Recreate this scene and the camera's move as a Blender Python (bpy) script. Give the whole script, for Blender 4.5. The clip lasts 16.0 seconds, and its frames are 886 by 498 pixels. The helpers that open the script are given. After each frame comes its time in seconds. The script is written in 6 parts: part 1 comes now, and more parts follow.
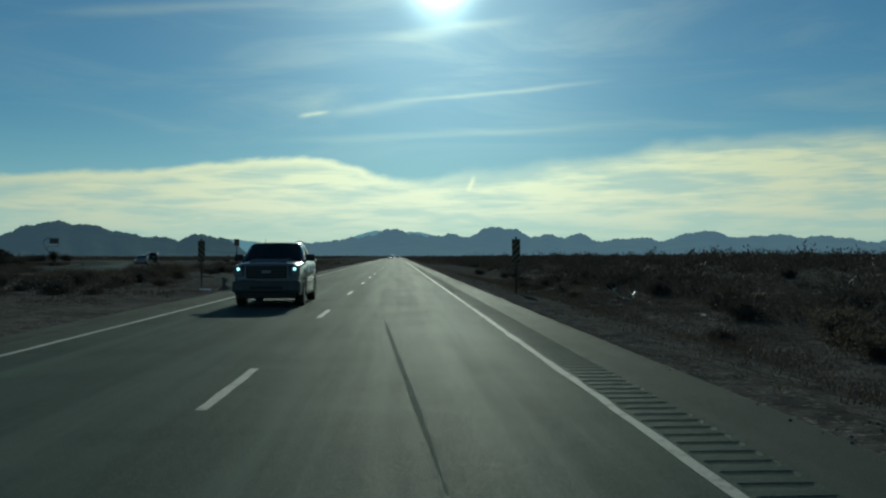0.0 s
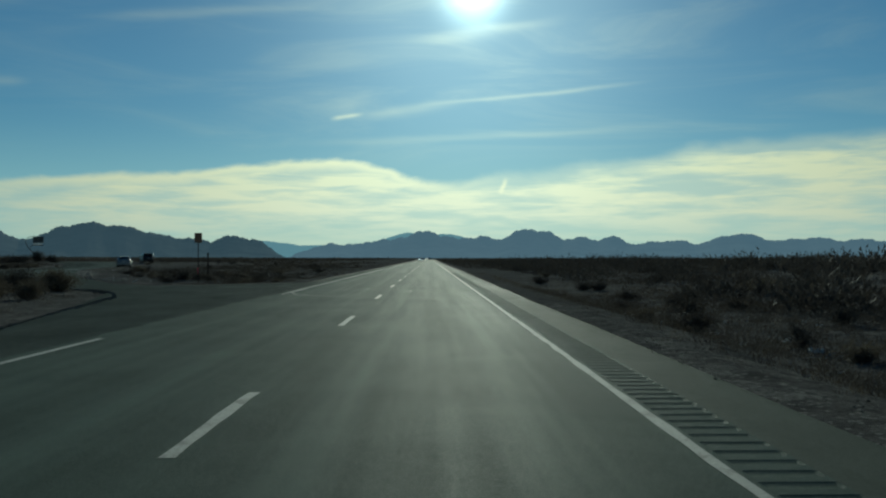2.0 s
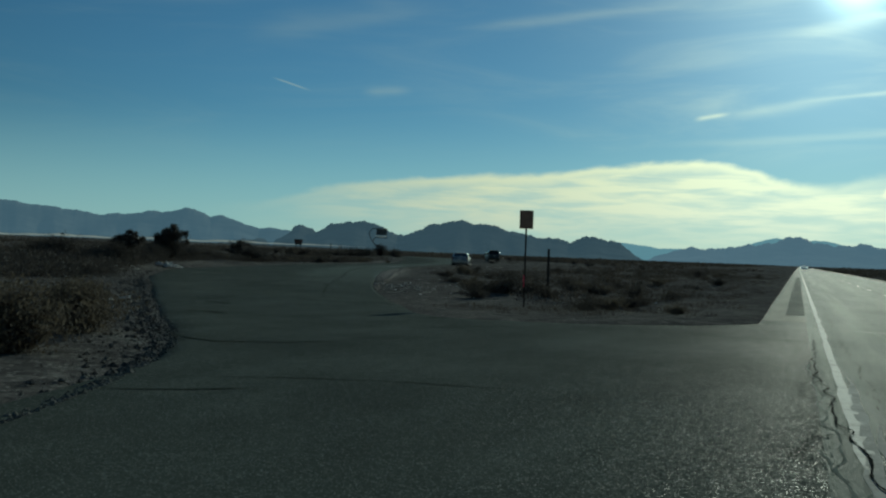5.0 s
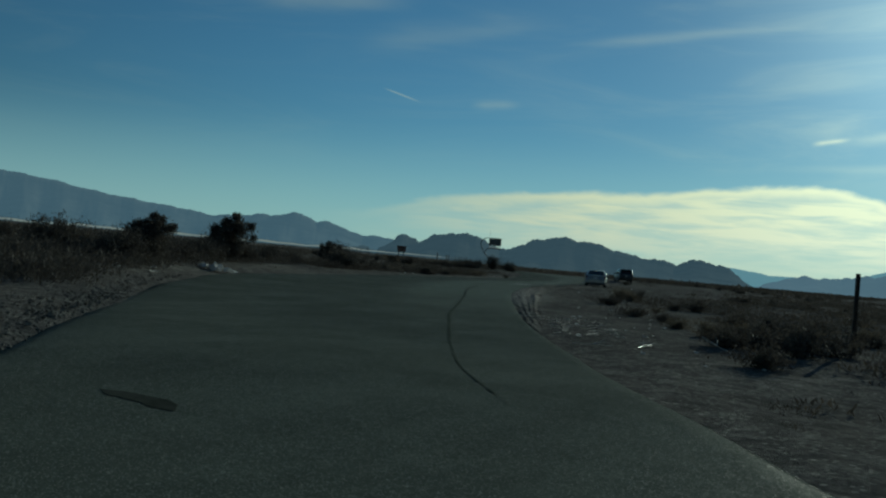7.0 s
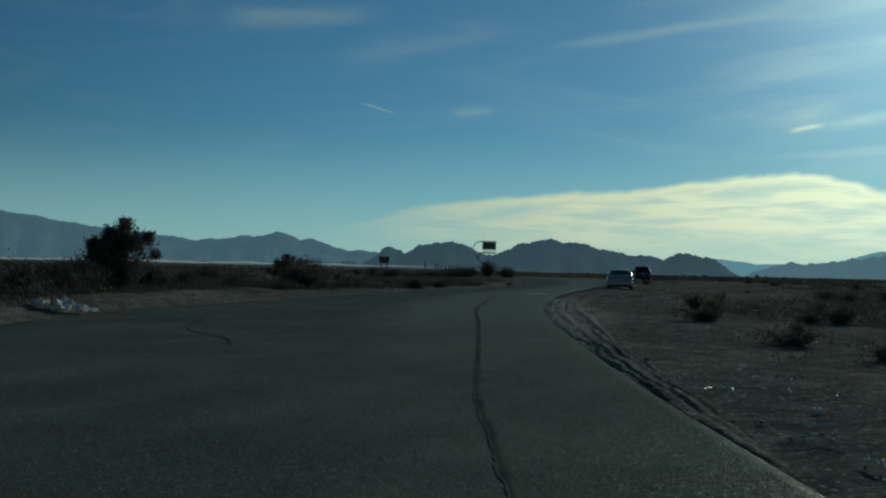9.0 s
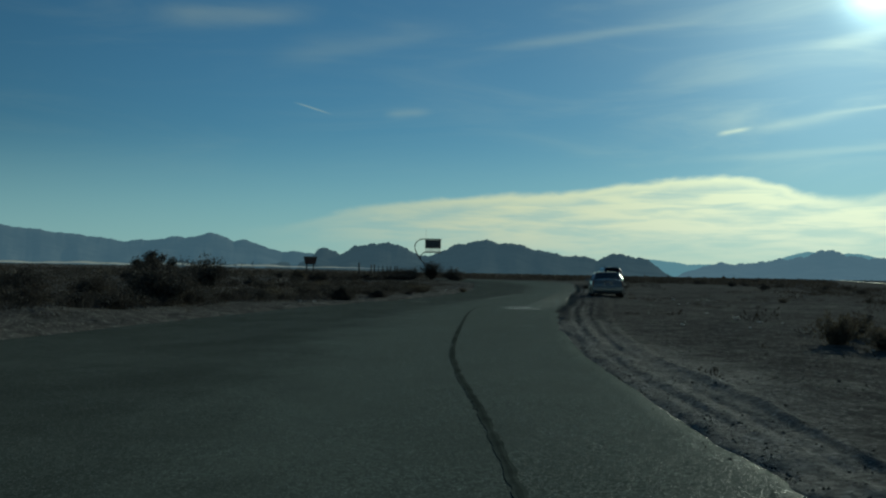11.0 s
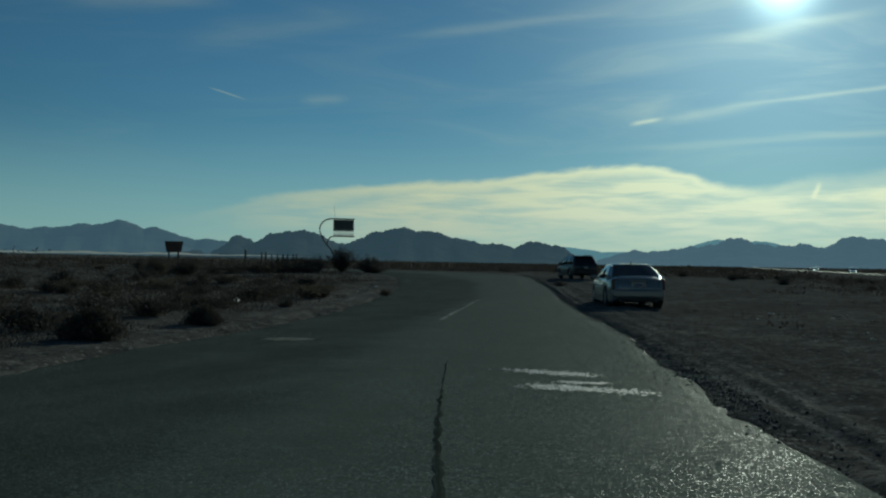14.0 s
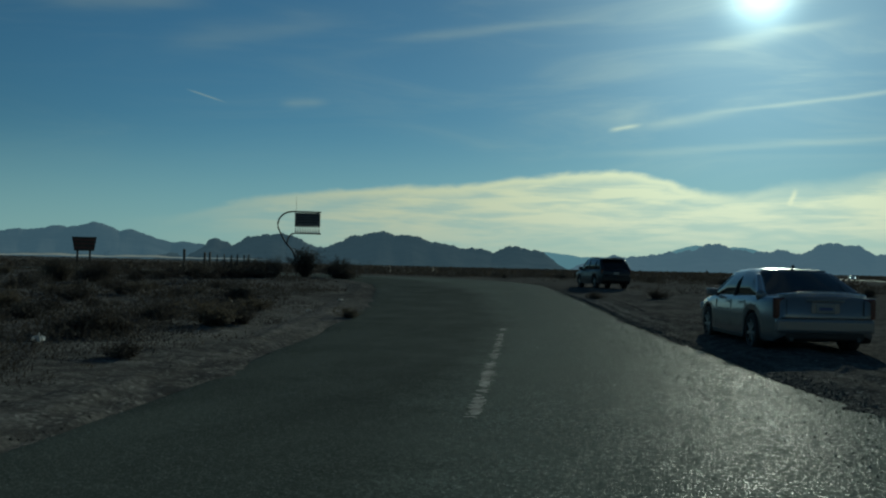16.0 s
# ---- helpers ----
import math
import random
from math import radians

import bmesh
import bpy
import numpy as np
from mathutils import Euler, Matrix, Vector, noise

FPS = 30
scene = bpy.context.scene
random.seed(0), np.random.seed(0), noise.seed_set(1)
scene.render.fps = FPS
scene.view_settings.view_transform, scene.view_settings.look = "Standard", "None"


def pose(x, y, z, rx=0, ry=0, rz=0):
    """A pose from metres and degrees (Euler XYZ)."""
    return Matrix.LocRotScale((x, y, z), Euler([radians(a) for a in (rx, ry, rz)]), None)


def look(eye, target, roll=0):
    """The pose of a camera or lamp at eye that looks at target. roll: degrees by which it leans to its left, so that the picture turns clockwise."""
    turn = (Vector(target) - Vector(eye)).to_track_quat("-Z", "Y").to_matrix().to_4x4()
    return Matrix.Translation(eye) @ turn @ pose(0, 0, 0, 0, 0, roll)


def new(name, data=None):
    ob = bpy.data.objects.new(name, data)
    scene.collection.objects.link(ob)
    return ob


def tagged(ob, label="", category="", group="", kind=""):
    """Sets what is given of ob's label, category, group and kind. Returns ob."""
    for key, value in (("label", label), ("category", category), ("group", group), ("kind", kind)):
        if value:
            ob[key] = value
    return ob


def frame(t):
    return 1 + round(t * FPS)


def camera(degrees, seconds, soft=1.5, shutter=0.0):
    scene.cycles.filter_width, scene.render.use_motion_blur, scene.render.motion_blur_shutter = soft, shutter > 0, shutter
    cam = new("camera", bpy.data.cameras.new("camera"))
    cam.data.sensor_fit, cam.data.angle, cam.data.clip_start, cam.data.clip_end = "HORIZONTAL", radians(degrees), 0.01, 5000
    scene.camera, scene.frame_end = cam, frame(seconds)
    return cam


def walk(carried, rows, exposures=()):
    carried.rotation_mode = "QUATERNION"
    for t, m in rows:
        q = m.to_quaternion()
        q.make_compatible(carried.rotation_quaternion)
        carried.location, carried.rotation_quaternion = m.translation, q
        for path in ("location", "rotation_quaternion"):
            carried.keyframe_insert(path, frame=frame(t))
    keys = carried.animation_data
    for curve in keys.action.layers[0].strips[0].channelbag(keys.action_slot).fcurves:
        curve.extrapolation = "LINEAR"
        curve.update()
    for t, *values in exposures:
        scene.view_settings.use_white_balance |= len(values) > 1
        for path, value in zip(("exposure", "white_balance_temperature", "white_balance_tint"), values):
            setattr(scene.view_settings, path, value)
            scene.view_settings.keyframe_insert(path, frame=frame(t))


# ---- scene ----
from mathutils.bvhtree import BVHTree

cam = camera(50.6, 16.0, soft=2.2)
PATH = [
    (0, (1.74, -0.504, 1.349), (1.837, 1.494, 1.363), -0.2),
    (0.5, (1.812, 6.259, 1.335), (1.908, 8.256, 1.35), 0.1),
    (1, (1.85, 13.122, 1.327), (1.939, 15.12, 1.343), 0.2),
    (1.5, (1.843, 19.812, 1.322), (1.915, 21.81, 1.34), 0.2),
    (2, (1.771, 25.898, 1.336), (1.8, 27.898, 1.355), 0.0),
    (2.5, (1.448, 31.666, 1.367), (1.398, 33.665, 1.383), 0.2),
    (3, (0.904, 37.091, 1.381), (0.741, 39.084, 1.399), 0.5),
    (3.5, (0.038, 42.166, 1.402), (-0.259, 44.144, 1.415), 0.8),
    (4, (-1.137, 46.806, 1.37), (-1.582, 48.756, 1.382), 1.3),
    (4.5, (-2.541, 50.891, 1.388), (-3.131, 52.803, 1.396), 1.5),
    (5, (-4.16, 54.58, 1.349), (-4.87, 56.45, 1.359), 2.0),
    (7.5, (-15.159, 73.987, 1.122), (-16.084, 75.76, 1.151), 4.7),
    (8, (-16.666, 77.082, 1.085), (-17.578, 78.861, 1.12), 3.1),
    (8.5, (-18.05, 79.884, 1.086), (-18.948, 81.671, 1.123), 1.8),
    (9, (-20.437, 84.031, 1.131), (-21.319, 85.825, 1.179), 1.1),
    (11.5, (-29.308, 102.209, 1.335), (-30.029, 104.074, 1.384), 1.0),
    (12, (-31.009, 106.155, 1.416), (-31.696, 108.033, 1.462), 0.9),
    (12.5, (-32.405, 109.859, 1.437), (-33.061, 111.747, 1.479), 0.6),
    (13, (-33.897, 113.667, 1.471), (-34.531, 115.564, 1.504), 0.6),
    (13.5, (-35.218, 117.359, 1.466), (-35.829, 119.263, 1.494), 0.8),
    (14, (-36.509, 120.901, 1.482), (-37.1, 122.811, 1.511), 0.8),
    (14.5, (-37.786, 124.573, 1.493), (-38.364, 126.487, 1.52), 0.9),
    (15, (-38.972, 128.111, 1.424), (-39.541, 130.028, 1.453), 1.1),
    (15.5, (-40.209, 131.628, 1.462), (-40.768, 133.548, 1.492), 1.3),
    (16, (-41.534, 135.272, 1.434), (-42.082, 137.194, 1.473), 1.1),
]
walk(cam, [(t, look(eye, target, roll)) for t, eye, target, roll in PATH],
     exposures=[(0.0, 0.12, 5840, -12), (2.0, 0.1, 5840, -12), (3.5, -0.2, 5840, -12), (4.3, -0.06, 5840, -12), (5.0, 0.22, 5840, -12), (7.5, 0.15, 5840, -12),
                (12.5, 0.05, 5840, -12), (14.0, -0.08, 5840, -12), (16.0, -0.12, 5840, -12)])

# ---- light ----
SUN_AZ, SUN_EL = 2.7, 15.8            # degrees to the right of the highway's course, above the horizon


def sun_way():
    a, e = radians(SUN_AZ), radians(SUN_EL)
    return Vector((math.sin(a) * math.cos(e), math.cos(a) * math.cos(e), math.sin(e)))


sun = new("sun", bpy.data.lights.new("sun", "SUN"))
sun.data.energy, sun.data.angle, sun.data.color = 2.1, radians(0.6), (1.0, 0.94, 0.79)
sun.matrix_world = look(sun_way() * 100, (0, 0, 0))


class Net:
    """Short hand for building a node tree."""

    def __init__(self, tree):
        self.tree = tree

    def node(self, kind, **fields):
        n = self.tree.nodes.new(kind)
        for key, value in fields.items():
            setattr(n, key, value)
        return n

    def link(self, a, b):
        self.tree.links.new(a, b)

    def plug(self, socket, value):
        if hasattr(value, "is_linked"):
            self.link(value, socket)
        else:
            socket.default_value = value

    def math(self, op, a, b=0.0, c=0.0, clamp=False):
        n = self.node("ShaderNodeMath", operation=op, use_clamp=clamp)
        for i, v in enumerate((a, b, c)):
            self.plug(n.inputs[i], v)
        return n.outputs[0]

    def ramp(self, value, lo, hi, to_lo=0.0, to_hi=1.0):
        n = self.node("ShaderNodeMapRange", interpolation_type="SMOOTHSTEP")
        for i, v in enumerate((value, lo, hi, to_lo, to_hi)):
            self.plug(n.inputs[i], v)
        return n.outputs[0]

    def noise(self, vector, scale, detail=4.0, rough=0.55, warp=0.0):
        n = self.node("ShaderNodeTexNoise")
        self.plug(n.inputs["Vector"], vector)
        for key, v in (("Scale", scale), ("Detail", detail), ("Roughness", rough), ("Distortion", warp)):
            self.plug(n.inputs[key], v)
        return n.outputs["Fac"]

    def stretch(self, vector, x, y, z, turn=0.0):
        n = self.node("ShaderNodeMapping")
        self.link(vector, n.inputs["Vector"])
        n.inputs["Scale"].default_value = (x, y, z)
        n.inputs["Rotation"].default_value = (0, 0, radians(turn))
        return n.outputs[0]

    def mix(self, fac, a, b):
        n = self.node("ShaderNodeMix", data_type="RGBA")
        self.plug(n.inputs[0], fac)
        self.plug(n.inputs[6], a if hasattr(a, "is_linked") else (*a, 1) if len(a) == 3 else a)
        self.plug(n.inputs[7], b if hasattr(b, "is_linked") else (*b, 1) if len(b) == 3 else b)
        return n.outputs[2]


def build_sky():
    world = bpy.data.worlds.new("desert_sky")
    scene.world = world
    world.use_nodes = True
    net = Net(world.node_tree)
    world.node_tree.nodes.clear()
    sky = net.node("ShaderNodeTexSky", sky_type="NISHITA", sun_disc=False)
    sky.sun_elevation, sky.sun_rotation = radians(SUN_EL), radians(SUN_AZ)
    sky.altitude, sky.air_density, sky.dust_density, sky.ozone_density = 600, 1.0, 0.12, 3.0
    sky_light = net.node("ShaderNodeVectorMath", operation="SCALE")
    net.link(sky.outputs[0], sky_light.inputs[0])
    sky_light.inputs["Scale"].default_value = 0.041
    tint = net.node("ShaderNodeVectorMath", operation="MULTIPLY")
    net.link(sky_light.outputs[0], tint.inputs[0])
    tint.inputs[1].default_value = (0.66, 0.90, 1.0)
    sky_light = tint
    toward = net.node("ShaderNodeVectorMath", operation="DOT_PRODUCT")
    net.link(net.node("ShaderNodeTexCoord").outputs["Generated"], toward.inputs[0])
    toward.inputs[1].default_value = sun_way()
    deeper = net.node("ShaderNodeVectorMath", operation="SCALE")       # the sky deepens away from the sun
    net.link(tint.outputs[0], deeper.inputs[0])
    net.link(net.ramp(toward.outputs["Value"], 0.40, 0.88, 0.74, 1.0), deeper.inputs["Scale"])
    sky_light = deeper

    at = net.node("ShaderNodeTexCoord")
    sep = net.node("ShaderNodeSeparateXYZ")
    net.link(at.outputs["Generated"], sep.inputs[0])
    az = net.math("MULTIPLY", net.math("ARCTAN2", sep.outputs[0], sep.outputs[1]), 57.29578)
    el = net.math("MULTIPLY", net.math("ARCSINE", sep.outputs[2]), 57.29578)
    flat = net.node("ShaderNodeCombineXYZ")
    net.link(az, flat.inputs[0])
    net.link(el, flat.inputs[1])
    flat = flat.outputs[0]

    # dust near the horizon
    hazy = net.node("ShaderNodeVectorMath", operation="MULTIPLY")
    dusty = net.mix(net.ramp(el, 0.0, 9.0, 0.5, 0.0), sky_light.outputs[0], (0.33, 0.47, 0.51))
    net.link(dusty, hazy.inputs[0])
    hazy.inputs[1].default_value = (1, 1, 1)
    sky_light = hazy

    # the long bank of cloud over the mountains: its upper edge, in degrees, along the azimuth
    edge = net.node("ShaderNodeFloatCurve")
    curve = edge.mapping.curves[0]
    tops = ((-40, 2.2), (-34, 2.6), (-31, 3.1), (-28, 3.9), (-20, 4.85), (-15, 5.1), (-11, 5.65), (-8, 5.95), (-5, 6.0), (-3, 5.65),
            (0.5, 4.75), (3.5, 5.2), (8, 5.7), (13.5, 6.3), (17, 6.9), (28, 7.1), (60, 6.0))
    for i, (a, top) in enumerate(tops):
        x, y = (a + 40) / 100, top / 10
        if i == 0 or i == len(tops) - 1:
            curve.points[0 if i == 0 else -1].location = (x, y)
        else:
            curve.points.new(x, y)
    edge.mapping.update()
    net.plug(edge.inputs["Value"], net.math("DIVIDE", net.math("ADD", az, 40.0), 100.0, clamp=True))
    top = net.math("MULTIPLY", edge.outputs[0], 10.0)
    ragged = net.math("MULTIPLY", net.math("SUBTRACT", net.noise(net.stretch(flat, 0.36, 0.75, 1), 1.0, 5, 0.5, 0.2), 0.5), 0.95)
    below = net.math("SUBTRACT", net.math("ADD", top, ragged), el)
    soft = net.ramp(az, -2.0, 6.0, 0.34, 1.5)
    bank = net.ramp(below, -0.15, soft)
    streaks = net.noise(net.stretch(flat, 0.15, 0.85, 1, -1.5), 1.0, 6, 0.5, 0.2)
    layers = net.noise(net.stretch(flat, 0.24, 2.1, 1, 1.0), 1.0, 6, 0.58, 0.5)
    body = net.ramp(net.math("ADD", net.math("MULTIPLY", streaks, 0.55), net.math("MULTIPLY", layers, 0.45)), 0.38, 0.60, 0.42, 1.0)
    crown = net.ramp(below, 0.2, 1.5, 0.95, 0.0)
    body = net.math("MAXIMUM", body, crown)
    low = net.ramp(el, 0.6, 3.2, 0.45, 1.0)
    thin_left = net.ramp(az, -36.0, -18.0, 0.0, 1.0)
    bank = net.math("MULTIPLY", net.math("MULTIPLY", bank, body), net.math("MULTIPLY", low, thin_left))

    # thin high streaks that thicken towards the sun
    veil = net.noise(net.stretch(flat, 0.06, 0.34, 1, 7), 1.0, 6, 0.6, 0.9)
    near_sun = net.ramp(net.math("ABSOLUTE", net.math("SUBTRACT", az, SUN_AZ + 4)), 4.0, 30.0, 1.0, 0.28)
    veil = net.math("MULTIPLY", net.math("MULTIPLY", net.ramp(veil, 0.42, 0.85, 0.0, 0.22), near_sun), net.ramp(el, 4.5, 8.0))

    def wisp(a0, e0, a1, e1, wide, strength):
        """A drawn-out wisp of cloud from one point of the sky to another."""
        length = math.hypot(a1 - a0, e1 - e0)
        ux, uy = (a1 - a0) / length, (e1 - e0) / length
        da, de = net.math("SUBTRACT", az, a0), net.math("SUBTRACT", el, e0)
        along = net.math("ADD", net.math("MULTIPLY", da, ux), net.math("MULTIPLY", de, uy))
        across = net.math("SUBTRACT", net.math("MULTIPLY", da, uy), net.math("MULTIPLY", de, ux))
        across = net.math("ADD", across, net.math("MULTIPLY", net.math("SUBTRACT", streaks, 0.5), wide * 2.5))
        part = net.math("POWER", 2.718, net.math("MULTIPLY", net.math("POWER", net.math("DIVIDE", across, wide), 2.0), -1.0))
        ends = net.math("MULTIPLY", net.ramp(along, -0.1 * length, 0.3 * length), net.ramp(along, 0.6 * length, 1.1 * length, 1.0, 0.0))
        return net.math("MULTIPLY", net.math("MULTIPLY", part, ends), strength)

    wisps = [wisp(-6.0, 8.35, -4.0, 8.7, 0.13, 0.42), wisp(-4.5, 8.45, 2.5, 9.5, 0.30, 0.17), wisp(0, 9.3, 13, 10.4, 0.12, 0.22),
             wisp(-1.5, 13.0, 8.5, 14.2, 0.35, 0.16), wisp(-33, 12.7, -21, 14.9, 0.6, 0.07), wisp(-20, 13.6, -6, 15.0, 0.3, 0.11),
             wisp(-31.4, 10.1, -29.2, 9.5, 0.045, 0.26), wisp(-26, 9.6, -23, 9.8, 0.25, 0.12), wisp(4.3, 3.9, 4.7, 4.9, 0.13, 0.5),
             wisp(-8, 6.9, 16, 7.9, 0.2, 0.12), wisp(-40, 14.5, -30, 15.5, 0.5, 0.12)]
    thick = net.math("MAXIMUM", bank, veil)
    for w in wisps:
        thick = net.math("ADD", thick, w)
    thick = net.math("MINIMUM", thick, 0.96)

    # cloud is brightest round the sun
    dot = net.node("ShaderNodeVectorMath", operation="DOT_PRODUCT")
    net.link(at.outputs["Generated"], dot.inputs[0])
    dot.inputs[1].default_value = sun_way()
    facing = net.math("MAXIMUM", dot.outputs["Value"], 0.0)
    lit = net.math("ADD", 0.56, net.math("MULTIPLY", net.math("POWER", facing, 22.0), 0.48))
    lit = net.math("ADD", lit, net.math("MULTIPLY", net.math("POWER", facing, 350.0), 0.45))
    cream = net.mix(net.ramp(el, 1.0, 6.5), (0.94, 0.88, 0.66), (1.0, 0.93, 0.62))
    cloud = net.node("ShaderNodeVectorMath", operation="SCALE")
    net.link(cream, cloud.inputs[0])
    net.link(lit, cloud.inputs["Scale"])
    # the aureole of thin ice cloud close to the sun, widened to imitate glare
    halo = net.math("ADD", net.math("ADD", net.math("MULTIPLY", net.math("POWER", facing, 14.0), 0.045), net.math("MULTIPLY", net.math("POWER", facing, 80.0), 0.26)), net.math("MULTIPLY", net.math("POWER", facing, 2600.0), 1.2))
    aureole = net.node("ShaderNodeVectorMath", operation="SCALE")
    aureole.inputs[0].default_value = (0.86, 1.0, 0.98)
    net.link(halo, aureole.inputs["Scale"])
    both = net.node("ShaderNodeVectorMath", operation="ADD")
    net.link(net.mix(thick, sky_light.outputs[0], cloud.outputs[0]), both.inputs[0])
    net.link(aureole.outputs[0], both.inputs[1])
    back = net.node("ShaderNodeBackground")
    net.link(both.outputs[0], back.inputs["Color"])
    out = net.node("ShaderNodeOutputWorld")
    net.link(back.outputs[0], out.inputs["Surface"])


build_sky()


# ---- materials ----
def surface(name, dark, light, rough=0.8, scale=3.0, fine=40.0, bump=0.3, metal=0.0, spread=(0.35, 0.68), fine_mix=0.35, gloss=0.5,
            stretch=(1, 1, 1), relief=0.01):
    """A principled material whose colour varies at two scales, with fine relief."""
    m = bpy.data.materials.new(name)
    m.use_nodes = True
    net = Net(m.node_tree)
    shade = m.node_tree.nodes["Principled BSDF"]
    at = net.stretch(net.node("ShaderNodeTexCoord").outputs["Object"], *stretch)
    broad = net.ramp(net.noise(at, scale, 6, 0.6, 0.3), *spread)
    small = net.noise(at, fine, 5, 0.65)
    fac = net.math("ADD", net.math("MULTIPLY", broad, 1 - fine_mix), net.math("MULTIPLY", net.ramp(small, 0.3, 0.7), fine_mix))
    net.link(net.mix(fac, dark, light), shade.inputs["Base Color"])
    shade.inputs["Metallic"].default_value = metal
    shade.inputs["Specular IOR Level"].default_value = gloss
    net.link(net.math("ADD", rough - 0.08, net.math("MULTIPLY", small, 0.16)), shade.inputs["Roughness"])
    if bump:
        b = net.node("ShaderNodeBump")
        b.inputs["Strength"].default_value, b.inputs["Distance"].default_value = bump, relief
        net.link(small, b.inputs["Height"])
        net.link(b.outputs[0], shade.inputs["Normal"])
    return m


def asphalt(name, dark, light, chip, along, wheel_paths=(), worn=0.5, rough=0.55, gloss=0.5, chip_share=0.12, ravel=0.0):
    """Asphalt: a dark binder with stone chips of many tones, stains, and polished wheel paths along the road."""
    m = bpy.data.materials.new(name)
    m.use_nodes = True
    net = Net(m.node_tree)
    shade = m.node_tree.nodes["Principled BSDF"]
    at = net.node("ShaderNodeTexCoord").outputs["Object"]
    stains = net.ramp(net.noise(at, 0.35, 7, 0.62, 0.5), 0.32, 0.7)
    drawn = net.ramp(net.noise(net.stretch(at, *along), 1.0, 5, 0.6, 0.2), 0.35, 0.7)
    tone = net.math("ADD", net.math("MULTIPLY", stains, 0.55), net.math("MULTIPLY", drawn, 0.45))
    colour = net.mix(tone, dark, light)
    stones = net.node("ShaderNodeTexVoronoi")
    net.link(at, stones.inputs["Vector"])
    stones.inputs["Scale"].default_value = 105.0 if ravel else 260.0
    pick = net.node("ShaderNodeSeparateColor")
    net.link(stones.outputs["Color"], pick.inputs[0])
    chips = net.math("MULTIPLY", net.math("GREATER_THAN", pick.outputs[0], 1 - chip_share), worn)
    grey = net.mix(net.ramp(pick.outputs[1], 0.0, 1.0), [v * 0.6 for v in light], [v * 1.35 for v in light])
    colour = net.mix(0.14, colour, grey)
    colour = net.mix(chips, colour, chip)
    x = net.node("ShaderNodeSeparateXYZ")
    net.link(at, x.inputs[0])
    path = 0.0
    for where in wheel_paths:
        away = net.math("DIVIDE", net.math("SUBTRACT", x.outputs[0], where), 0.38)
        one = net.math("POWER", 2.718, net.math("MULTIPLY", net.math("MULTIPLY", away, away), -1.0))
        path = net.math("ADD", path, one)
    if wheel_paths:
        path = net.math("MULTIPLY", path, net.math("ADD", 0.25, net.math("MULTIPLY", drawn, 0.7)))
        colour = net.mix(net.math("MULTIPLY", path, 0.35), colour, [v * 1.5 for v in light])
    net.link(colour, shade.inputs["Base Color"])
    if ravel:
        # coarse stones that stand out where the binder has worn away
        side = net.node("ShaderNodeAttribute", attribute_name="across").outputs["Fac"]
        chipped = net.ramp(net.math("ADD", side, net.math("MULTIPLY", net.math("SUBTRACT", net.noise(at, 0.9, 5, 0.6), 0.5), 0.22)), 0.40, 0.60)
        chipped = net.math("MULTIPLY", chipped, net.ramp(x.outputs[1], 88.0, 116.0))          # fades out towards the mouth
        loose = net.math("MULTIPLY", net.ramp(net.noise(at, 0.5, 7, 0.7, 0.8), 0.34, 0.58), net.math("ADD", 0.25, net.math("MULTIPLY", chipped, 0.75)))
        big = net.node("ShaderNodeTexVoronoi")
        net.link(at, big.inputs["Vector"])
        big.inputs["Scale"].default_value = 42.0
        each = net.node("ShaderNodeSeparateColor")
        net.link(big.outputs["Color"], each.inputs[0])
        stone = net.math("MULTIPLY", net.math("GREATER_THAN", each.outputs[0], 0.72), loose)
        colour = net.mix(net.math("MULTIPLY", stone, 0.75), colour, [v * 1.9 for v in light])
        colour = net.mix(net.math("MULTIPLY", net.math("LESS_THAN", each.outputs[0], 0.30), net.math("MULTIPLY", loose, 0.7)), colour, [v * 0.55 for v in dark])
        colour = net.mix(net.math("MULTIPLY", chipped, 0.5), colour, [v * 1.9 for v in light])
        net.link(colour, shade.inputs["Base Color"])
        fine = net.node("ShaderNodeTexVoronoi")
        net.link(at, fine.inputs["Vector"])
        fine.inputs["Scale"].default_value = 130.0
        spark = net.node("ShaderNodeSeparateColor")
        net.link(fine.outputs["Color"], spark.inputs[0])
        glint = net.math("MULTIPLY", net.math("GREATER_THAN", spark.outputs[1], 0.968), net.math("ADD", 0.25, net.math("MULTIPLY", loose, 0.75)))
        sheen = net.math("MULTIPLY", net.math("LESS_THAN", pick.outputs[0], 0.32), 0.0035)
        net.link(net.math("ADD", sheen, net.math("MULTIPLY", glint, ravel)), shade.inputs["Specular IOR Level"])
    else:
        net.link(net.math("MULTIPLY", net.math("GREATER_THAN", pick.outputs[1], 0.62), gloss), shade.inputs["Specular IOR Level"])
    polish = net.math("ADD", rough, net.math("SUBTRACT", net.math("MULTIPLY", pick.outputs[2], 0.22), net.math("MULTIPLY", drawn, 0.05)))
    if ravel:
        polish = net.math("SUBTRACT", polish, net.math("MULTIPLY", glint, 0.2))
    net.link(polish, shade.inputs["Roughness"])
    rise = net.math("ADD", net.math("MULTIPLY", stones.outputs["Distance"], 0.6), net.math("MULTIPLY", net.noise(at, 90.0 if ravel else 18.0, 4, 0.7), 0.1 if ravel else 0.4))
    b = net.node("ShaderNodeBump")
    b.inputs["Strength"].default_value, b.inputs["Distance"].default_value = 0.15 if ravel else 0.10, 0.012
    net.link(rise, b.inputs["Height"])
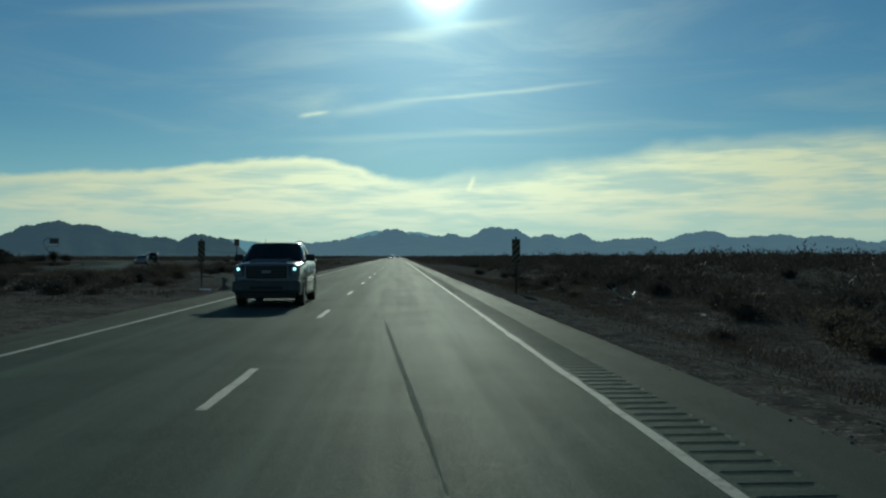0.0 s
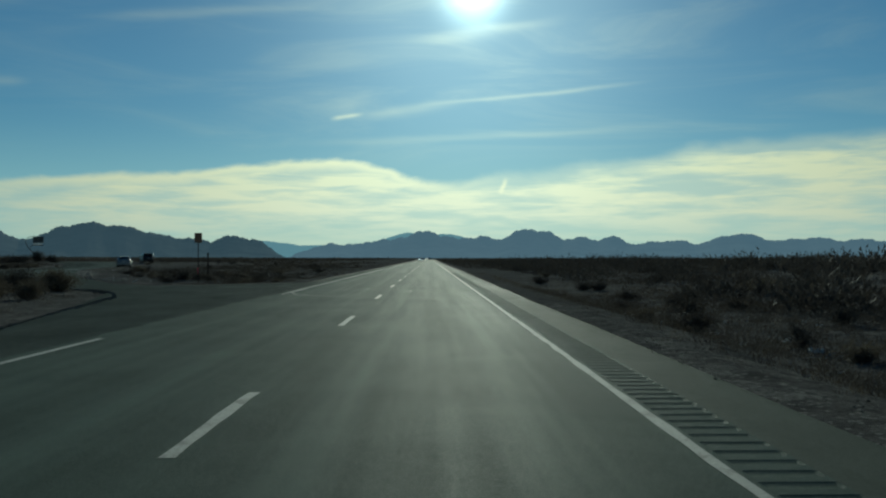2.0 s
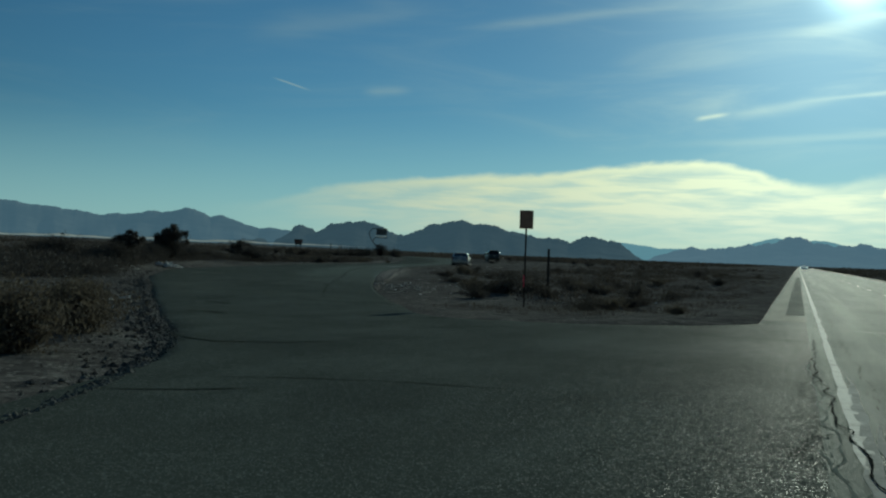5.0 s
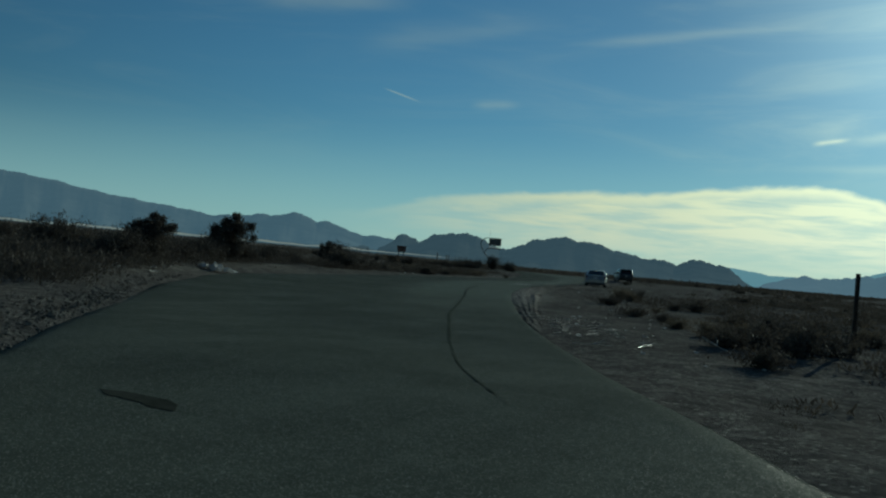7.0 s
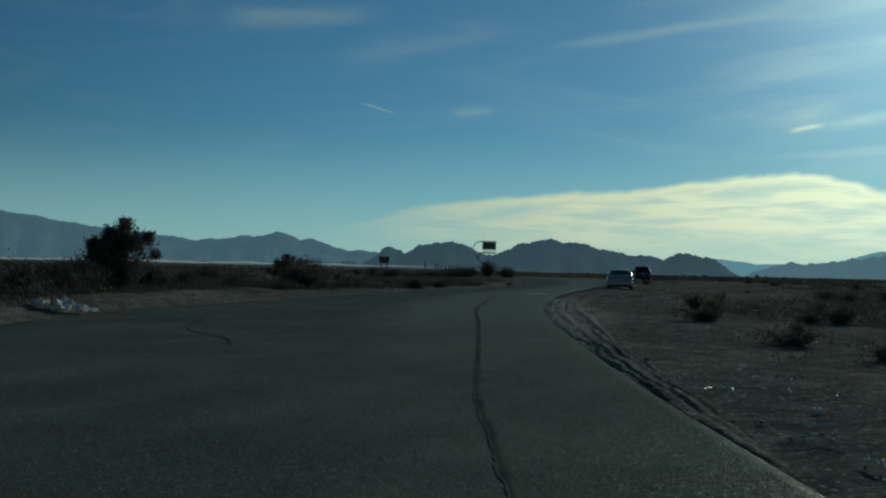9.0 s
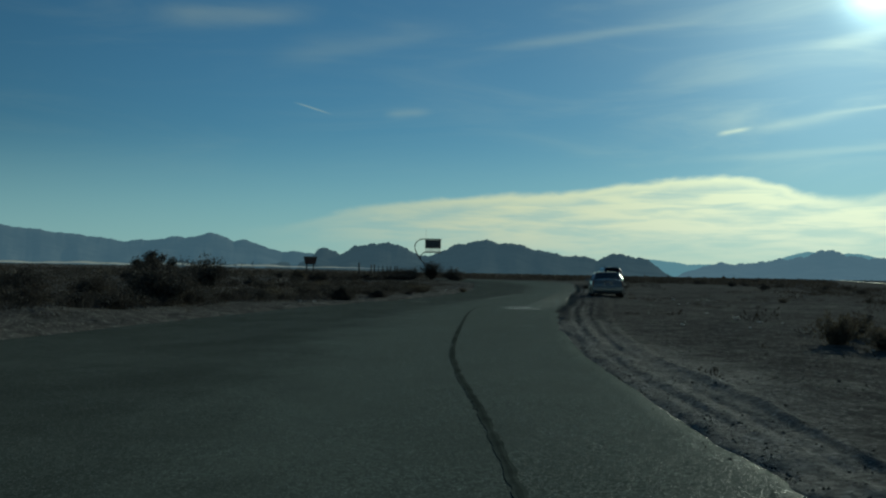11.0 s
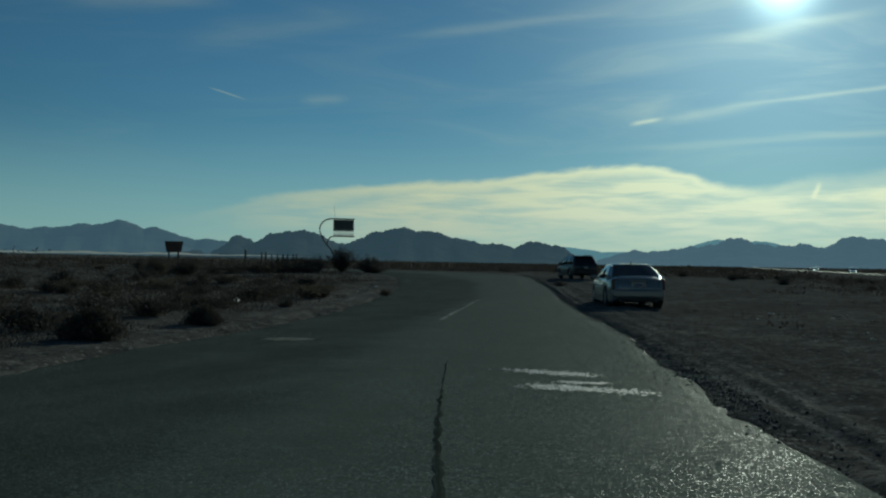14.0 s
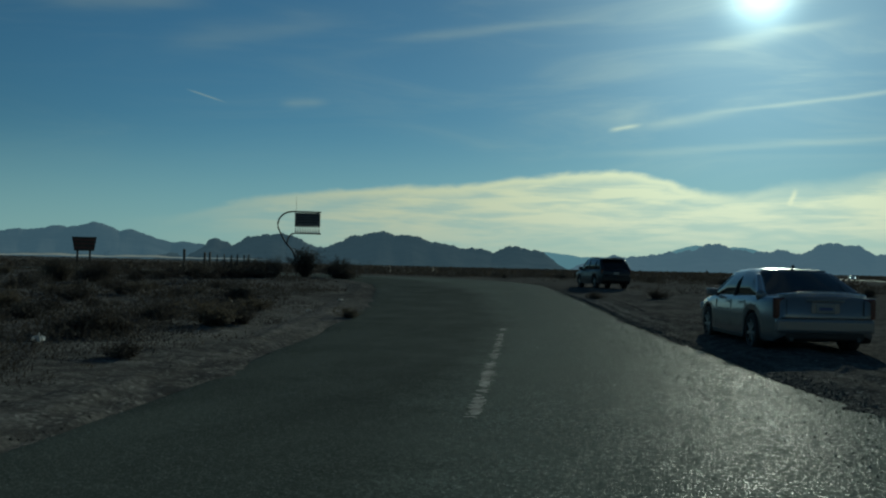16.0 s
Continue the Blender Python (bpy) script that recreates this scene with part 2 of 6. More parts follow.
    if ravel:
        # every chip lies at its own slight tilt
        tilt = net.node("ShaderNodeVectorMath", operation="MULTIPLY_ADD")
        net.link(fine.outputs["Color"], tilt.inputs[0])
        tilt.inputs[1].default_value = (1.5, 1.5, 0.0)
        tilt.inputs[2].default_value = (-0.75, -0.75, 0.0)
        facet = net.node("ShaderNodeVectorMath", operation="ADD")
        shiny = net.node("ShaderNodeVectorMath", operation="SCALE")
        net.link(tilt.outputs[0], shiny.inputs[0])
        net.link(net.math("ADD", 0.08, net.math("MULTIPLY", glint, 0.92)), shiny.inputs["Scale"])
        net.link(shiny.outputs[0], facet.inputs[0])
        net.link(net.node("ShaderNodeNewGeometry").outputs["Normal"], facet.inputs[1])
        net.link(facet.outputs[0], b.inputs["Normal"])
    net.link(b.outputs[0], shade.inputs["Normal"])
    return m


def dirt(name, dark, light, pale):
    """Desert dirt: dark gravelly soil with paler dusty patches, crumbs and pebbles."""
    m = bpy.data.materials.new(name)
    m.use_nodes = True
    net = Net(m.node_tree)
    shade = m.node_tree.nodes["Principled BSDF"]
    at = net.node("ShaderNodeTexCoord").outputs["Object"]
    patches = net.ramp(net.noise(at, 0.16, 8, 0.68, 1.2), 0.42, 0.70)
    clods = net.ramp(net.noise(at, 1.9, 9, 0.75, 0.6), 0.36, 0.66)
    grit = net.noise(at, 46.0, 4, 0.75)
    crumbs = net.node("ShaderNodeTexVoronoi")
    net.link(at, crumbs.inputs["Vector"])
    crumbs.inputs["Scale"].default_value = 21.0
    crumbs.inputs["Randomness"].default_value = 1.0
    pick = net.node("ShaderNodeSeparateColor")
    net.link(crumbs.outputs["Color"], pick.inputs[0])
    colour = net.mix(clods, dark, light)
    colour = net.mix(net.math("MULTIPLY", patches, net.ramp(clods, 0.1, 0.9, 0.25, 0.85)), colour, pale)
    # paler patches beside the mouth of the side road, and along the far verge
    for cx, cy, rx, ry, turn, strength in ((-30.6, 112.0, 2.2, 14.0, -20, 0.45), (-52.0, 160.0, 3.0, 12.0, -15, 0.15)):
        off = net.node("ShaderNodeVectorMath", operation="SUBTRACT")
        net.link(at, off.inputs[0])
        off.inputs[1].default_value = (cx, cy, 0)
        far = net.node("ShaderNodeVectorMath", operation="LENGTH")
        net.link(net.stretch(net.stretch(off.outputs[0], 1, 1, 1, turn), 1 / rx, 1 / ry, 0.0), far.inputs[0])
        fan = net.ramp(net.math("ADD", far.outputs["Value"], net.math("MULTIPLY", net.math("SUBTRACT", net.noise(at, 0.3, 7, 0.7, 0.5), 0.5), 1.3)), 1.15, 0.55)
        colour = net.mix(net.math("MULTIPLY", fan, strength), colour, [v * 1.75 for v in pale])
    dust = net.node("ShaderNodeAttribute", attribute_name="dust").outputs["Fac"]
    colour = net.mix(net.math("MULTIPLY", dust, net.ramp(net.noise(at, 2.6, 8, 0.7, 0.8), 0.30, 0.62, 0.15, 0.85)), colour, [v * 1.45 for v in pale])
    colour = net.mix(net.ramp(pick.outputs[0], 0.0, 1.0, 0.0, 0.45), colour, [v * 0.55 for v in dark])
    colour = net.mix(net.math("MULTIPLY", net.math("GREATER_THAN", pick.outputs[1], 0.94), 0.22), colour, [v * 2.6 for v in pale])
    colour = net.mix(net.ramp(grit, 0.62, 0.75, 0.0, 0.5), colour, [v * 1.7 for v in pale])
    net.link(colour, shade.inputs["Base Color"])
    shade.inputs["Roughness"].default_value = 0.95
    shade.inputs["Specular IOR Level"].default_value = 0.0
    lumps = net.math("MULTIPLY", net.math("MAXIMUM", net.math("SUBTRACT", net.math("MULTIPLY", pick.outputs[2], 0.6), crumbs.outputs["Distance"]), 0.0), 0.06)
    rise = net.math("ADD", net.math("ADD", net.math("MULTIPLY", clods, 0.07), net.math("MULTIPLY", grit, 0.022)), lumps)
    b = net.node("ShaderNodeBump")
    b.inputs["Strength"].default_value, b.inputs["Distance"].default_value = 0.55, 1.0
    net.link(rise, b.inputs["Height"])
    net.link(b.outputs[0], shade.inputs["Normal"])
    return m


def foliage(name, dark, light, through_it=0.25, rough=0.75, gloss=0.08):
    """Small dry leaves: each clump with its own tone, and some light shining through."""
    m = bpy.data.materials.new(name)
    m.use_nodes = True
    net = Net(m.node_tree)
    shade = m.node_tree.nodes["Principled BSDF"]
    island = net.node("ShaderNodeNewGeometry").outputs["Random Per Island"]
    at = net.node("ShaderNodeTexCoord").outputs["Object"]
    tone = net.math("ADD", net.math("MULTIPLY", island, 0.6), net.math("MULTIPLY", net.noise(at, 1.4, 3), 0.4))
    colour = net.mix(tone, dark, light)
    net.link(colour, shade.inputs["Base Color"])
    shade.inputs["Roughness"].default_value = rough
    shade.inputs["Specular IOR Level"].default_value = gloss
    glow = net.node("ShaderNodeBsdfTranslucent")
    net.link(colour, glow.inputs["Color"])
    both = net.node("ShaderNodeMixShader")
    both.inputs[0].default_value = through_it
    net.link(shade.outputs[0], both.inputs[1])
    net.link(glow.outputs[0], both.inputs[2])
    net.link(both.outputs[0], m.node_tree.nodes["Material Output"].inputs["Surface"])
    return m


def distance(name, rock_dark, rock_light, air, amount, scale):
    """Far rock, the haze of miles of lit air painted in as emission."""
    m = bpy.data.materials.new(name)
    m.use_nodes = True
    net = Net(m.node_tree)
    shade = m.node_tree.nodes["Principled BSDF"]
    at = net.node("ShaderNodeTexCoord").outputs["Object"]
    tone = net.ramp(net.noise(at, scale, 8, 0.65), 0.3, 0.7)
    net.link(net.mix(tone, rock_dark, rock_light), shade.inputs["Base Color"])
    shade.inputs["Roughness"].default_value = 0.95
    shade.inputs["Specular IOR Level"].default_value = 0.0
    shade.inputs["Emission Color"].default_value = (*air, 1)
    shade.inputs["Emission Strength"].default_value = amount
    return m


def plain(name, colour, rough=0.5, metal=0.0, coat=0.0, glow=0.0):
    m = bpy.data.materials.new(name)
    m.use_nodes = True
    s = m.node_tree.nodes["Principled BSDF"]
    s.inputs["Base Color"].default_value = (*colour, 1)
    s.inputs["Roughness"].default_value, s.inputs["Metallic"].default_value = rough, metal
    s.inputs["Coat Weight"].default_value = coat
    s.inputs["Coat Roughness"].default_value = 0.06
    if glow:
        s.inputs["Emission Color"].default_value = (*colour, 1)
        s.inputs["Emission Strength"].default_value = glow
    return m


M = {
    "highway": asphalt("highway_asphalt", (0.060, 0.076, 0.064), (0.102, 0.127, 0.106), (0.21, 0.24, 0.20), (2.2, 0.05, 1),
                       (0.95, 2.75, -0.95, -2.75), 0.5, 0.60, 0.036),
    "shoulder": asphalt("shoulder_asphalt", (0.066, 0.074, 0.060), (0.108, 0.118, 0.096), (0.20, 0.21, 0.175), (2.2, 0.05, 1), (), 0.4, 0.62, 0.045),
    "old_road": asphalt("old_asphalt", (0.045, 0.053, 0.046), (0.088, 0.100, 0.086), (0.24, 0.24, 0.21), (0.9, 0.25, 1), (), 0.6, 0.50, 0.0, 0.08, 0.3),
    "dirt": dirt("desert_dirt", (0.078, 0.075, 0.071), (0.182, 0.171, 0.157), (0.275, 0.259, 0.233)),
    "clod": surface("dirt_clods", (0.05, 0.047, 0.043), (0.16, 0.148, 0.13), 0.95, 3.0, 30.0, 1.0, gloss=0.0, relief=0.03, fine_mix=0.5),
    "chips": surface("road_chips", (0.06, 0.062, 0.056), (0.24, 0.24, 0.21), 0.36, 3.0, 60.0, 0.2, gloss=0.45, relief=0.002, fine_mix=0.6),
    "gravel": surface("gravel", (0.05, 0.050, 0.046), (0.20, 0.195, 0.175), 0.38, 3.0, 60.0, 0.3, gloss=0.0, relief=0.003, fine_mix=0.6),
    "paint": surface("worn_road_paint", (0.13, 0.135, 0.118), (0.46, 0.46, 0.41), 0.8, 2.5, 30.0, 0.3, spread=(0.26, 0.52), fine_mix=0.45, gloss=0.15),
    "old_paint": surface("flaked_old_paint", (0.36, 0.36, 0.33), (0.64, 0.64, 0.59), 0.56, 6.0, 40.0, 0.4, gloss=0.15),
    "scuff": surface("pale_scuff", (0.16, 0.165, 0.15), (0.40, 0.40, 0.36), 0.85, 2.0, 25.0, 0.2, gloss=0.03),
    "scuff_dirt": surface("pale_dirt", (0.10, 0.105, 0.095), (0.24, 0.235, 0.21), 0.9, 3.0, 30.0, 0.5, gloss=0.02, relief=0.02),
    "skid": surface("tyre_rubber_mark", (0.105, 0.128, 0.110), (0.150, 0.182, 0.156), 0.8, 2.0, 30.0, 0.1, gloss=0.003),
    "seam": surface("dark_seam", (0.026, 0.030, 0.026), (0.056, 0.062, 0.054), 0.9, 2.0, 20.0, 0.2, gloss=0.0),
    "joint": surface("dark_joint", (0.040, 0.047, 0.041), (0.076, 0.087, 0.075), 0.85, 1.2, 22.0, 0.2, gloss=0.0),
    "joint_rim": surface("faded_joint", (0.051, 0.060, 0.052), (0.102, 0.115, 0.099), 0.85, 1.2, 22.0, 0.2, gloss=0.0),
    "crack": surface("crack_filling", (0.022, 0.022, 0.020), (0.045, 0.045, 0.040), 0.95, 2.0, 20.0, 0.2, gloss=0.0),
    "leaf": foliage("creosote_leaf", (0.040, 0.037, 0.034), (0.108, 0.096, 0.082), 0.2),
    "dry_leaf": foliage("dry_brush", (0.062, 0.053, 0.040), (0.175, 0.147, 0.108), 0.3),
    "scrub": foliage("scrub_leaf", (0.044, 0.039, 0.033), (0.128, 0.108, 0.088), 0.2),
    "twig": surface("grey_twig", (0.04, 0.034, 0.027), (0.12, 0.10, 0.08), 0.85, 4.0, 50.0, 0.4),
    "stick": surface("bleached_wood", (0.40, 0.37, 0.31), (0.62, 0.58, 0.50), 0.34, 5.0, 50.0, 0.4, gloss=0.6),
    "scrap": foliage("white_scrap", (0.62, 0.62, 0.60), (0.82, 0.82, 0.80), 0.5, 0.42, 0.22),
    "post": surface("rusty_steel", (0.025, 0.022, 0.020), (0.075, 0.055, 0.045), 0.7, 8.0, 60.0, 0.3, metal=0.3),
    "wood": surface("weathered_wood", (0.035, 0.028, 0.022), (0.10, 0.08, 0.06), 0.8, 6.0, 50.0, 0.5, stretch=(4, 4, 0.6)),
    "sign_back": surface("sign_back", (0.24, 0.125, 0.075), (0.34, 0.18, 0.11), 0.6, 5.0, 40.0, 0.1),
    "sign_dark": surface("dark_sign_face", (0.09, 0.088, 0.085), (0.16, 0.155, 0.15), 0.6, 3.0, 30.0, 0.1),
    "sign_red": surface("faded_red_paint", (0.10, 0.035, 0.03), (0.17, 0.06, 0.05), 0.6, 3.0, 30.0, 0.1),
    "marker_dark": surface("marker_black", (0.012, 0.012, 0.012), (0.03, 0.03, 0.03), 0.5, 6.0, 40.0, 0.1),
    "marker_pale": surface("marker_yellow", (0.14, 0.11, 0.045), (0.20, 0.16, 0.07), 0.5, 6.0, 40.0, 0.1),
    "ribbon": plain("pink_ribbon", (0.75, 0.06, 0.10), 0.5),
    "silver": plain("silver_paint", (0.215, 0.22, 0.23), 0.26, 0.45, 0.6),
    "pewter": plain("dark_grey_paint", (0.095, 0.102, 0.112), 0.3, 0.4, 0.7),
    "bumper": plain("dark_bumper_paint", (0.05, 0.055, 0.06), 0.45),
    "dark_lens": plain("smoked_lens", (0.12, 0.14, 0.15), 0.15, 0.2, 0.4),
    "navy": plain("navy_paint", (0.012, 0.015, 0.024), 0.42, 0.1, 0.25),
    "white_car": plain("white_paint", (0.75, 0.76, 0.76), 0.3, 0.0, 0.6),
    "glass": plain("tinted_glass", (0.010, 0.012, 0.014), 0.06, 0.0, 0.2),
    "dim_chrome": plain("dim_chrome", (0.20, 0.21, 0.22), 0.35, 1.0),
    "chrome": plain("chrome", (0.62, 0.64, 0.66), 0.16, 1.0),
    "black": plain("black_plastic", (0.014, 0.014, 0.015), 0.55),
    "under": plain("underbody", (0.008, 0.008, 0.008), 0.9),
    "rubber": plain("tyre_rubber", (0.016, 0.016, 0.016), 0.75),
    "rim": plain("alloy_rim", (0.30, 0.31, 0.32), 0.35, 0.9),
    "red_lens": plain("red_lens", (0.075, 0.012, 0.012), 0.25, 0.0, 0.4),
    "clear_lens": plain("clear_lens", (0.55, 0.60, 0.62), 0.12, 0.3, 0.6),
    "headlight": plain("lit_headlight", (0.55, 0.92, 1.0), 0.3, glow=1.6),
    "far_headlight": plain("bright_headlight", (0.95, 1.0, 0.95), 0.3, glow=9.0),
    "plate": plain("number_plate", (0.26, 0.26, 0.25), 0.5),
    "plate_bar": plain("plate_bar", (0.06, 0.08, 0.2), 0.5),
    # the ranges glow faintly in blue: aerial haze added to each material
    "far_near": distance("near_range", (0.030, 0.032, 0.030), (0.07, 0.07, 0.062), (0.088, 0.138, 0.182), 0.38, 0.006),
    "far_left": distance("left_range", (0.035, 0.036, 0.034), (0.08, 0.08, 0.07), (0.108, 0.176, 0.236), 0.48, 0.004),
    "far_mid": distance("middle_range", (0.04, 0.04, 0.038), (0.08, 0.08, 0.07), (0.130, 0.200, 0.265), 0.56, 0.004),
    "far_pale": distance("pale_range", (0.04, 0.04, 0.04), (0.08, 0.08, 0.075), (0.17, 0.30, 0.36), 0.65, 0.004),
    # the lake bed's paleness includes a grey emission added for haze
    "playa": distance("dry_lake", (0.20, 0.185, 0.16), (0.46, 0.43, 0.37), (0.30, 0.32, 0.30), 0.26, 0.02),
}


# ---- mesh helpers ----
def mesh_of(name, verts, faces, material, smooth=False):
    me = bpy.data.meshes.new(name)
    me.from_pydata([tuple(v) for v in verts], [], faces)
    me.materials.append(material)
    if smooth:
        me.shade_smooth()
    me.update()
    return me


def part(name, bm, material, parent=None, label="", smooth=False):
    """Links a bmesh as one mesh object under a thing or a part."""
    me = bpy.data.meshes.new(name)
    bm.to_mesh(me)
    bm.free()
    me.materials.append(material)
    if smooth:
        me.shade_smooth()
    ob = new(name, me)
    if parent:
        ob.parent = parent
    return tagged(ob, label)


def piece(name, me, parent=None, label=""):
    ob = new(name, me)
    if parent:
        ob.parent = parent
    return tagged(ob, label)


def thing(name, m, label, category, group="", kind=""):
    ob = new(name)
    ob.empty_display_size = 0.2
    ob.matrix_world = m
    return tagged(ob, label, category, group, kind)


def box(w, d, h, at=(0, 0, 0), bevel=0.0, turn=None, bm=None):
    """A box of w x d x h metres with its centre at the given place, edges rounded."""
    bm = bm or bmesh.new()
    m = Matrix.Translation(at) @ (turn or Matrix()) @ Matrix.Diagonal((w, d, h, 1))
    made = bmesh.ops.create_cube(bm, size=1.0, matrix=m)
    if bevel:
        edges = list({e for v in made["verts"] for e in v.link_edges})
        bmesh.ops.bevel(bm, geom=edges, offset=bevel, segments=2, affect="EDGES", profile=0.6)
    return bm


def tube(points, radii, sides=8, bm=None):
    """A tube through points, with a radius at each; its ends closed."""
    bm = bm or bmesh.new()
    rings = []
    for i, p in enumerate(points):
        a, b = Vector(points[max(i - 1, 0)]), Vector(points[min(i + 1, len(points) - 1)])
        turn = (b - a).to_track_quat("Z", "X").to_matrix()
        r = radii[i] if hasattr(radii, "__len__") else radii
        rings.append([bm.verts.new(Vector(p) + turn @ Vector((r * math.cos(2 * math.pi * k / sides), r * math.sin(2 * math.pi * k / sides), 0))) for k in range(sides)])
    for a, b in zip(rings, rings[1:]):
        for k in range(sides):
            bm.faces.new((a[k], a[(k + 1) % sides], b[(k + 1) % sides], b[k]))
    bm.faces.new(rings[0][::-1])
    bm.faces.new(rings[-1])
    return bm


def smoothstep(a, b, x):
    t = np.clip((np.asarray(x, float) - a) / (b - a), 0, 1)
    return t * t * (3 - 2 * t)


def spline(points, n):
    """n points evenly spread along a smooth curve through the given ones."""
    p = np.array([points[0], *points, points[-1]], float)
    out = []
    for i in range(1, len(p) - 2):
        for u in np.linspace(0, 1, 24, endpoint=False):
            a, b, c, d = p[i - 1], p[i], p[i + 1], p[i + 2]
            out.append(0.5 * (2 * b + (c - a) * u + (2 * a - 5 * b + 4 * c - d) * u * u + (3 * b - a - 3 * c + d) * u ** 3))
    out = np.array([*out, p[-2]])
    s = np.concatenate([[0], np.cumsum(np.linalg.norm(np.diff(out, axis=0), axis=1))])
    at = np.linspace(0, s[-1], n)
    return np.stack([np.interp(at, s, out[:, k]) for k in range(out.shape[1])], 1)


# ---- lie of the land ----
ROAD_LEFT = [(-4.6, 35.5), (-7.0, 47), (-8.5, 55), (-9.6, 60), (-12.0, 65), (-16.5, 70.6), (-24.3, 80.2), (-32.4, 90.5), (-38.4, 100.4), (-42.2, 113),
             (-45.3, 130), (-46.8, 142), (-50, 155), (-55.5, 173), (-63, 191), (-76, 204), (-100, 214), (-150, 224)]
ROAD_RIGHT = [(-4.6, 79.0), (-6.5, 76.3), (-9, 75.2), (-12.4, 76.2), (-15, 80), (-18.2, 86), (-22, 93), (-26.5, 103), (-30.6, 112.5),
              (-33.2, 120), (-36, 130), (-39.2, 144), (-42.5, 157), (-47.5, 178), (-55, 200), (-70, 216), (-98, 226), (-150, 236)]
EDGE_L, EDGE_R = spline(ROAD_LEFT, 420), spline(ROAD_RIGHT, 420)
MIDDLE = (EDGE_L + EDGE_R) / 2


OUTLINE = np.concatenate([[(-2.0, 34.0)], EDGE_L[::3], EDGE_R[::-3], [(-2.0, 80.0)]])


def on_side_road(x, y):
    """How far inside the side road's outline a place lies, in metres; negative outside."""
    x, y = np.atleast_1d(np.asarray(x, float)).ravel(), np.atleast_1d(np.asarray(y, float)).ravel()
    inside = np.zeros(x.shape, bool)
    least = np.full(x.shape, 1e9)
    for (ax, ay), (bx, by) in zip(OUTLINE, np.roll(OUTLINE, -1, axis=0)):
        dx, dy = bx - ax, by - ay
        t = np.clip(((x - ax) * dx + (y - ay) * dy) / (dx * dx + dy * dy + 1e-12), 0, 1)
        least = np.minimum(least, (x - ax - t * dx) ** 2 + (y - ay - t * dy) ** 2)
        if ay != by:
            inside ^= ((ay > y) != (by > y)) & (x < dx * (y - ay) / (by - ay) + ax)
    return np.where(inside, 1, -1) * np.sqrt(least)


def lie(x, y):
    """The height of the bare ground in metres, without its small bumps."""
    x, y = np.asarray(x, float), np.asarray(y, float)
    z = 0.52 * smoothstep(158, 205, y) * smoothstep(-16, -45, x)
    z = z - 0.22 * np.exp(-(((x + 16.5) / 7) ** 2 + ((y - 77) / 8) ** 2))
    z = z - 0.75 * smoothstep(5.3, 9.5, x) + 0.85 * smoothstep(13.0, 40.0, x)
    z = z - 0.28 * smoothstep(-5.6, -8.0, x) * smoothstep(79, 86, y) * smoothstep(-34, -18, x + (y - 80) * 0.45) * smoothstep(128, 100, y)
    z = z + 0.27 * smoothstep(0.2, 3.0, np.interp(y, EDGE_L[:, 1], EDGE_L[:, 0]) - x) * smoothstep(82, 92, y) * smoothstep(128, 112, y)
    far = np.hypot(x, y)
    z = z + 9.0 * smoothstep(500, 2600, far) * smoothstep(-0.1, -0.75, x / np.maximum(far, 1)) * smoothstep(0.0, 0.4, y / np.maximum(far, 1))
    return z


def lattice(x, y, size, seed):
    """Smooth random heights, about -0.5 to 0.5, that change over the given size in metres."""
    u, v = x / size + seed * 7.31, y / size - seed * 3.17
    i, k = np.floor(u), np.floor(v)
    fu, fv = u - i, v - k
    fu, fv = fu * fu * (3 - 2 * fu), fv * fv * (3 - 2 * fv)
    h = lambda a, b: (np.sin(a * 127.1 + b * 311.7 + seed * 74.7) * 43758.5453) % 1.0 - 0.5
    return (h(i, k) * (1 - fu) + h(i + 1, k) * fu) * (1 - fv) + (h(i, k + 1) * (1 - fu) + h(i + 1, k + 1) * fu) * fv


def bumps(x, y):
    x, y = np.asarray(x, float), np.asarray(y, float)
    rough = 0.16 * lattice(x, y, 9.0, 1) + 0.10 * lattice(x, y, 3.7, 2) + 0.075 * lattice(x + 0.4 * y, y - 0.4 * x, 1.9, 3)
    return rough * (1 - 0.85 * np.exp(-(((x + 40) / 6) ** 2 + ((y - 152) / 16) ** 2)))


def waves(x, y):
    """The slow unevenness of the old side road's surface."""
    return 0.010 * np.sin(x * 0.8 + 0.5 * y) * np.sin(y * 0.45) * smoothstep(-5.5, -9.0, x) + 0.005


def paved(x, y):
    """Metres inside the pavement of either road (negative: out on the dirt)."""
    x, y = np.asarray(x, float), np.asarray(y, float)
    return np.maximum(on_side_road(x, y).reshape(x.shape), 4.85 - np.abs(x))


def dirt_z(x, y, p):
    """The height of the dirt, which thins out over the pavement's edge; p as paved() gives it."""
    ragged = p + (0.7 * lattice(x, y, 3.1, 5) + 0.35 * lattice(x, y, 1.7, 6)) * smoothstep(-5.5, -9.0, x)
    return lie(x, y) + bumps(x, y) * smoothstep(0.0, 2.0, -p) + 0.013 - 0.10 * smoothstep(-0.6, 0.9, ragged)


VERGES = []


def over_verges(x, y, z):
    """Lifts heights to the top of the churned verges where one lies over the place."""
    z = np.array(z, float)
    for k, (a, b) in enumerate(zip(x, y)):
        for tree in VERGES:
            hit = tree.ray_cast(Vector((a, b, 4.0)), Vector((0, 0, -1)))[0]
            if hit:
                z[k] = max(z[k], hit.z)
    return z


def ground_z(x, y):
    """The height of the finished ground at one place: dirt or pavement."""
    x, y = np.array([x], float), np.array([y], float)
    p = paved(x, y)
    return float(over_verges(x, y, np.where(p > -0.15, lie(x, y), dirt_z(x, y, p)))[0])


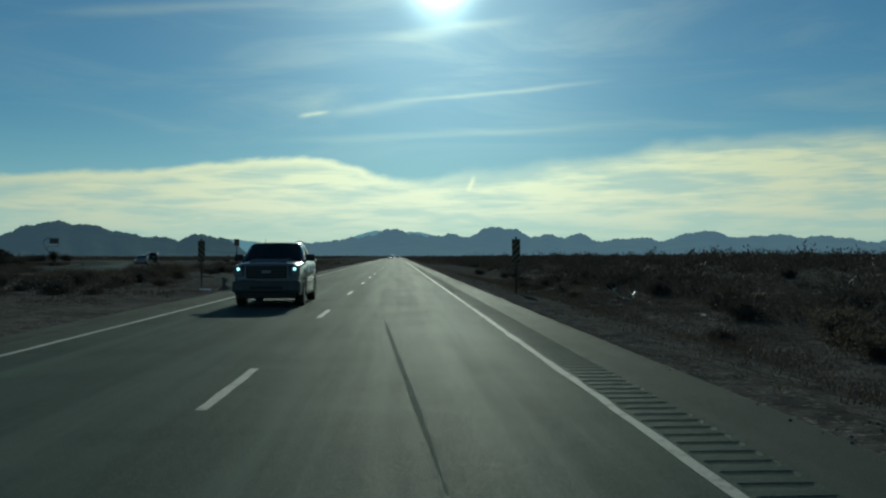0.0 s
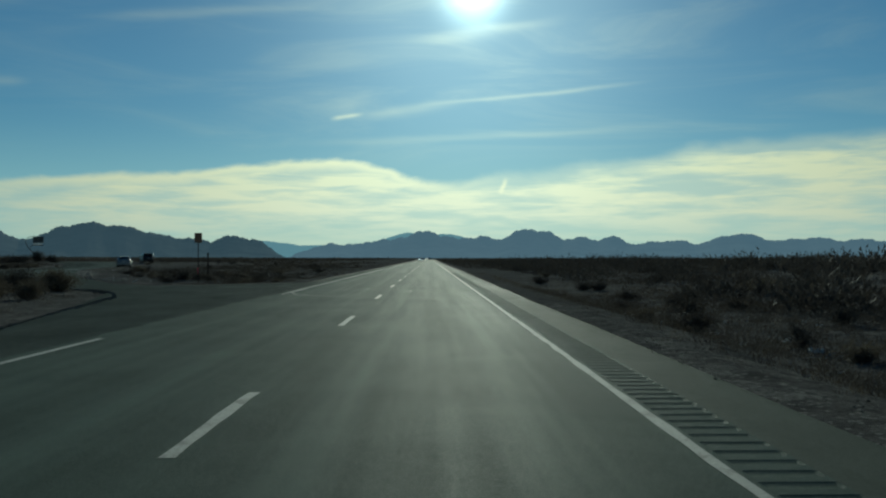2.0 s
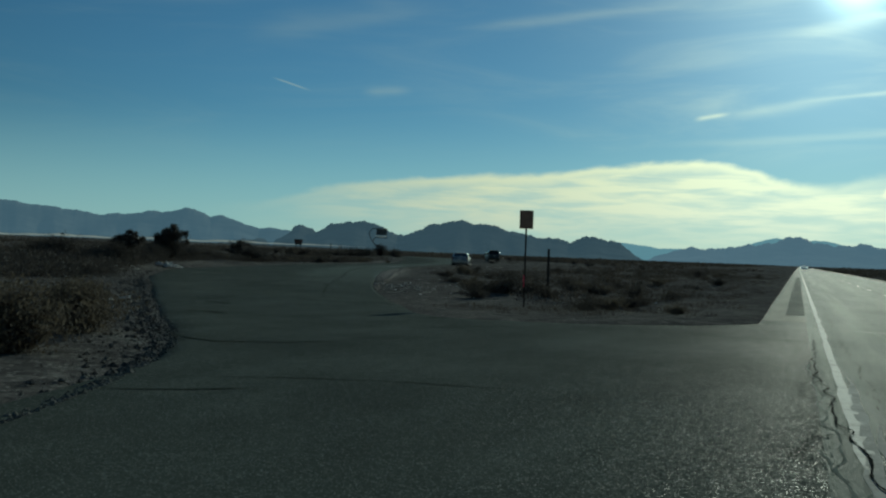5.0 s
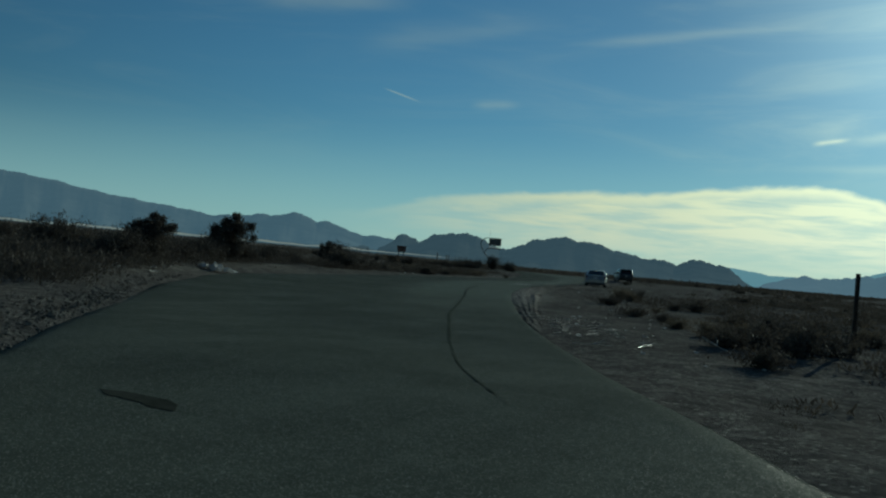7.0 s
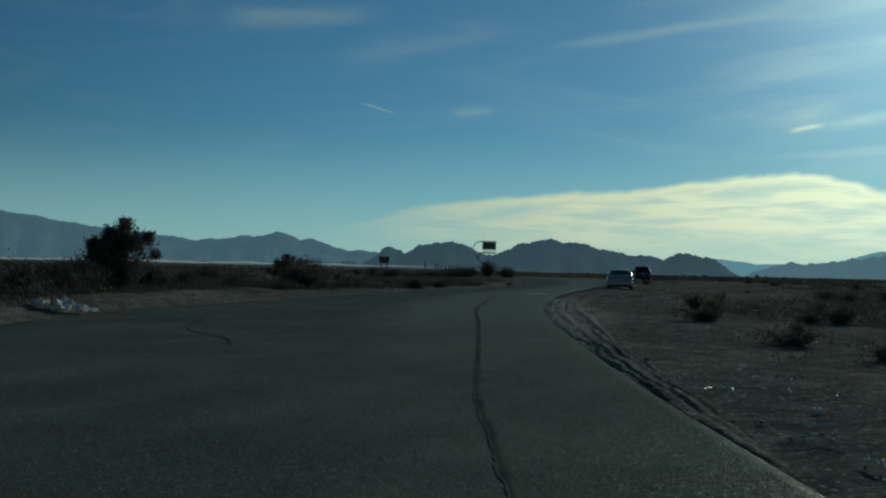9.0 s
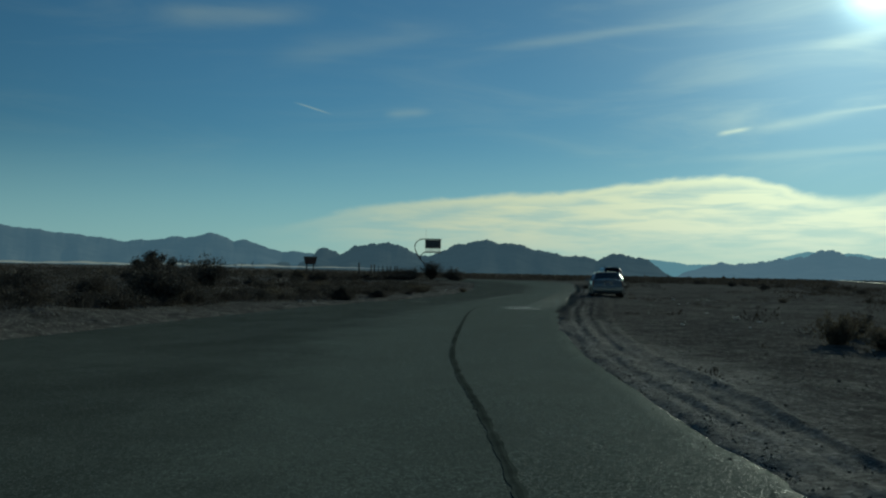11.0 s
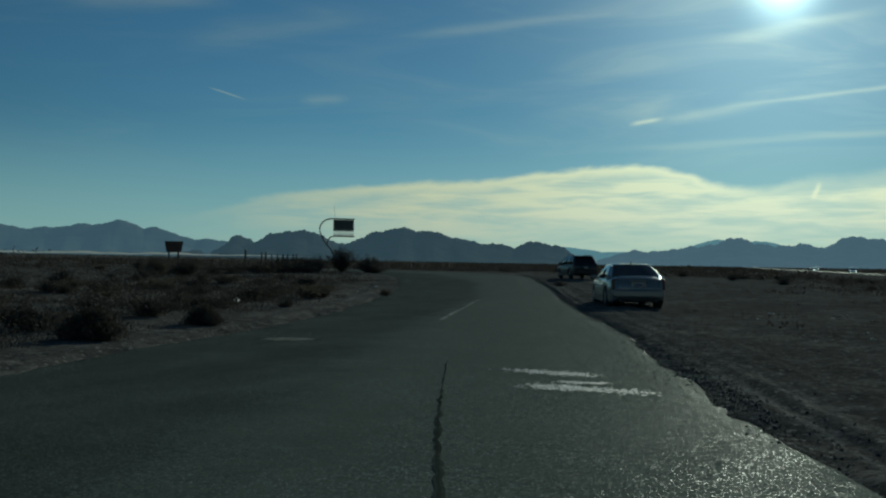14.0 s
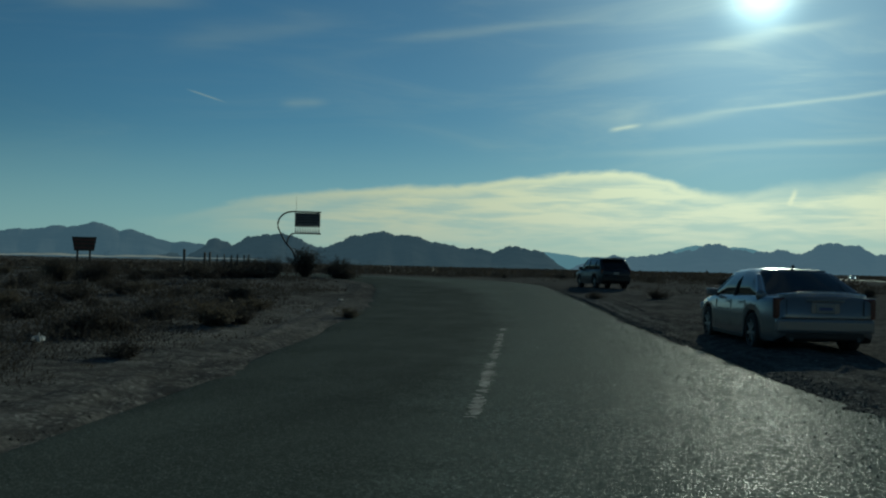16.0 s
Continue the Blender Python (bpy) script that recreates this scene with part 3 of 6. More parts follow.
def graded(marks):
    """Coordinates that run from mark to mark with a step each: (from, to, step) in turn."""
    out = []
    for a, b, step in marks:
        out += list(np.linspace(a, b, max(2, int(round((b - a) / step)) + 1))[:-1])
    return np.array(out + [marks[-1][1]])


def build_ground():
    xs = graded([(-4900, -1500, 170), (-1500, -400, 55), (-400, -130, 15), (-130, -80, 2.5), (-80, 24, 0.8), (24, 60, 2.5), (60, 400, 17), (400, 1500, 70), (1500, 4900, 170)])
    ys = graded([(-900, -60, 60), (-60, -10, 5), (-10, 175, 0.8), (175, 260, 2), (260, 500, 9), (500, 1500, 40), (1500, 4900, 110)])
    X, Y = np.meshgrid(xs, ys)
    p = paved(X.ravel(), Y.ravel()).reshape(X.shape)
    Z = dirt_z(X, Y, p)
    nx, ny = len(xs), len(ys)
    idx = np.arange(nx * ny).reshape(ny, nx)
    quads = np.stack([idx[:-1, :-1], idx[:-1, 1:], idx[1:, 1:], idx[1:, :-1]], -1).reshape(-1, 4)
    me = mesh_of("ground", np.stack([X, Y, Z], -1).reshape(-1, 3), quads.tolist(), M["dirt"], True)
    tagged(new("ground", me), "dark brown desert dirt with gravel, running to the horizon", "ground", kind="structure")


def ribbon(name, left, right, across, material, lift, label, category, ragged=0.0, thick=0.05, uneven=True, sides=(1, 1), dive=0.0):
    """A sheet of pavement between two edges, laid on the ground, with a broken rim."""
    n = len(left)
    rng = np.random.RandomState(len(name))
    wob = lambda: np.convolve(rng.normal(0, 1, n + 8), np.ones(5) / 5, "same")[4:-4] * ragged
    side = (right - left) / np.linalg.norm(right - left, axis=1)[:, None]
    left, right = left + side * wob()[:, None] * sides[0], right + side * wob()[:, None] * sides[1]
    verts = []
    for a, b in zip(left, right):
        for k in range(across + 1):
            verts.append((*(a + (b - a) * k / across), 0))
    verts = np.array(verts)
    verts[:, 2] = lie(verts[:, 0], verts[:, 1]) + lift
    if uneven:
        verts[:, 2] += waves(verts[:, 0], verts[:, 1])
    w = across + 1
    verts[0::w, 2] -= dive
    verts[across::w, 2] -= dive
    faces = [(i * w + k, i * w + k + 1, (i + 1) * w + k + 1, (i + 1) * w + k) for i in range(n - 1) for k in range(across)]
    base = len(verts)
    rim = [i * w for i in range(n)], [i * w + across for i in range(n)]
    low = []
    for line in rim:
        start = base + len(low)
        low += [(verts[j][0], verts[j][1], verts[j][2] - thick - 0.05) for j in line]
        for i in range(n - 1):
            faces.append((line[i], line[i + 1], start + i + 1, start + i))
    me = mesh_of(name, np.concatenate([verts, np.array(low)]), faces, material, uneven)
    share = np.concatenate([np.tile(np.arange(w) / across, n), np.zeros(n), np.ones(n)])
    me.attributes.new("across", "FLOAT", "POINT").data.foreach_set("value", share.astype(np.float32))
    return tagged(new(name, me), label, category, kind="structure")


def build_roads():
    ys = graded([(-60, 200, 2.0), (200, 600, 10), (600, 4800, 100)])
    line = lambda x: np.stack([np.full(len(ys), x), ys], 1)
    # the highway, with its rumble strip milled between the edge line and the shoulder
    def cut(x, lo, hi):
        y = np.unique(np.concatenate([[lo, hi], ys[(ys > lo) & (ys < hi)]]))
        return np.stack([np.full(len(y), x), y], 1)

    def lane_strip(name, x0, x1, lo, hi, label, ragged=0.0, sides=(1, 1), stuff="shoulder"):
        ribbon(name, cut(x0, lo, hi), cut(x1, lo, hi), 3, M[stuff], 0.0, label, "shoulder", ragged, uneven=False, sides=sides)

    ribbon("road", line(-3.94), line(3.72), 12, M["highway"], 0.0, "two-lane asphalt highway, dark grey, with worn wheel paths", "road", 0.0, uneven=False)
    lane_strip("road_shoulder", 4.21, 4.98, -60, 4800, "narrow paved shoulder of the highway", 0.04, (0, 1))
    lane_strip("road_shoulder_far", 3.72, 4.21, 112, 4800, "paved shoulder of the highway further on")
    for lo, hi in ((-60, 36), (79, 4800)):
        lane_strip("road_shoulder_left", -4.97, -4.46, lo, hi, "narrow paved shoulder of the highway", 0.02, (1, 0))
    for lo, hi in ((-60, 36), (79, 82)):
        lane_strip("road_shoulder_left_near", -4.46, -3.94, lo, hi, "paved shoulder of the highway at the junction")
    lane_strip("junction_apron", -4.97, -3.94, 36, 79, "coarse old asphalt where the side road meets the highway", stuff="old_road")
    lane_strip("road_shoulder_left_far", -4.46, -3.94, 170, 4800, "paved shoulder of the highway further on")
    # grooves 0.3 m apart, rounded, 14 mm deep
    pitch = 0.3048
    prof = [(0.0, 0.0), (0.10, 0.0), (0.122, -0.006), (0.16, -0.011), (0.215, -0.011), (0.255, -0.006), (0.278, 0.0)]
    for x0, x1, y0, y1 in ((3.72, 4.21, -6.0, 112.0), (-4.46, -3.94, 82.0, 170.0)):
        verts, faces = [], []
        n = int(round((y1 - y0) / pitch))
        step = (y1 - y0) / n
        for g in range(n):
            for dy, dz in prof:
                for x, deep in ((x0, 0), (x0 + 0.03, 1), (x1 - 0.03, 1), (x1, 0)):
                    verts.append((x, y0 + g * step + dy, dz * deep))
        for x in (x0, x0 + 0.03, x1 - 0.03, x1):
            verts.append((x, y1, 0.0))
        for r in range(n * len(prof)):
            for k in range(3):
                a = r * 4 + k
                faces.append((a, a + 1, a + 5, a + 4))
        me = mesh_of("rumble_strip", verts, faces, M["highway"])
        tagged(new("rumble_strip", me), "milled rumble strip of short grooves along the shoulder", "rumble strip", kind="structure")
    # the old side road with its wide mouth
    out = (EDGE_R - EDGE_L) / np.linalg.norm(EDGE_R - EDGE_L, axis=1)[:, None] * 0.4
    ribbon("side_road", EDGE_L - out, EDGE_R + out, 28, M["old_road"], 0.0, "old cracked asphalt side road with crumbling edges", "road", 0.22, dive=0.09)


def verge(edge, first, last, reach, label, ridges, seed, rows=52, outward=1, tracks=(), creep=0.0):
    """Dirt that has crept over the pavement's broken edge, with windrows and wheel ruts along it: ridges are (metres out, half-width, height)."""
    i = np.arange(first, last, 0.34)
    at = np.stack([np.interp(i, np.arange(420), edge[:, k]) for k in range(2)], 1)
    mid = np.stack([np.interp(i, np.arange(420), MIDDLE[:, k]) for k in range(2)], 1)
    way = (at - mid) / np.linalg.norm(at - mid, axis=1)[:, None]
    out = -1.3 + (reach + 1.3) * np.linspace(0, 1, rows) ** 1.25
    X = at[:, 0:1] + way[:, 0:1] * out
    Y = at[:, 1:2] + way[:, 1:2] * out
    p = paved(X.ravel(), Y.ravel()).reshape(X.shape)
    drift = 0.5 * lattice(X, Y, 11.0, seed)
    ripple = np.zeros(X.shape)
    for where, half, high in ridges:
        d = out[None] - where - drift * min(1.0, where)
        ripple += high * np.exp(-(d / half) ** 2) * np.clip(0.7 + 2.2 * lattice(X + 9 * where, Y, 3.1, seed + 1), 0, 2)
    crumbs = 0.035 * lattice(X, Y, 0.62, seed + 2) + 0.04 * lattice(X, Y, 0.27, seed + 3) + 0.05 * lattice(X, Y, 1.3, seed + 4)
    cover = smoothstep(-0.7 - creep, 0.3 - creep, out[None] + 2.0 * lattice(X, Y, 2.6, seed + 5) + 1.3 * lattice(X, Y, 0.9, seed + 6) + 0.7 * lattice(X, Y, 0.35, seed + 7))
    ends = np.minimum(smoothstep(first, first + 8, i), smoothstep(last, last - 8, i))[:, None] * smoothstep(reach, reach * 0.62, out)[None]
    base = np.maximum(dirt_z(X, Y, p), lie(X, Y) - 0.02)
    Z = base + (ripple + crumbs) * ends * smoothstep(-0.9 - creep, 0.5 - creep, out)[None] + 0.04 * cover * ends - 0.03 * (1 - cover) - 0.05 * (1 - ends)
    n, w = X.shape
    idx = np.arange(n * w).reshape(n, w)
    quads = np.stack([idx[:-1, :-1], idx[:-1, 1:], idx[1:, 1:], idx[1:, :-1]], -1).reshape(-1, 4)[:, ::-outward]
    VERGES.append(BVHTree.FromPolygons([tuple(v) for v in np.stack([X, Y, Z], -1).reshape(-1, 3).tolist()], quads.tolist()))
    me = mesh_of("dirt_verge", np.stack([X, Y, Z], -1).reshape(-1, 3), quads.tolist(), M["dirt"], True)
    # pale dust pressed into the wheel tracks
    d = out[None] - 0.6 * drift
    dust = sum(a * np.exp(-((d - o) / h) ** 2) for o, h, a in tracks) * ends * np.clip(0.75 + 1.6 * lattice(X, Y, 6.0, seed + 9), 0.1, 1) if tracks else 0 * X
    me.attributes.new("dust", "FLOAT", "POINT").data.foreach_set("value", dust.ravel().astype(np.float32))
    tagged(new("dirt_verge", me), label, "dirt verge", kind="structure")


def build_verges():
    verge(EDGE_R, 42, 205, 7.5, "churned dirt with windrows and wheel ruts beside the side road",
          ((0.9, 0.22, -0.018), (1.5, 0.35, 0.022), (2.5, 0.24, -0.02), (3.1, 0.45, 0.03), (4.6, 0.7, 0.04)), 31,
          tracks=((0.7, 0.30, 0.8), (1.9, 0.26, 0.9), (2.5, 0.18, 0.6)), creep=0.35)
    verge(EDGE_L, 116, 300, 4.5, "low dirt bank along the side road", ((2.0, 0.6, 0.04),), 61, outward=-1)


def strip(name, points, width, material, label, category, z=0.004, ragged=0.006, group="", n=None, kind="", fade=False):
    """A thin painted or worn band along a line on the pavement."""
    pts = spline(points, n or max(6, int(sum(math.dist(a, b) for a, b in zip(points, points[1:])) / 0.5)))
    d = np.gradient(pts, axis=0)
    d /= np.linalg.norm(d, axis=1)[:, None]
    side = np.stack([d[:, 1], -d[:, 0]], 1)
    rng = np.random.RandomState(int(abs(pts[0, 0] * 13 + pts[0, 1] * 7)) % 9999)
    w = width / 2 * np.ones(len(pts))
    if fade:
        w *= np.clip(np.sin(np.linspace(0.05, math.pi - 0.05, len(pts))) * 1.6, 0.15, 1)
    a = pts + side * (w + rng.normal(0, ragged, len(pts)))[:, None]
    b = pts - side * (w + rng.normal(0, ragged, len(pts)))[:, None]
    on_old = z > 0.015
    za = lie(a[:, 0], a[:, 1]) + (waves(a[:, 0], a[:, 1]) + z - 0.012 if on_old else z)
    zb = lie(b[:, 0], b[:, 1]) + (waves(b[:, 0], b[:, 1]) + z - 0.012 if on_old else z)
    top = [(*p, q) for p, q in zip(a, za)] + [(*p, q) for p, q in zip(b, zb)]
    m = len(pts)
    faces = [(i + 1, i, m + i, m + i + 1) for i in range(m - 1)]
    ob = new(name, mesh_of(name, top, faces, material))
    return tagged(ob, label, category, group, "structure")


def build_markings():
    for k in range(-3, 30):
        y = 7.8 + 12.19 * k
        strip("lane_dash", [(0.02, y), (0.03, y + 3.05)], 0.115, M["paint"], "worn white dash of the highway's centre line", "road marking", group="centre line dashes", n=8)
    strip("edge_line", [(3.635, -30), (3.635, 300), (3.635, 1500)], 0.095, M["paint"], "continuous white edge line", "road marking", n=2200, ragged=0.008)
    strip("edge_line", [(-3.66, -30), (-3.66, 41.5)], 0.12, M["paint"], "thin white edge line that stops at the junction", "road marking", n=160)
    strip("edge_line", [(-3.66, 61.5), (-3.66, 300), (-3.66, 1500)], 0.105, M["paint"], "worn white edge line beyond the junction", "road marking", n=2200, ragged=0.010)
    # tyre and scrape marks
    strip("skid_mark", [(1.45, 20), (1.55, 17), (1.72, 12.5), (1.9, 8), (2.02, 4.8)], 0.06, M["skid"], "dark curved tyre mark on the asphalt", "skid mark", 0.003, 0.003, fade=True, n=40)
    for pts, w in (([(-3.55, 67.1), (-3.6, 62.9), (-3.63, 60.4), (-3.25, 59.5), (-2.7, 59.0), (-2.15, 58.7)], 0.10),
                   ([(-3.1, 66.4), (-1.85, 66.5), (-0.9, 66.1), (0.13, 65.5), (0.76, 64.6), (1.05, 63.6), (1.0, 62.7), (0.75, 62.0)], 0.085),
                   ([(-3.45, 63.5), (-3.52, 62.2), (-3.22, 60.8), (-2.72, 59.75), (-1.8, 58.75), (-1.0, 58.2)], 0.09),
                   ([(-3.3, 76.5), (-2.5, 76.3), (-1.8, 76.0)], 0.07), ([(0.45, 75.2), (1.0, 75.1), (1.55, 74.9)], 0.07)):
        strip("scrape_mark", pts, w, M["scuff"], "pale curved scrape on the asphalt", "scrape mark", 0.004, 0.012, fade=True)
    strip("crack", [(-0.03, 54.6), (-0.05, 52), (-0.02, 49), (-0.04, 44)], 0.022, M["skid"], "dark joint along the middle of the highway", "crack", 0.003, 0.003, fade=True, n=60)
    strip("crack", [(0.0, 54.4), (0.2, 54.6), (0.42, 54.4)], 0.10, M["skid"], "dark patch by the middle of the highway", "crack", 0.003, 0.03, fade=True)
    for i, (x0, y0, x1, y1) in enumerate(((-4.0, 69, -3.85, 61), (-3.0, 98, -3.1, 66), (-2.75, 99, -2.5, 62), (-3.95, 62, -3.3, 55))):
        rng = random.Random(i)
        pts = [(x0 + (x1 - x0) * u + rng.uniform(-0.07, 0.07), y0 + (y1 - y0) * u) for u in np.linspace(0, 1, 22)]
        strip("crack", pts, 0.018 if i != 1 else 0.012, M["skid"], "dark crack in the asphalt", "crack", 0.003, 0.006, n=120)
    for k, pts in enumerate(([(-3.88, 73.3), (-3.91, 67.8), (-3.81, 65.1), (-3.84, 63.9), (-3.75, 62.9), (-3.69, 62.0), (-3.6, 60.4)], [(-3.4, 74.6), (-3.37, 66.3), (-3.39, 62.2)],
                             [(-3.86, 66.5), (-4.1, 65.9), (-4.05, 65.0), (-3.83, 64.4)], [(-3.74, 62.8), (-4.0, 62.5), (-4.15, 61.6)])):
        rng = random.Random(40 + k)
        line = spline(pts, 46)
        strip("crack", [(x + rng.gauss(0, 0.028), y) for x, y in line.tolist()], (0.017, 0.006, 0.012, 0.011)[k], M["crack"], "dark ragged crack in the asphalt beside the edge line", "crack", 0.021 if k in (0, 2, 3) else 0.003, 0.005, n=140)
    # cracks and seams of the side road
    for pts, w in (([(-13.4, 66.85), (-12.9, 66.4), (-12.2, 65.95), (-11.7, 65.95), (-11.0, 66.5), (-10.3, 67.6)], 0.07), ([(-17.6, 72.6), (-16.9, 72.9), (-16.3, 72.6), (-16.0, 72.5)], 0.26),
                   ([(-10.2, 61.5), (-9.5, 61.9), (-9.0, 62.3)], 0.05), ([(-34.2, 99.6), (-32.9, 98.5), (-31.9, 98.1), (-30.7, 96.8)], 0.06), ([(-36.0, 102.4), (-35.2, 101.2), (-34.2, 99.6)], 0.05),
                   ([(-11.0, 70.4), (-10.45, 71.1), (-9.95, 72.05), (-8.8, 73.0)], 0.05), ([(-11.95, 74.2), (-11.72, 75.0)], 0.16), ([(-10.75, 67.8), (-10.3, 68.4)], 0.05),
                   ([(-19.4, 76.3), (-18.9, 76.3), (-18.35, 76.2)], 0.28), ([(-10.4, 62.4), (-8.5, 63.4), (-6.6, 63.7)], 0.03)):
        strip("crack", pts, w, M["seam"], "dark seam in the old asphalt", "crack", 0.018, w * 0.12, fade=True)
    # the long joint between the lanes, a soft darker band with a hairline crack in it
    joint = [(-16.8, 79.2), (-18.5, 81.7), (-20.3, 85.0), (-21.3, 86.9), (-23.6, 91.5), (-24.9, 94.1), (-27.6, 100.2), (-30.9, 107.6), (-32.5, 111.0), (-34.0, 114.5), (-36.2, 120.6), (-38.7, 127.9), (-40.6, 134.4)]
    strip("joint", joint, 0.095, M["joint_rim"], "faded dark joint along the old asphalt", "joint", 0.018, 0.011, n=400, fade=True)
    strip("joint", joint, 0.03, M["joint"], "narrow darker line in the joint of the old asphalt", "joint", 0.020, 0.007, n=400, fade=True)
    pothole(-44.5, 136.95, 0.55, 0.42, 15)
    flakes("centre_paint", [(-43.6, 143.5), (-44.2, 146.6), (-46.4, 158)], 0.11, 800, M["scuff"], "almost worn-off centre line of the side road", 0.042)
    for pts, w, n in (([(-39.5, 133.6), (-38.9, 133.5), (-38.3, 133.4)], 0.34, 700), ([(-38.8, 132.1), (-38.1, 132.05), (-37.5, 132.0)], 0.36, 850), ([(-38.55, 132.57), (-38.05, 132.63)], 0.2, 200)):
        flakes("worn_paint", pts, w, n, M["old_paint"], "flaked white paint bar on the side road", 0.024)


def pothole(cx, cy, rx, ry, turn):
    """A shallow hole worn through the old asphalt: a ragged dark lip round a floor of pale dirt."""
    rng = random.Random(7)
    n = 28
    rough = [1 + rng.uniform(-0.3, 0.3) for _ in range(n)]
    c, s = math.cos(radians(turn)), math.sin(radians(turn))

    def ring(scale, z):
        out = []
        for k in range(n):
            a = 2 * math.pi * k / n
            px, py = rx * scale * rough[k] * math.cos(a), ry * scale * rough[k] * math.sin(a)
            x, y = cx + px * c - py * s, cy + px * s + py * c
            out.append((x, y, float(lie(x, y) + waves(x, y)) + z))
        return out

    lip = ring(1.05, 0.003) + ring(1.0, 0.008) + ring(0.94, 0.006)
    faces = [(r * n + k, r * n + (k + 1) % n, (r + 1) * n + (k + 1) % n, (r + 1) * n + k) for r in range(2) for k in range(n)]
    hole = thing("pothole", Matrix(), "shallow ragged pothole with a pale dirt floor in the old asphalt", "pothole", kind="structure")
    piece("lip", mesh_of("lip", lip, faces, M["joint"]), hole, "dark broken asphalt lip")
    piece("dirt_floor", mesh_of("dirt_floor", ring(0.96, 0.0065), [tuple(range(n))], M["scuff_dirt"]), hole, "pale dirt floor")


def flakes(name, points, width, n, material, label, size):
    """Old paint of which only small ragged flakes are left, along a line."""
    rng = np.random.RandomState(n)
    pts = spline(points, 60)
    patches = rng.uniform(0, 59, 26)                      # flakes hold on in patches
    verts, faces = [], []
    for _ in range(n):
        u = np.clip(patches[rng.randint(len(patches))] + rng.normal(0, 0.9), 0, 59)
        i = int(np.clip(u, 0, 58))
        x, y = pts[i] + (pts[i + 1] - pts[i]) * np.clip(u - i, 0, 1) + rng.normal(0, width * 0.33, 2)
        s = size * rng.uniform(0.4, 1.5)
        a0 = rng.uniform(0, 6.28)
        base = len(verts)
        z = float(lie(x, y) + waves(x, y)) + 0.004 + 0.003 * rng.rand()
        for k in range(6):
            r = s * rng.uniform(0.45, 1.0)
            px, py = x + r * math.cos(a0 + k * 1.047), y + r * math.sin(a0 + k * 1.047)
            verts.append((px, py, float(lie(px, py) + waves(px, py)) + z - float(lie(x, y) + waves(x, y))))
        faces.append(tuple(range(base, base + 6)))
    tagged(new(name, mesh_of(name, verts, faces, material)), label, "road marking", kind="structure")


# ---- far distance ----
def build_range(name, peaks, az0, az1, radius, depth, material, label, rough=0.14, base=-0.15, seed=1):
    """A mountain range: peaks (azimuth, height, left and right half-width, all in degrees), with spurs that run down to the plain."""
    n, rows = int((az1 - az0) * 22), 14
    rng = np.random.RandomState(seed)
    az = np.linspace(az0, az1, n)
    crest = np.full(n, base)
    for a, h, wl, wr in peaks:
        d = np.where(az < a, (a - az) / wl, (az - a) / wr)
        crest = np.maximum(crest, base + (h - base) * (0.25 * np.exp(-1.6 * d ** 1.3) + 0.75 * np.exp(-0.8 * d ** 2)))
    octaves = np.zeros(n)
    for k in range(2, 10):
        ph = rng.uniform(0, 6.28, 2)
        octaves += (np.sin(az * 1.1 * 1.9 ** (k - 2) + ph[0]) * np.sin(az * 0.63 * 1.9 ** (k - 2) + ph[1])) / 1.5 ** (k - 2)
    crest = base + (crest - base) * smoothstep(az0, az0 + 5, az) * smoothstep(az1, az1 - 2.5, az)
    crag = rough * octaves * np.clip((crest - base) * 0.9, 0.0, 0.9)
    verts = []
    for r in range(rows + 1):
        u = r / rows                                  # 0 at the foot, 1 at the crest
        R = radius - depth * (1 - u)
        spur = np.array([noise.fractal(Vector((a * 0.9 + seed, u * 1.6, seed)), 1.0, 2.0, 3) for a in az])
        h = (crest - base) * (u ** np.clip(1.5 + 0.20 * spur, 0.9, 2.4)) + base + crag * u ** 11
        fall = 0.0
        tall = np.tan(np.radians(h + fall)) * R
        wob = R * (1 + 0.012 * np.sin(az * 3.1 + seed) * (1 - u))
        verts += list(zip(np.sin(np.radians(az)) * wob, np.cos(np.radians(az)) * wob, tall + 1.4))
    for drop in (0.5, 0.0):                           # the far side
        R = radius + depth * (0.4 if drop else 0.8)
        verts += list(zip(np.sin(np.radians(az)) * R, np.cos(np.radians(az)) * R, np.tan(np.radians((crest + crag) * drop + base * (1 - drop))) * R))
    total = rows + 3
    faces = [(r * n + i, r * n + i + 1, (r + 1) * n + i + 1, (r + 1) * n + i) for r in range(total - 1) for i in range(n - 1)]
    tagged(new(name, mesh_of(name, verts, faces, material, True)), label, "mountain range", kind="structure")


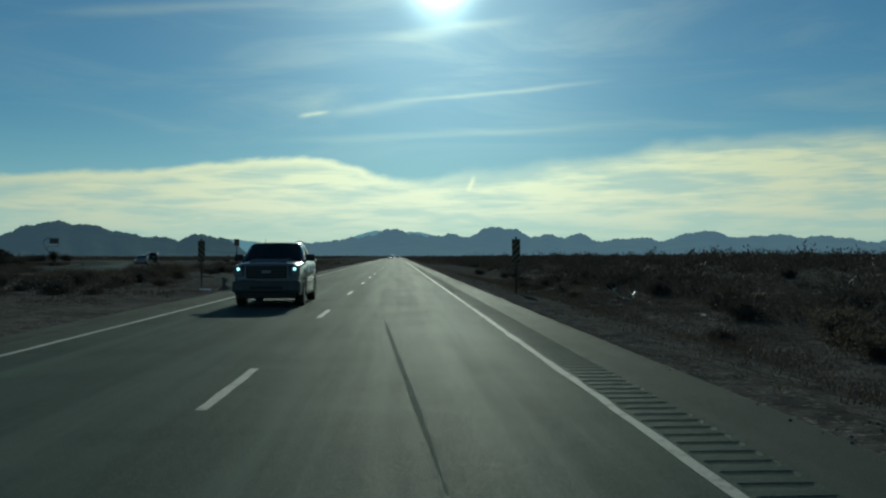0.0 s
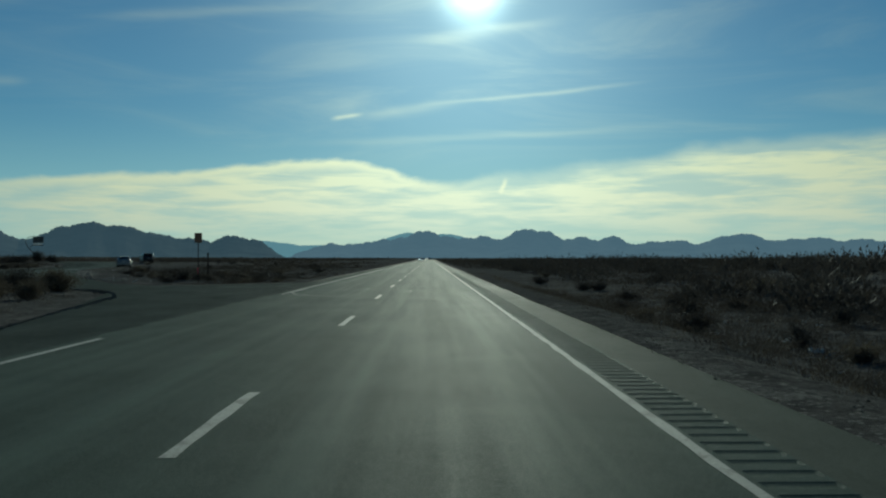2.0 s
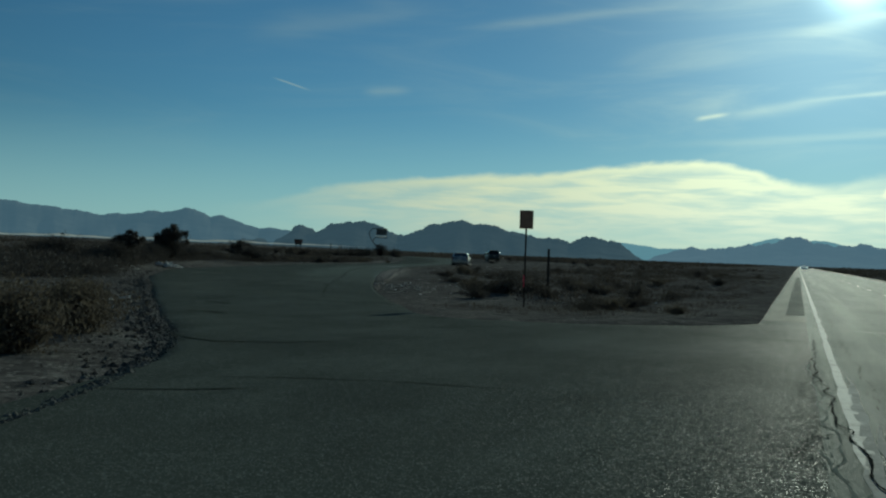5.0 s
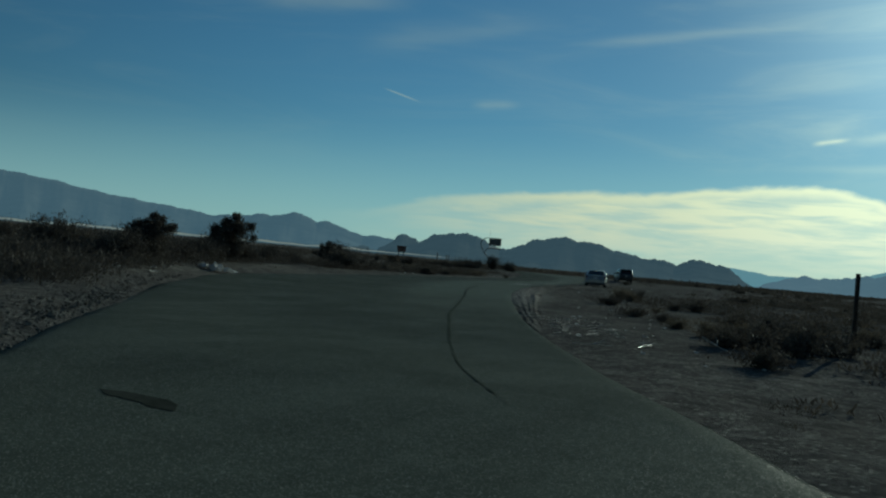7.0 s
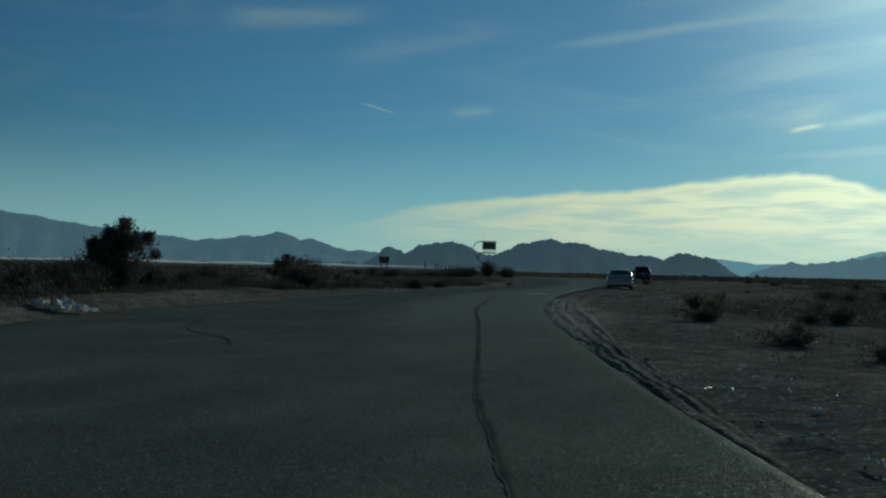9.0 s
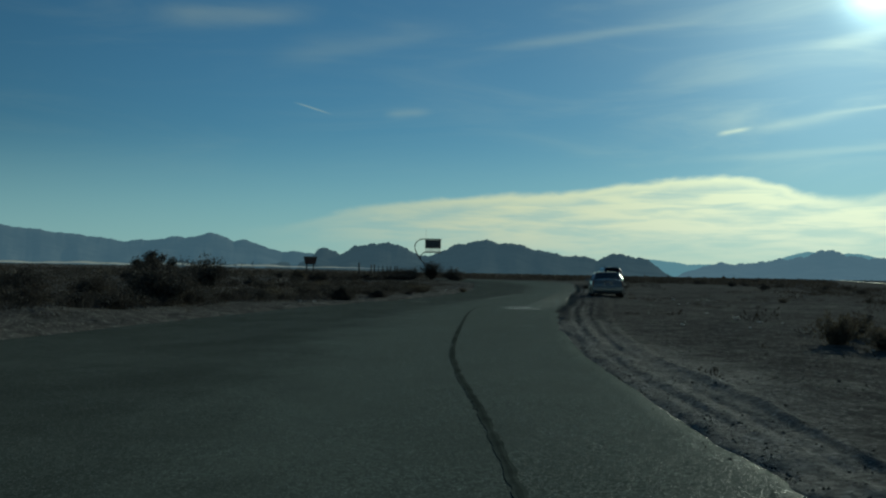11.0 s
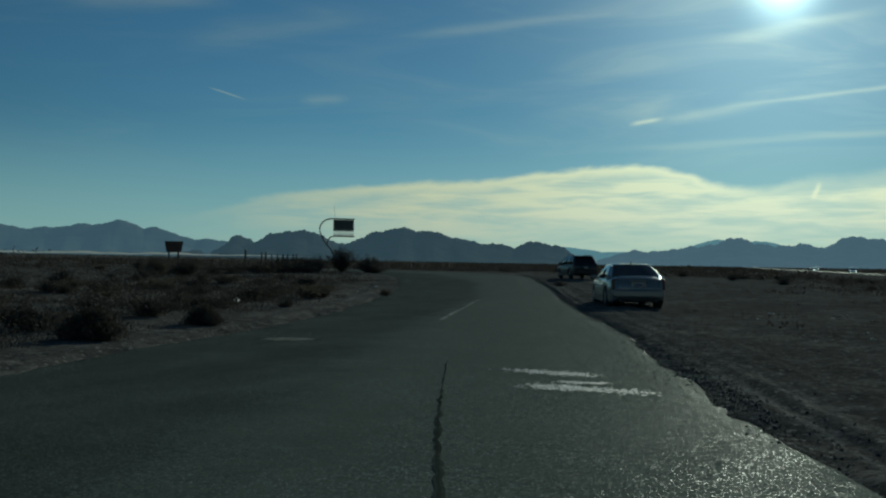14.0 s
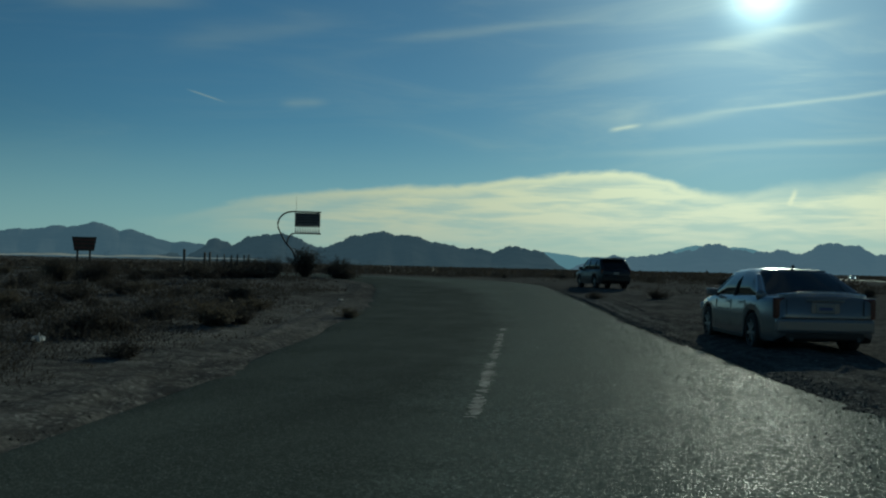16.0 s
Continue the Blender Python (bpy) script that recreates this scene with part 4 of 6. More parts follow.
def build_distance():
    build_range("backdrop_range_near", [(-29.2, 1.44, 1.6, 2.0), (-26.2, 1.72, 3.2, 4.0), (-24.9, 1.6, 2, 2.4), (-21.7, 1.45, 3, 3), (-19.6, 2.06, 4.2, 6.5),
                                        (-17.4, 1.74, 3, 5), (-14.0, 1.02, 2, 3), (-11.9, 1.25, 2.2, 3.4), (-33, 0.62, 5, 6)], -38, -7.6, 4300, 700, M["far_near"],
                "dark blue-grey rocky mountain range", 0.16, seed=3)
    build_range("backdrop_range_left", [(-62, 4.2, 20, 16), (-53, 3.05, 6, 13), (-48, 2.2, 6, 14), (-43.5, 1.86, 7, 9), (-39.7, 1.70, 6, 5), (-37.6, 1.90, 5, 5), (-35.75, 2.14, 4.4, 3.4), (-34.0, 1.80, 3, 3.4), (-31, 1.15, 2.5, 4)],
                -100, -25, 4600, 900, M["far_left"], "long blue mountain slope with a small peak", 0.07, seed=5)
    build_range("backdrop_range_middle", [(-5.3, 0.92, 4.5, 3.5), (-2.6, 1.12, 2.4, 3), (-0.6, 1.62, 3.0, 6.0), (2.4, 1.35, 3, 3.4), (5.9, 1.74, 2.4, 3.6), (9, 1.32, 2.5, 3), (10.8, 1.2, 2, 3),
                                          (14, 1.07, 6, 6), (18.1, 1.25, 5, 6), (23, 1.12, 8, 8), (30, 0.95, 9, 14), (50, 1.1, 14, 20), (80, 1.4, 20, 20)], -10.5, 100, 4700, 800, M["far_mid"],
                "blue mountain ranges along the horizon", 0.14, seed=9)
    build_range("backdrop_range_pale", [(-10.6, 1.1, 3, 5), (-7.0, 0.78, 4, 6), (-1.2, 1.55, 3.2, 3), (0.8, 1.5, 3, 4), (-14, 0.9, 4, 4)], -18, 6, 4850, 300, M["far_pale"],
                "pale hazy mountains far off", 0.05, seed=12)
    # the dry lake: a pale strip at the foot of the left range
    # its material glows a little, standing in for the haze before it
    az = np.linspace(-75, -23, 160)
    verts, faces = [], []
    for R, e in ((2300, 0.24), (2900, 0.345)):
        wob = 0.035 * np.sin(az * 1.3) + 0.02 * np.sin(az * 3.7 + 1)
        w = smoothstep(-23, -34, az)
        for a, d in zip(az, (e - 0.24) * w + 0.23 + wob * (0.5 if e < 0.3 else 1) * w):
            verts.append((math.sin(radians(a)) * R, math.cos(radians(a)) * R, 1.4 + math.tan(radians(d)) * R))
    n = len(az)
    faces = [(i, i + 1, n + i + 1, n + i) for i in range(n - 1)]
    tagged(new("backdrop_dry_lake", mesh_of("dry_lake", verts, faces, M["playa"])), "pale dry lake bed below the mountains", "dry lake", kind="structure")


build_ground()
build_roads()
build_verges()
build_markings()
build_distance()


# ---- vehicles ----
def loft(rings, cap=True):
    """Faces over rings of equal length (closed round), ends capped."""
    n = len(rings[0])
    verts = [v for r in rings for v in r]
    faces = [(i * n + k, i * n + (k + 1) % n, (i + 1) * n + (k + 1) % n, (i + 1) * n + k) for i in range(len(rings) - 1) for k in range(n)]
    if cap:
        faces.append(tuple(range(n))[::-1])
        faces.append(tuple((len(rings) - 1) * n + k for k in range(n)))
    return verts, faces


def along(points):
    ys, vs = zip(*sorted(points))
    return lambda y: float(np.interp(y, ys, vs))


def wheel_meshes(radius, width, spokes):
    """Tyre and rim of a wheel that stands on the ground, axle along x, centred on its hub."""
    prof = [(-width / 2, radius * 0.66), (-width / 2, radius * 0.90), (-width * 0.40, radius * 0.985), (-width * 0.2, radius), (width * 0.2, radius),
            (width * 0.40, radius * 0.985), (width / 2, radius * 0.90), (width / 2, radius * 0.66)]
    n = 28
    rings = [[(x, r * math.cos(2 * math.pi * k / n), r * math.sin(2 * math.pi * k / n)) for x, r in prof] for k in range(n + 1)]
    v, f = loft(rings, cap=False)
    tyre = mesh_of("tyre", v, f, M["rubber"], True)
    bm = bmesh.new()
    r = radius * 0.67
    bmesh.ops.create_cone(bm, cap_ends=True, segments=28, radius1=r, radius2=r, depth=width * 0.6, matrix=Matrix.Rotation(math.pi / 2, 4, "Y"))
    for k in range(spokes):
        turn = Matrix.Rotation(2 * math.pi * k / spokes, 4, "X")
        box(width * 0.98, r * 0.22, r * 0.82, (0, 0, 0), 0.012, turn @ Matrix.Translation((0, 0, r * 0.52)), bm)
    bmesh.ops.create_cone(bm, cap_ends=True, segments=14, radius1=r * 0.22, radius2=r * 0.22, depth=width * 1.0, matrix=Matrix.Rotation(math.pi / 2, 4, "Y"))
    rim = bpy.data.meshes.new("rim")
    bm.to_mesh(rim)
    bm.free()
    rim.materials.append(M["rim"])
    return tyre, rim


def vehicle(name, m, label, category, c):
    """A road vehicle from its lines: c names its measures and profiles. Forward is +y, the origin on the ground."""
    car = thing(name, m, label, category)
    L, W, paint = c["length"], c["width"], M[c["paint"]]
    belt, deck, low = along(c["belt"]), along(c["deck"]), c["clear"]
    half = lambda y: W / 2 * (1 - c.get("nose", 0.16) * abs(2 * y / L) ** 7 - 0.03 * abs(2 * y / L) ** 2)
    rings = []
    for y in np.linspace(-L / 2, L / 2, 84):
        w, zs, zd = half(y), belt(y), deck(y)
        sill = low
        for ax in c["axles"]:
            h = (c["wheel"] + 0.06) ** 2 - (y - ax) ** 2
            if h > 0:
                sill = max(sill, c["wheel"] + math.sqrt(h) - 0.02)
        end = smoothstep(0.93, 1.0, abs(2 * y / L)) * 0.14
        low_end = low + end
        mid = sill + (zs - sill) * 0.5
        right = [(w * 0.70, low_end + 0.02), (w * 0.80, max(low_end, sill - 0.04)), (w * 0.975, sill + 0.01 + end * 0.5), (w * 0.992, sill + 0.05 + end * 0.5), (w, mid), (w * 0.985, zs - 0.10),
                 (w * 0.955, zs - 0.03), (w * 0.90, zs + 0.005), (w * 0.55, zd), (w * 0.2, zd + 0.012)]
        rings.append([(x, y, z) for x, z in right] + [(-x, y, z) for x, z in right[::-1]])
    v, f = loft(rings)
    me = mesh_of("body", v, f, paint, True)
    me.materials.append(M["under"])
    n = len(rings[0])
    for i, poly in enumerate(me.polygons):
        if i < len(f) - 2 and i % n in (0, 1, 17, 18, 19):
            poly.material_index = 1
    body = piece("body", me, car)
    # the cabin: dark glass with a painted roof and pillars
    roof, y0, y1, y2, y3 = c["roof"], *c["cabin"]
    zr = along([(y0, belt(y0) - 0.02), (y1, roof - 0.03), ((y1 + y2) / 2, roof), (y2, roof - 0.02), (y3, belt(y3) - 0.02)])
    lean = c.get("lean", 0.76)
    rings = []
    for y in np.linspace(y0, y3, 40):
        w, zb, zt = half(y) * 0.925, belt(y) - 0.02, zr(y)
        share = min(1.0, max(0.0, (zt - zb) / (roof - zb)))
        wt = w * (1 - (1 - lean) * share)
        right = [(w, zb), (w * (1 - (1 - lean) * share * 0.5) + 0.012, zb + (zt - zb) * 0.5), (wt, zb + (zt - zb) * 0.93), (wt * 0.86, zt), (wt * 0.3, zt + 0.012)]
        rings.append([(x, y, z) for x, z in right] + [(-x, y, z) for x, z in right[::-1]])
    v, f = loft(rings)
    piece("cabin_glass", mesh_of("cabin_glass", v, f, M["glass"], True), car, "dark tinted windows")
    rings = []
    for y in np.linspace(y1 - 0.02, y2 + 0.02, 16):
        w = half(y) * 0.925
        zt, wt = zr(y) + 0.014, w * lean
        thick = 0.05
        right = [(wt * 1.0 + 0.008, zt - 0.115), (wt + 0.020, zt - 0.085), (wt * 0.87, zt), (wt * 0.3, zt + 0.014)]
        rings.append([(x, y, z) for x, z in right] + [(-x, y, z) for x, z in right[::-1]])
    v, f = loft(rings)
    piece("roof", mesh_of("roof", v, f, paint, True), car)
    for s in (-1, 1):
        def rail(ya, yb, r0, r1):
            pts = []
            for y in np.linspace(ya, yb, 9):
                w, zb, zt = half(y) * 0.925, belt(y) - 0.02, zr(y)
                share = min(1.0, max(0.0, (zt - zb) / (roof - zb)))
                pts.append((s * (w * (1 - (1 - lean) * share) * 0.985), y, zb + max(0.0, (zt - zb) - 0.10 * share)))
            return tube(pts, list(np.linspace(r0, r1, 9)), 6)
        part("pillar", rail(y0, y1, 0.045, 0.04), paint, car, smooth=True)
        part("pillar", rail(y2, y3, c.get("rear_pillar", 0.07), c.get("rear_pillar", 0.07) * 1.3), paint, car, smooth=True)
        for yp in c["posts"]:
            w, zb = half(yp) * 0.925, belt(yp) - 0.02
            part("pillar", tube([(s * (w + 0.004), yp - 0.04, zb), (s * (w * (1 - (1 - lean) * 0.5) + 0.016), yp, (zb + roof) / 2), (s * w * lean * 1.005, yp + 0.02, roof - 0.12)], 0.033, 6), M["black"] if c.get("dark_posts") else paint, car)
        # doors: seams and handles
        for yp in c["seams"]:
            zb = belt(yp)
            part("door_seam", box(0.012, 0.012, (zb - low) * 0.72, (s * half(yp) * 0.992, yp, low + (zb - low) * 0.52)), M["black"], car)
        for yp in c["handles"]:
            part("door_handle", box(0.03, 0.17, 0.03, (s * (half(yp) * 0.985 + 0.012), yp, belt(yp) - 0.13), 0.01), M["chrome"] if c.get("chrome_handles") else paint, car)
        mirror = part("wing_mirror", box(c["mirror"][0], c["mirror"][1], c["mirror"][2], (s * (half(y0) * 0.93 + c["mirror"][0] * 0.62), y0 - 0.42, belt(y0) + c["mirror"][2] * 0.62), 0.035), M[c.get("mirror_paint", c["paint"])], car)
        part("mirror_arm", tube([(s * half(y0) * 0.9, y0 - 0.40, belt(y0) - 0.01), (s * (half(y0) * 0.93 + c["mirror"][0] * 0.4), y0 - 0.42, belt(y0) + c["mirror"][2] * 0.4)], 0.025, 6), M["black"], mirror)
        part("rocker", box(0.05, c["axles"][1] - c["axles"][0] - 2 * c["wheel"] - 0.2, 0.09, (s * W / 2 * 0.965, sum(c["axles"]) / 2, low + 0.03), 0.015), M["black"], car)
    tyre, rim = c["wheels"]
    for ax in c["axles"]:
        for s in (-1, 1):
            wheel = piece("wheel", tyre, car)
            wheel.location = (s * (W / 2 - c["tread"] / 2 - 0.015), ax, c["wheel"])
            piece("rim", rim, wheel)
    return car, body, half, belt


def sedan(m):
    L, W = 4.86, 1.84
    wheels = wheel_meshes(0.335, 0.23, 7)
    car, body, half, belt = vehicle("sedan", m, "silver four-door sedan parked on the gravel beside the side road", "car", dict(
        length=L, width=W, paint="silver", clear=0.20, roof=1.46, wheel=0.335, tread=0.23, axles=(-1.40, 1.48), wheels=wheels,
        belt=[(-2.43, 0.93), (-2.3, 0.985), (-1.5, 0.99), (0.5, 0.955), (1.1, 0.93), (1.9, 0.84), (2.3, 0.72), (2.43, 0.62)],
        deck=[(-2.43, 0.96), (-2.32, 1.035), (-1.6, 1.03), (0.9, 0.99), (1.9, 0.88), (2.3, 0.75), (2.43, 0.64)],
        cabin=(1.30, 0.48, -0.95, -1.72), lean=0.74, posts=(-0.22,), seams=(0.78, -0.22, -1.05), handles=(0.02, -0.82), mirror=(0.20, 0.10, 0.14), rear_pillar=0.075, dark_posts=True, nose=0.13))
    y = -L / 2
    for s in (-1, 1):
        part("boot_seam", box(0.012, 0.012, 0.26, (s * 0.63, y - 0.002, 0.82)), M["black"], car)
    part("boot_lip", tube([(-0.72, y + 0.16, 1.02), (-0.4, y + 0.05, 1.055), (0, y + 0.02, 1.065), (0.4, y + 0.05, 1.055), (0.72, y + 0.16, 1.02)], 0.020, 8), M["chrome"], car, smooth=True)
    for s in (-1, 1):
        part("tail_lamp", box(0.20, 0.10, 0.36, (s * 0.735, y + 0.055, 0.80), 0.03, Matrix.Rotation(s * -0.35, 4, "Z")), M["red_lens"], car, "tall red tail lamp")
        part("exhaust", tube([(s * 0.55, y + 0.12, 0.27), (s * 0.55, y - 0.02, 0.27)], 0.038, 10), M["bumper"], car)
        part("head_lamp", box(0.30, 0.22, 0.16, (s * 0.66, L / 2 - 0.14, 0.66), 0.04, Matrix.Rotation(s * -0.5, 4, "Z")), M["clear_lens"], car)
    bumper = part("rear_bumper", box(1.60, 0.14, 0.24, (0, y + 0.025, 0.50), 0.05), M["silver"], car)
    part("bumper_gap", box(1.45, 0.02, 0.018, (0, y - 0.042, 0.635)), M["black"], bumper)
    part("diffuser", box(1.30, 0.12, 0.12, (0, y + 0.05, 0.32), 0.03), M["black"], car)
    part("plate_recess", box(0.46, 0.02, 0.18, (0, y - 0.012, 0.81), 0.008), M["silver"], car)
    plate = part("number_plate", box(0.30, 0.012, 0.15, (0, y - 0.028, 0.80), 0.004), M["plate"], car)
    part("plate_bar", box(0.22, 0.006, 0.055, (0, y - 0.036, 0.795)), M["plate_bar"], plate)
    part("boot_strip", box(0.62, 0.02, 0.025, (0, y - 0.014, 0.935), 0.006), M["dim_chrome"], car, "chrome strip over the plate")
    part("high_brake_lamp", box(0.36, 0.02, 0.025, (0, -1.50, 1.10)), M["red_lens"], car)
    part("aerial", box(0.03, 0.13, 0.07, (0, -0.86, 1.505), 0.012, Matrix.Rotation(-0.3, 4, "X")), M["black"], car, "black shark-fin aerial")
    part("grille", box(0.75, 0.04, 0.22, (0, L / 2 - 0.03, 0.55), 0.02), M["black"], car)
    return car


def suv(m):
    L, W = 4.75, 1.90
    wheels = wheel_meshes(0.36, 0.24, 5)
    car, body, half, belt = vehicle("suv", m, "dark navy sport utility vehicle standing beyond the parked sedan", "car", dict(
        length=L, width=W, paint="navy", clear=0.27, roof=1.70, wheel=0.36, tread=0.24, axles=(-1.36, 1.42), wheels=wheels,
        belt=[(-2.37, 1.02), (-2.2, 1.08), (-1.2, 1.08), (0.6, 1.04), (1.2, 1.02), (1.9, 0.95), (2.25, 0.84), (2.37, 0.74)],
        deck=[(-2.37, 1.03), (-2.2, 1.1), (0.8, 1.10), (1.9, 1.0), (2.25, 0.88), (2.37, 0.76)],
        cabin=(1.32, 0.55, -1.72, -2.26), lean=0.80, posts=(-0.2, -1.25), seams=(0.8, -0.2, -1.1), handles=(0.0, -0.9), mirror=(0.22, 0.12, 0.18), rear_pillar=0.08, nose=0.12, dark_posts=True))
    y = -L / 2
    for s in (-1, 1):
        part("roof_rail", tube([(s * 0.62, 0.35, 1.69), (s * 0.63, 0.2, 1.755), (s * 0.63, -1.4, 1.745), (s * 0.62, -1.55, 1.68)], 0.018, 6), M["black"], car)
        part("tail_lamp", box(0.24, 0.10, 0.24, (s * 0.75, y + 0.07, 0.95), 0.03, Matrix.Rotation(s * -0.3, 4, "Z")), M["red_lens"], car)
        part("head_lamp", box(0.34, 0.22, 0.16, (s * 0.66, L / 2 - 0.15, 0.80), 0.04, Matrix.Rotation(s * -0.5, 4, "Z")), M["clear_lens"], car)
    part("rear_spoiler", box(1.20, 0.20, 0.04, (0, -1.86, 1.665), 0.015), M["navy"], car)
    part("rear_bumper", box(1.66, 0.16, 0.26, (0, y + 0.04, 0.55), 0.05), M["black"], car)
    part("number_plate", box(0.30, 0.012, 0.15, (0, y - 0.03, 0.86), 0.004), M["plate"], car)
    part("grille", box(0.9, 0.04, 0.26, (0, L / 2 - 0.03, 0.66), 0.02), M["black"], car)
    return car


def pickup(m):
    L, W = 5.60, 2.00
    wheels = wheel_meshes(0.395, 0.27, 6)
    car, body, half, belt = vehicle("pickup_truck", m, "dark grey crew-cab pickup truck with lit headlights on the highway", "pickup truck", dict(
        length=L, width=W, paint="pewter", clear=0.32, roof=1.88, wheel=0.395, tread=0.27, axles=(-1.70, 1.80), wheels=wheels,
        belt=[(-2.8, 1.30), (-0.95, 1.33), (-0.90, 1.32), (0.9, 1.31), (1.3, 1.30), (2.3, 1.25), (2.68, 1.19), (2.8, 1.06)],
        deck=[(-2.8, 1.29), (-2.76, 1.29), (-2.7, 0.95), (-1.0, 0.95), (-0.93, 1.32), (1.2, 1.37), (2.4, 1.31), (2.7, 1.23), (2.8, 1.10)],
        cabin=(1.36, 0.66, -0.66, -0.90), lean=0.80, posts=(0.02,), seams=(1.02, 0.02, -0.84), handles=(0.16, -0.66), mirror=(0.25, 0.12, 0.20), mirror_paint="black", rear_pillar=0.04,
        nose=0.06, chrome_handles=True))
    y = L / 2
    part("bonnet_bulge", box(1.10, 1.10, 0.05, (0, 1.90, 1.345), 0.02, Matrix.Rotation(-0.05, 4, "X")), M["pewter"], car)
    part("bonnet_edge", box(1.62, 0.05, 0.03, (0, y - 0.055, 1.235), 0.012), M["dim_chrome"], car, "bright leading edge of the bonnet")
    grille = part("grille", box(1.16, 0.09, 0.38, (0, y - 0.012, 1.01), 0.03), M["black"], car, "black grille with a thin chrome surround")
    for z in (0.90, 0.98, 1.06, 1.13):
        part("grille_bar", box(1.06, 0.02, 0.022, (0, y + 0.034, z)), M["bumper"], grille)
    part("grille_badge", box(0.26, 0.02, 0.08, (0, y + 0.044, 1.02), 0.01), M["dim_chrome"], grille)
    for w, h, x, z in ((1.20, 0.024, 0, 1.205), (1.20, 0.024, 0, 0.815), (0.024, 0.39, -0.595, 1.01), (0.024, 0.39, 0.595, 1.01)):
        part("chrome_trim", box(w, 0.03, h, (x, y + 0.025, z), 0.006), M["dim_chrome"], grille)
    part("front_bumper", box(1.94, 0.24, 0.34, (0, y - 0.02, 0.60), 0.07), M["bumper"], car, "dark painted front bumper")
    part("bumper_slot", box(0.95, 0.03, 0.09, (0, y + 0.09, 0.57), 0.02), M["black"], car)
    part("air_dam", box(1.66, 0.14, 0.20, (0, y - 0.05, 0.36), 0.04), M["black"], car)
    for s in (-1, 1):
        lamp = part("head_lamp", box(0.26, 0.22, 0.30, (s * 0.80, y - 0.10, 1.04), 0.03, Matrix.Rotation(s * -0.22, 4, "Z")), M["dark_lens"], car)
        part("lit_bulb", box(0.11, 0.02, 0.085, (s * 0.78, y + 0.012, 1.10), 0.012), M["headlight"], lamp, "glowing headlight bulb")
        part("fog_lamp", tube([(s * 0.72, y + 0.085, 0.56), (s * 0.72, y + 0.112, 0.56)], 0.05, 12), M["dark_lens"], car)
        part("side_moulding", box(0.03, 2.0, 0.09, (s * W / 2 * 0.995, 0.05, 0.76), 0.012), M["chrome"], car)
        part("bed_rail", box(0.09, 1.80, 0.04, (s * 0.91, -1.82, 1.32), 0.015), M["pewter"], car)
        part("tail_lamp", box(0.15, 0.08, 0.40, (s * 0.88, -y + 0.05, 1.04), 0.02), M["red_lens"], car)
    part("tailgate", box(1.56, 0.07, 0.52, (0, -y + 0.04, 1.06), 0.02), M["pewter"], car)
    part("aerial", tube([(0.35, 0.5, 1.88), (0.35, 0.46, 1.99)], 0.008, 6), M["black"], car)
    return car


def far_car(name, m, paint, label):
    """A car far down the highway, headlights on."""
    wheels = wheel_meshes(0.33, 0.22, 5)
    car, body, half, belt = vehicle(name, m, label, "car", dict(
        length=4.6, width=1.82, paint=paint, clear=0.22, roof=1.48, wheel=0.33, tread=0.22, axles=(-1.35, 1.38), wheels=wheels,
        belt=[(-2.3, 0.9), (-1.5, 0.97), (0.6, 0.94), (1.8, 0.84), (2.3, 0.66)], deck=[(-2.3, 0.95), (-1.6, 1.03), (0.9, 0.98), (1.8, 0.87), (2.3, 0.68)],
        cabin=(1.25, 0.45, -1.0, -1.75), posts=(-0.2,), seams=(-0.2,), handles=(), mirror=(0.2, 0.1, 0.14)))
    for s in (-1, 1):
        part("head_lamp", box(0.28, 0.08, 0.16, (s * 0.66, 2.22, 0.66), 0.03), M["far_headlight"], car, "lit headlight")
    return car


def facing(x, y, heading, z=None):
    """A pose on the ground, turned by heading degrees to the left of the highway's course."""
    return pose(x, y, ground_z(x, y) if z is None else z, 0, 0, heading)


sedan(facing(-40.22, 155.6, 15.5, -0.005) @ Matrix.Diagonal((1.09, 1.03, 1.04, 1)))
suv(facing(-47.5, 189.8, 25))
pickup(facing(-1.7, 26.9, 180, 0.0) @ Matrix.Diagonal((0.92, 0.92, 0.92, 1)))
far_car("white_car", facing(-1.8, 560, 180, 0.0), "white_car", "white car with headlights on, far down the highway")
far_car("far_sedan", facing(1.9, 640, 0, 0.0), "pewter", "dark car far down the highway")
far_car("oncoming_car", facing(-1.8, 430, 180, 0.0), "white_car", "pale car coming along the distant highway")


# ---- signs and posts ----
def u_post(height, at=(0, 0)):
    """A U-channel steel sign post."""
    low = 0.45
    bm = box(0.055, 0.008, height + low, (at[0], at[1] + 0.012, height / 2 - low / 2))
    box(0.008, 0.028, height + low, (at[0] - 0.026, at[1], height / 2 - low / 2), bm=bm)
    box(0.008, 0.028, height + low, (at[0] + 0.026, at[1], height / 2 - low / 2), bm=bm)
    return bm


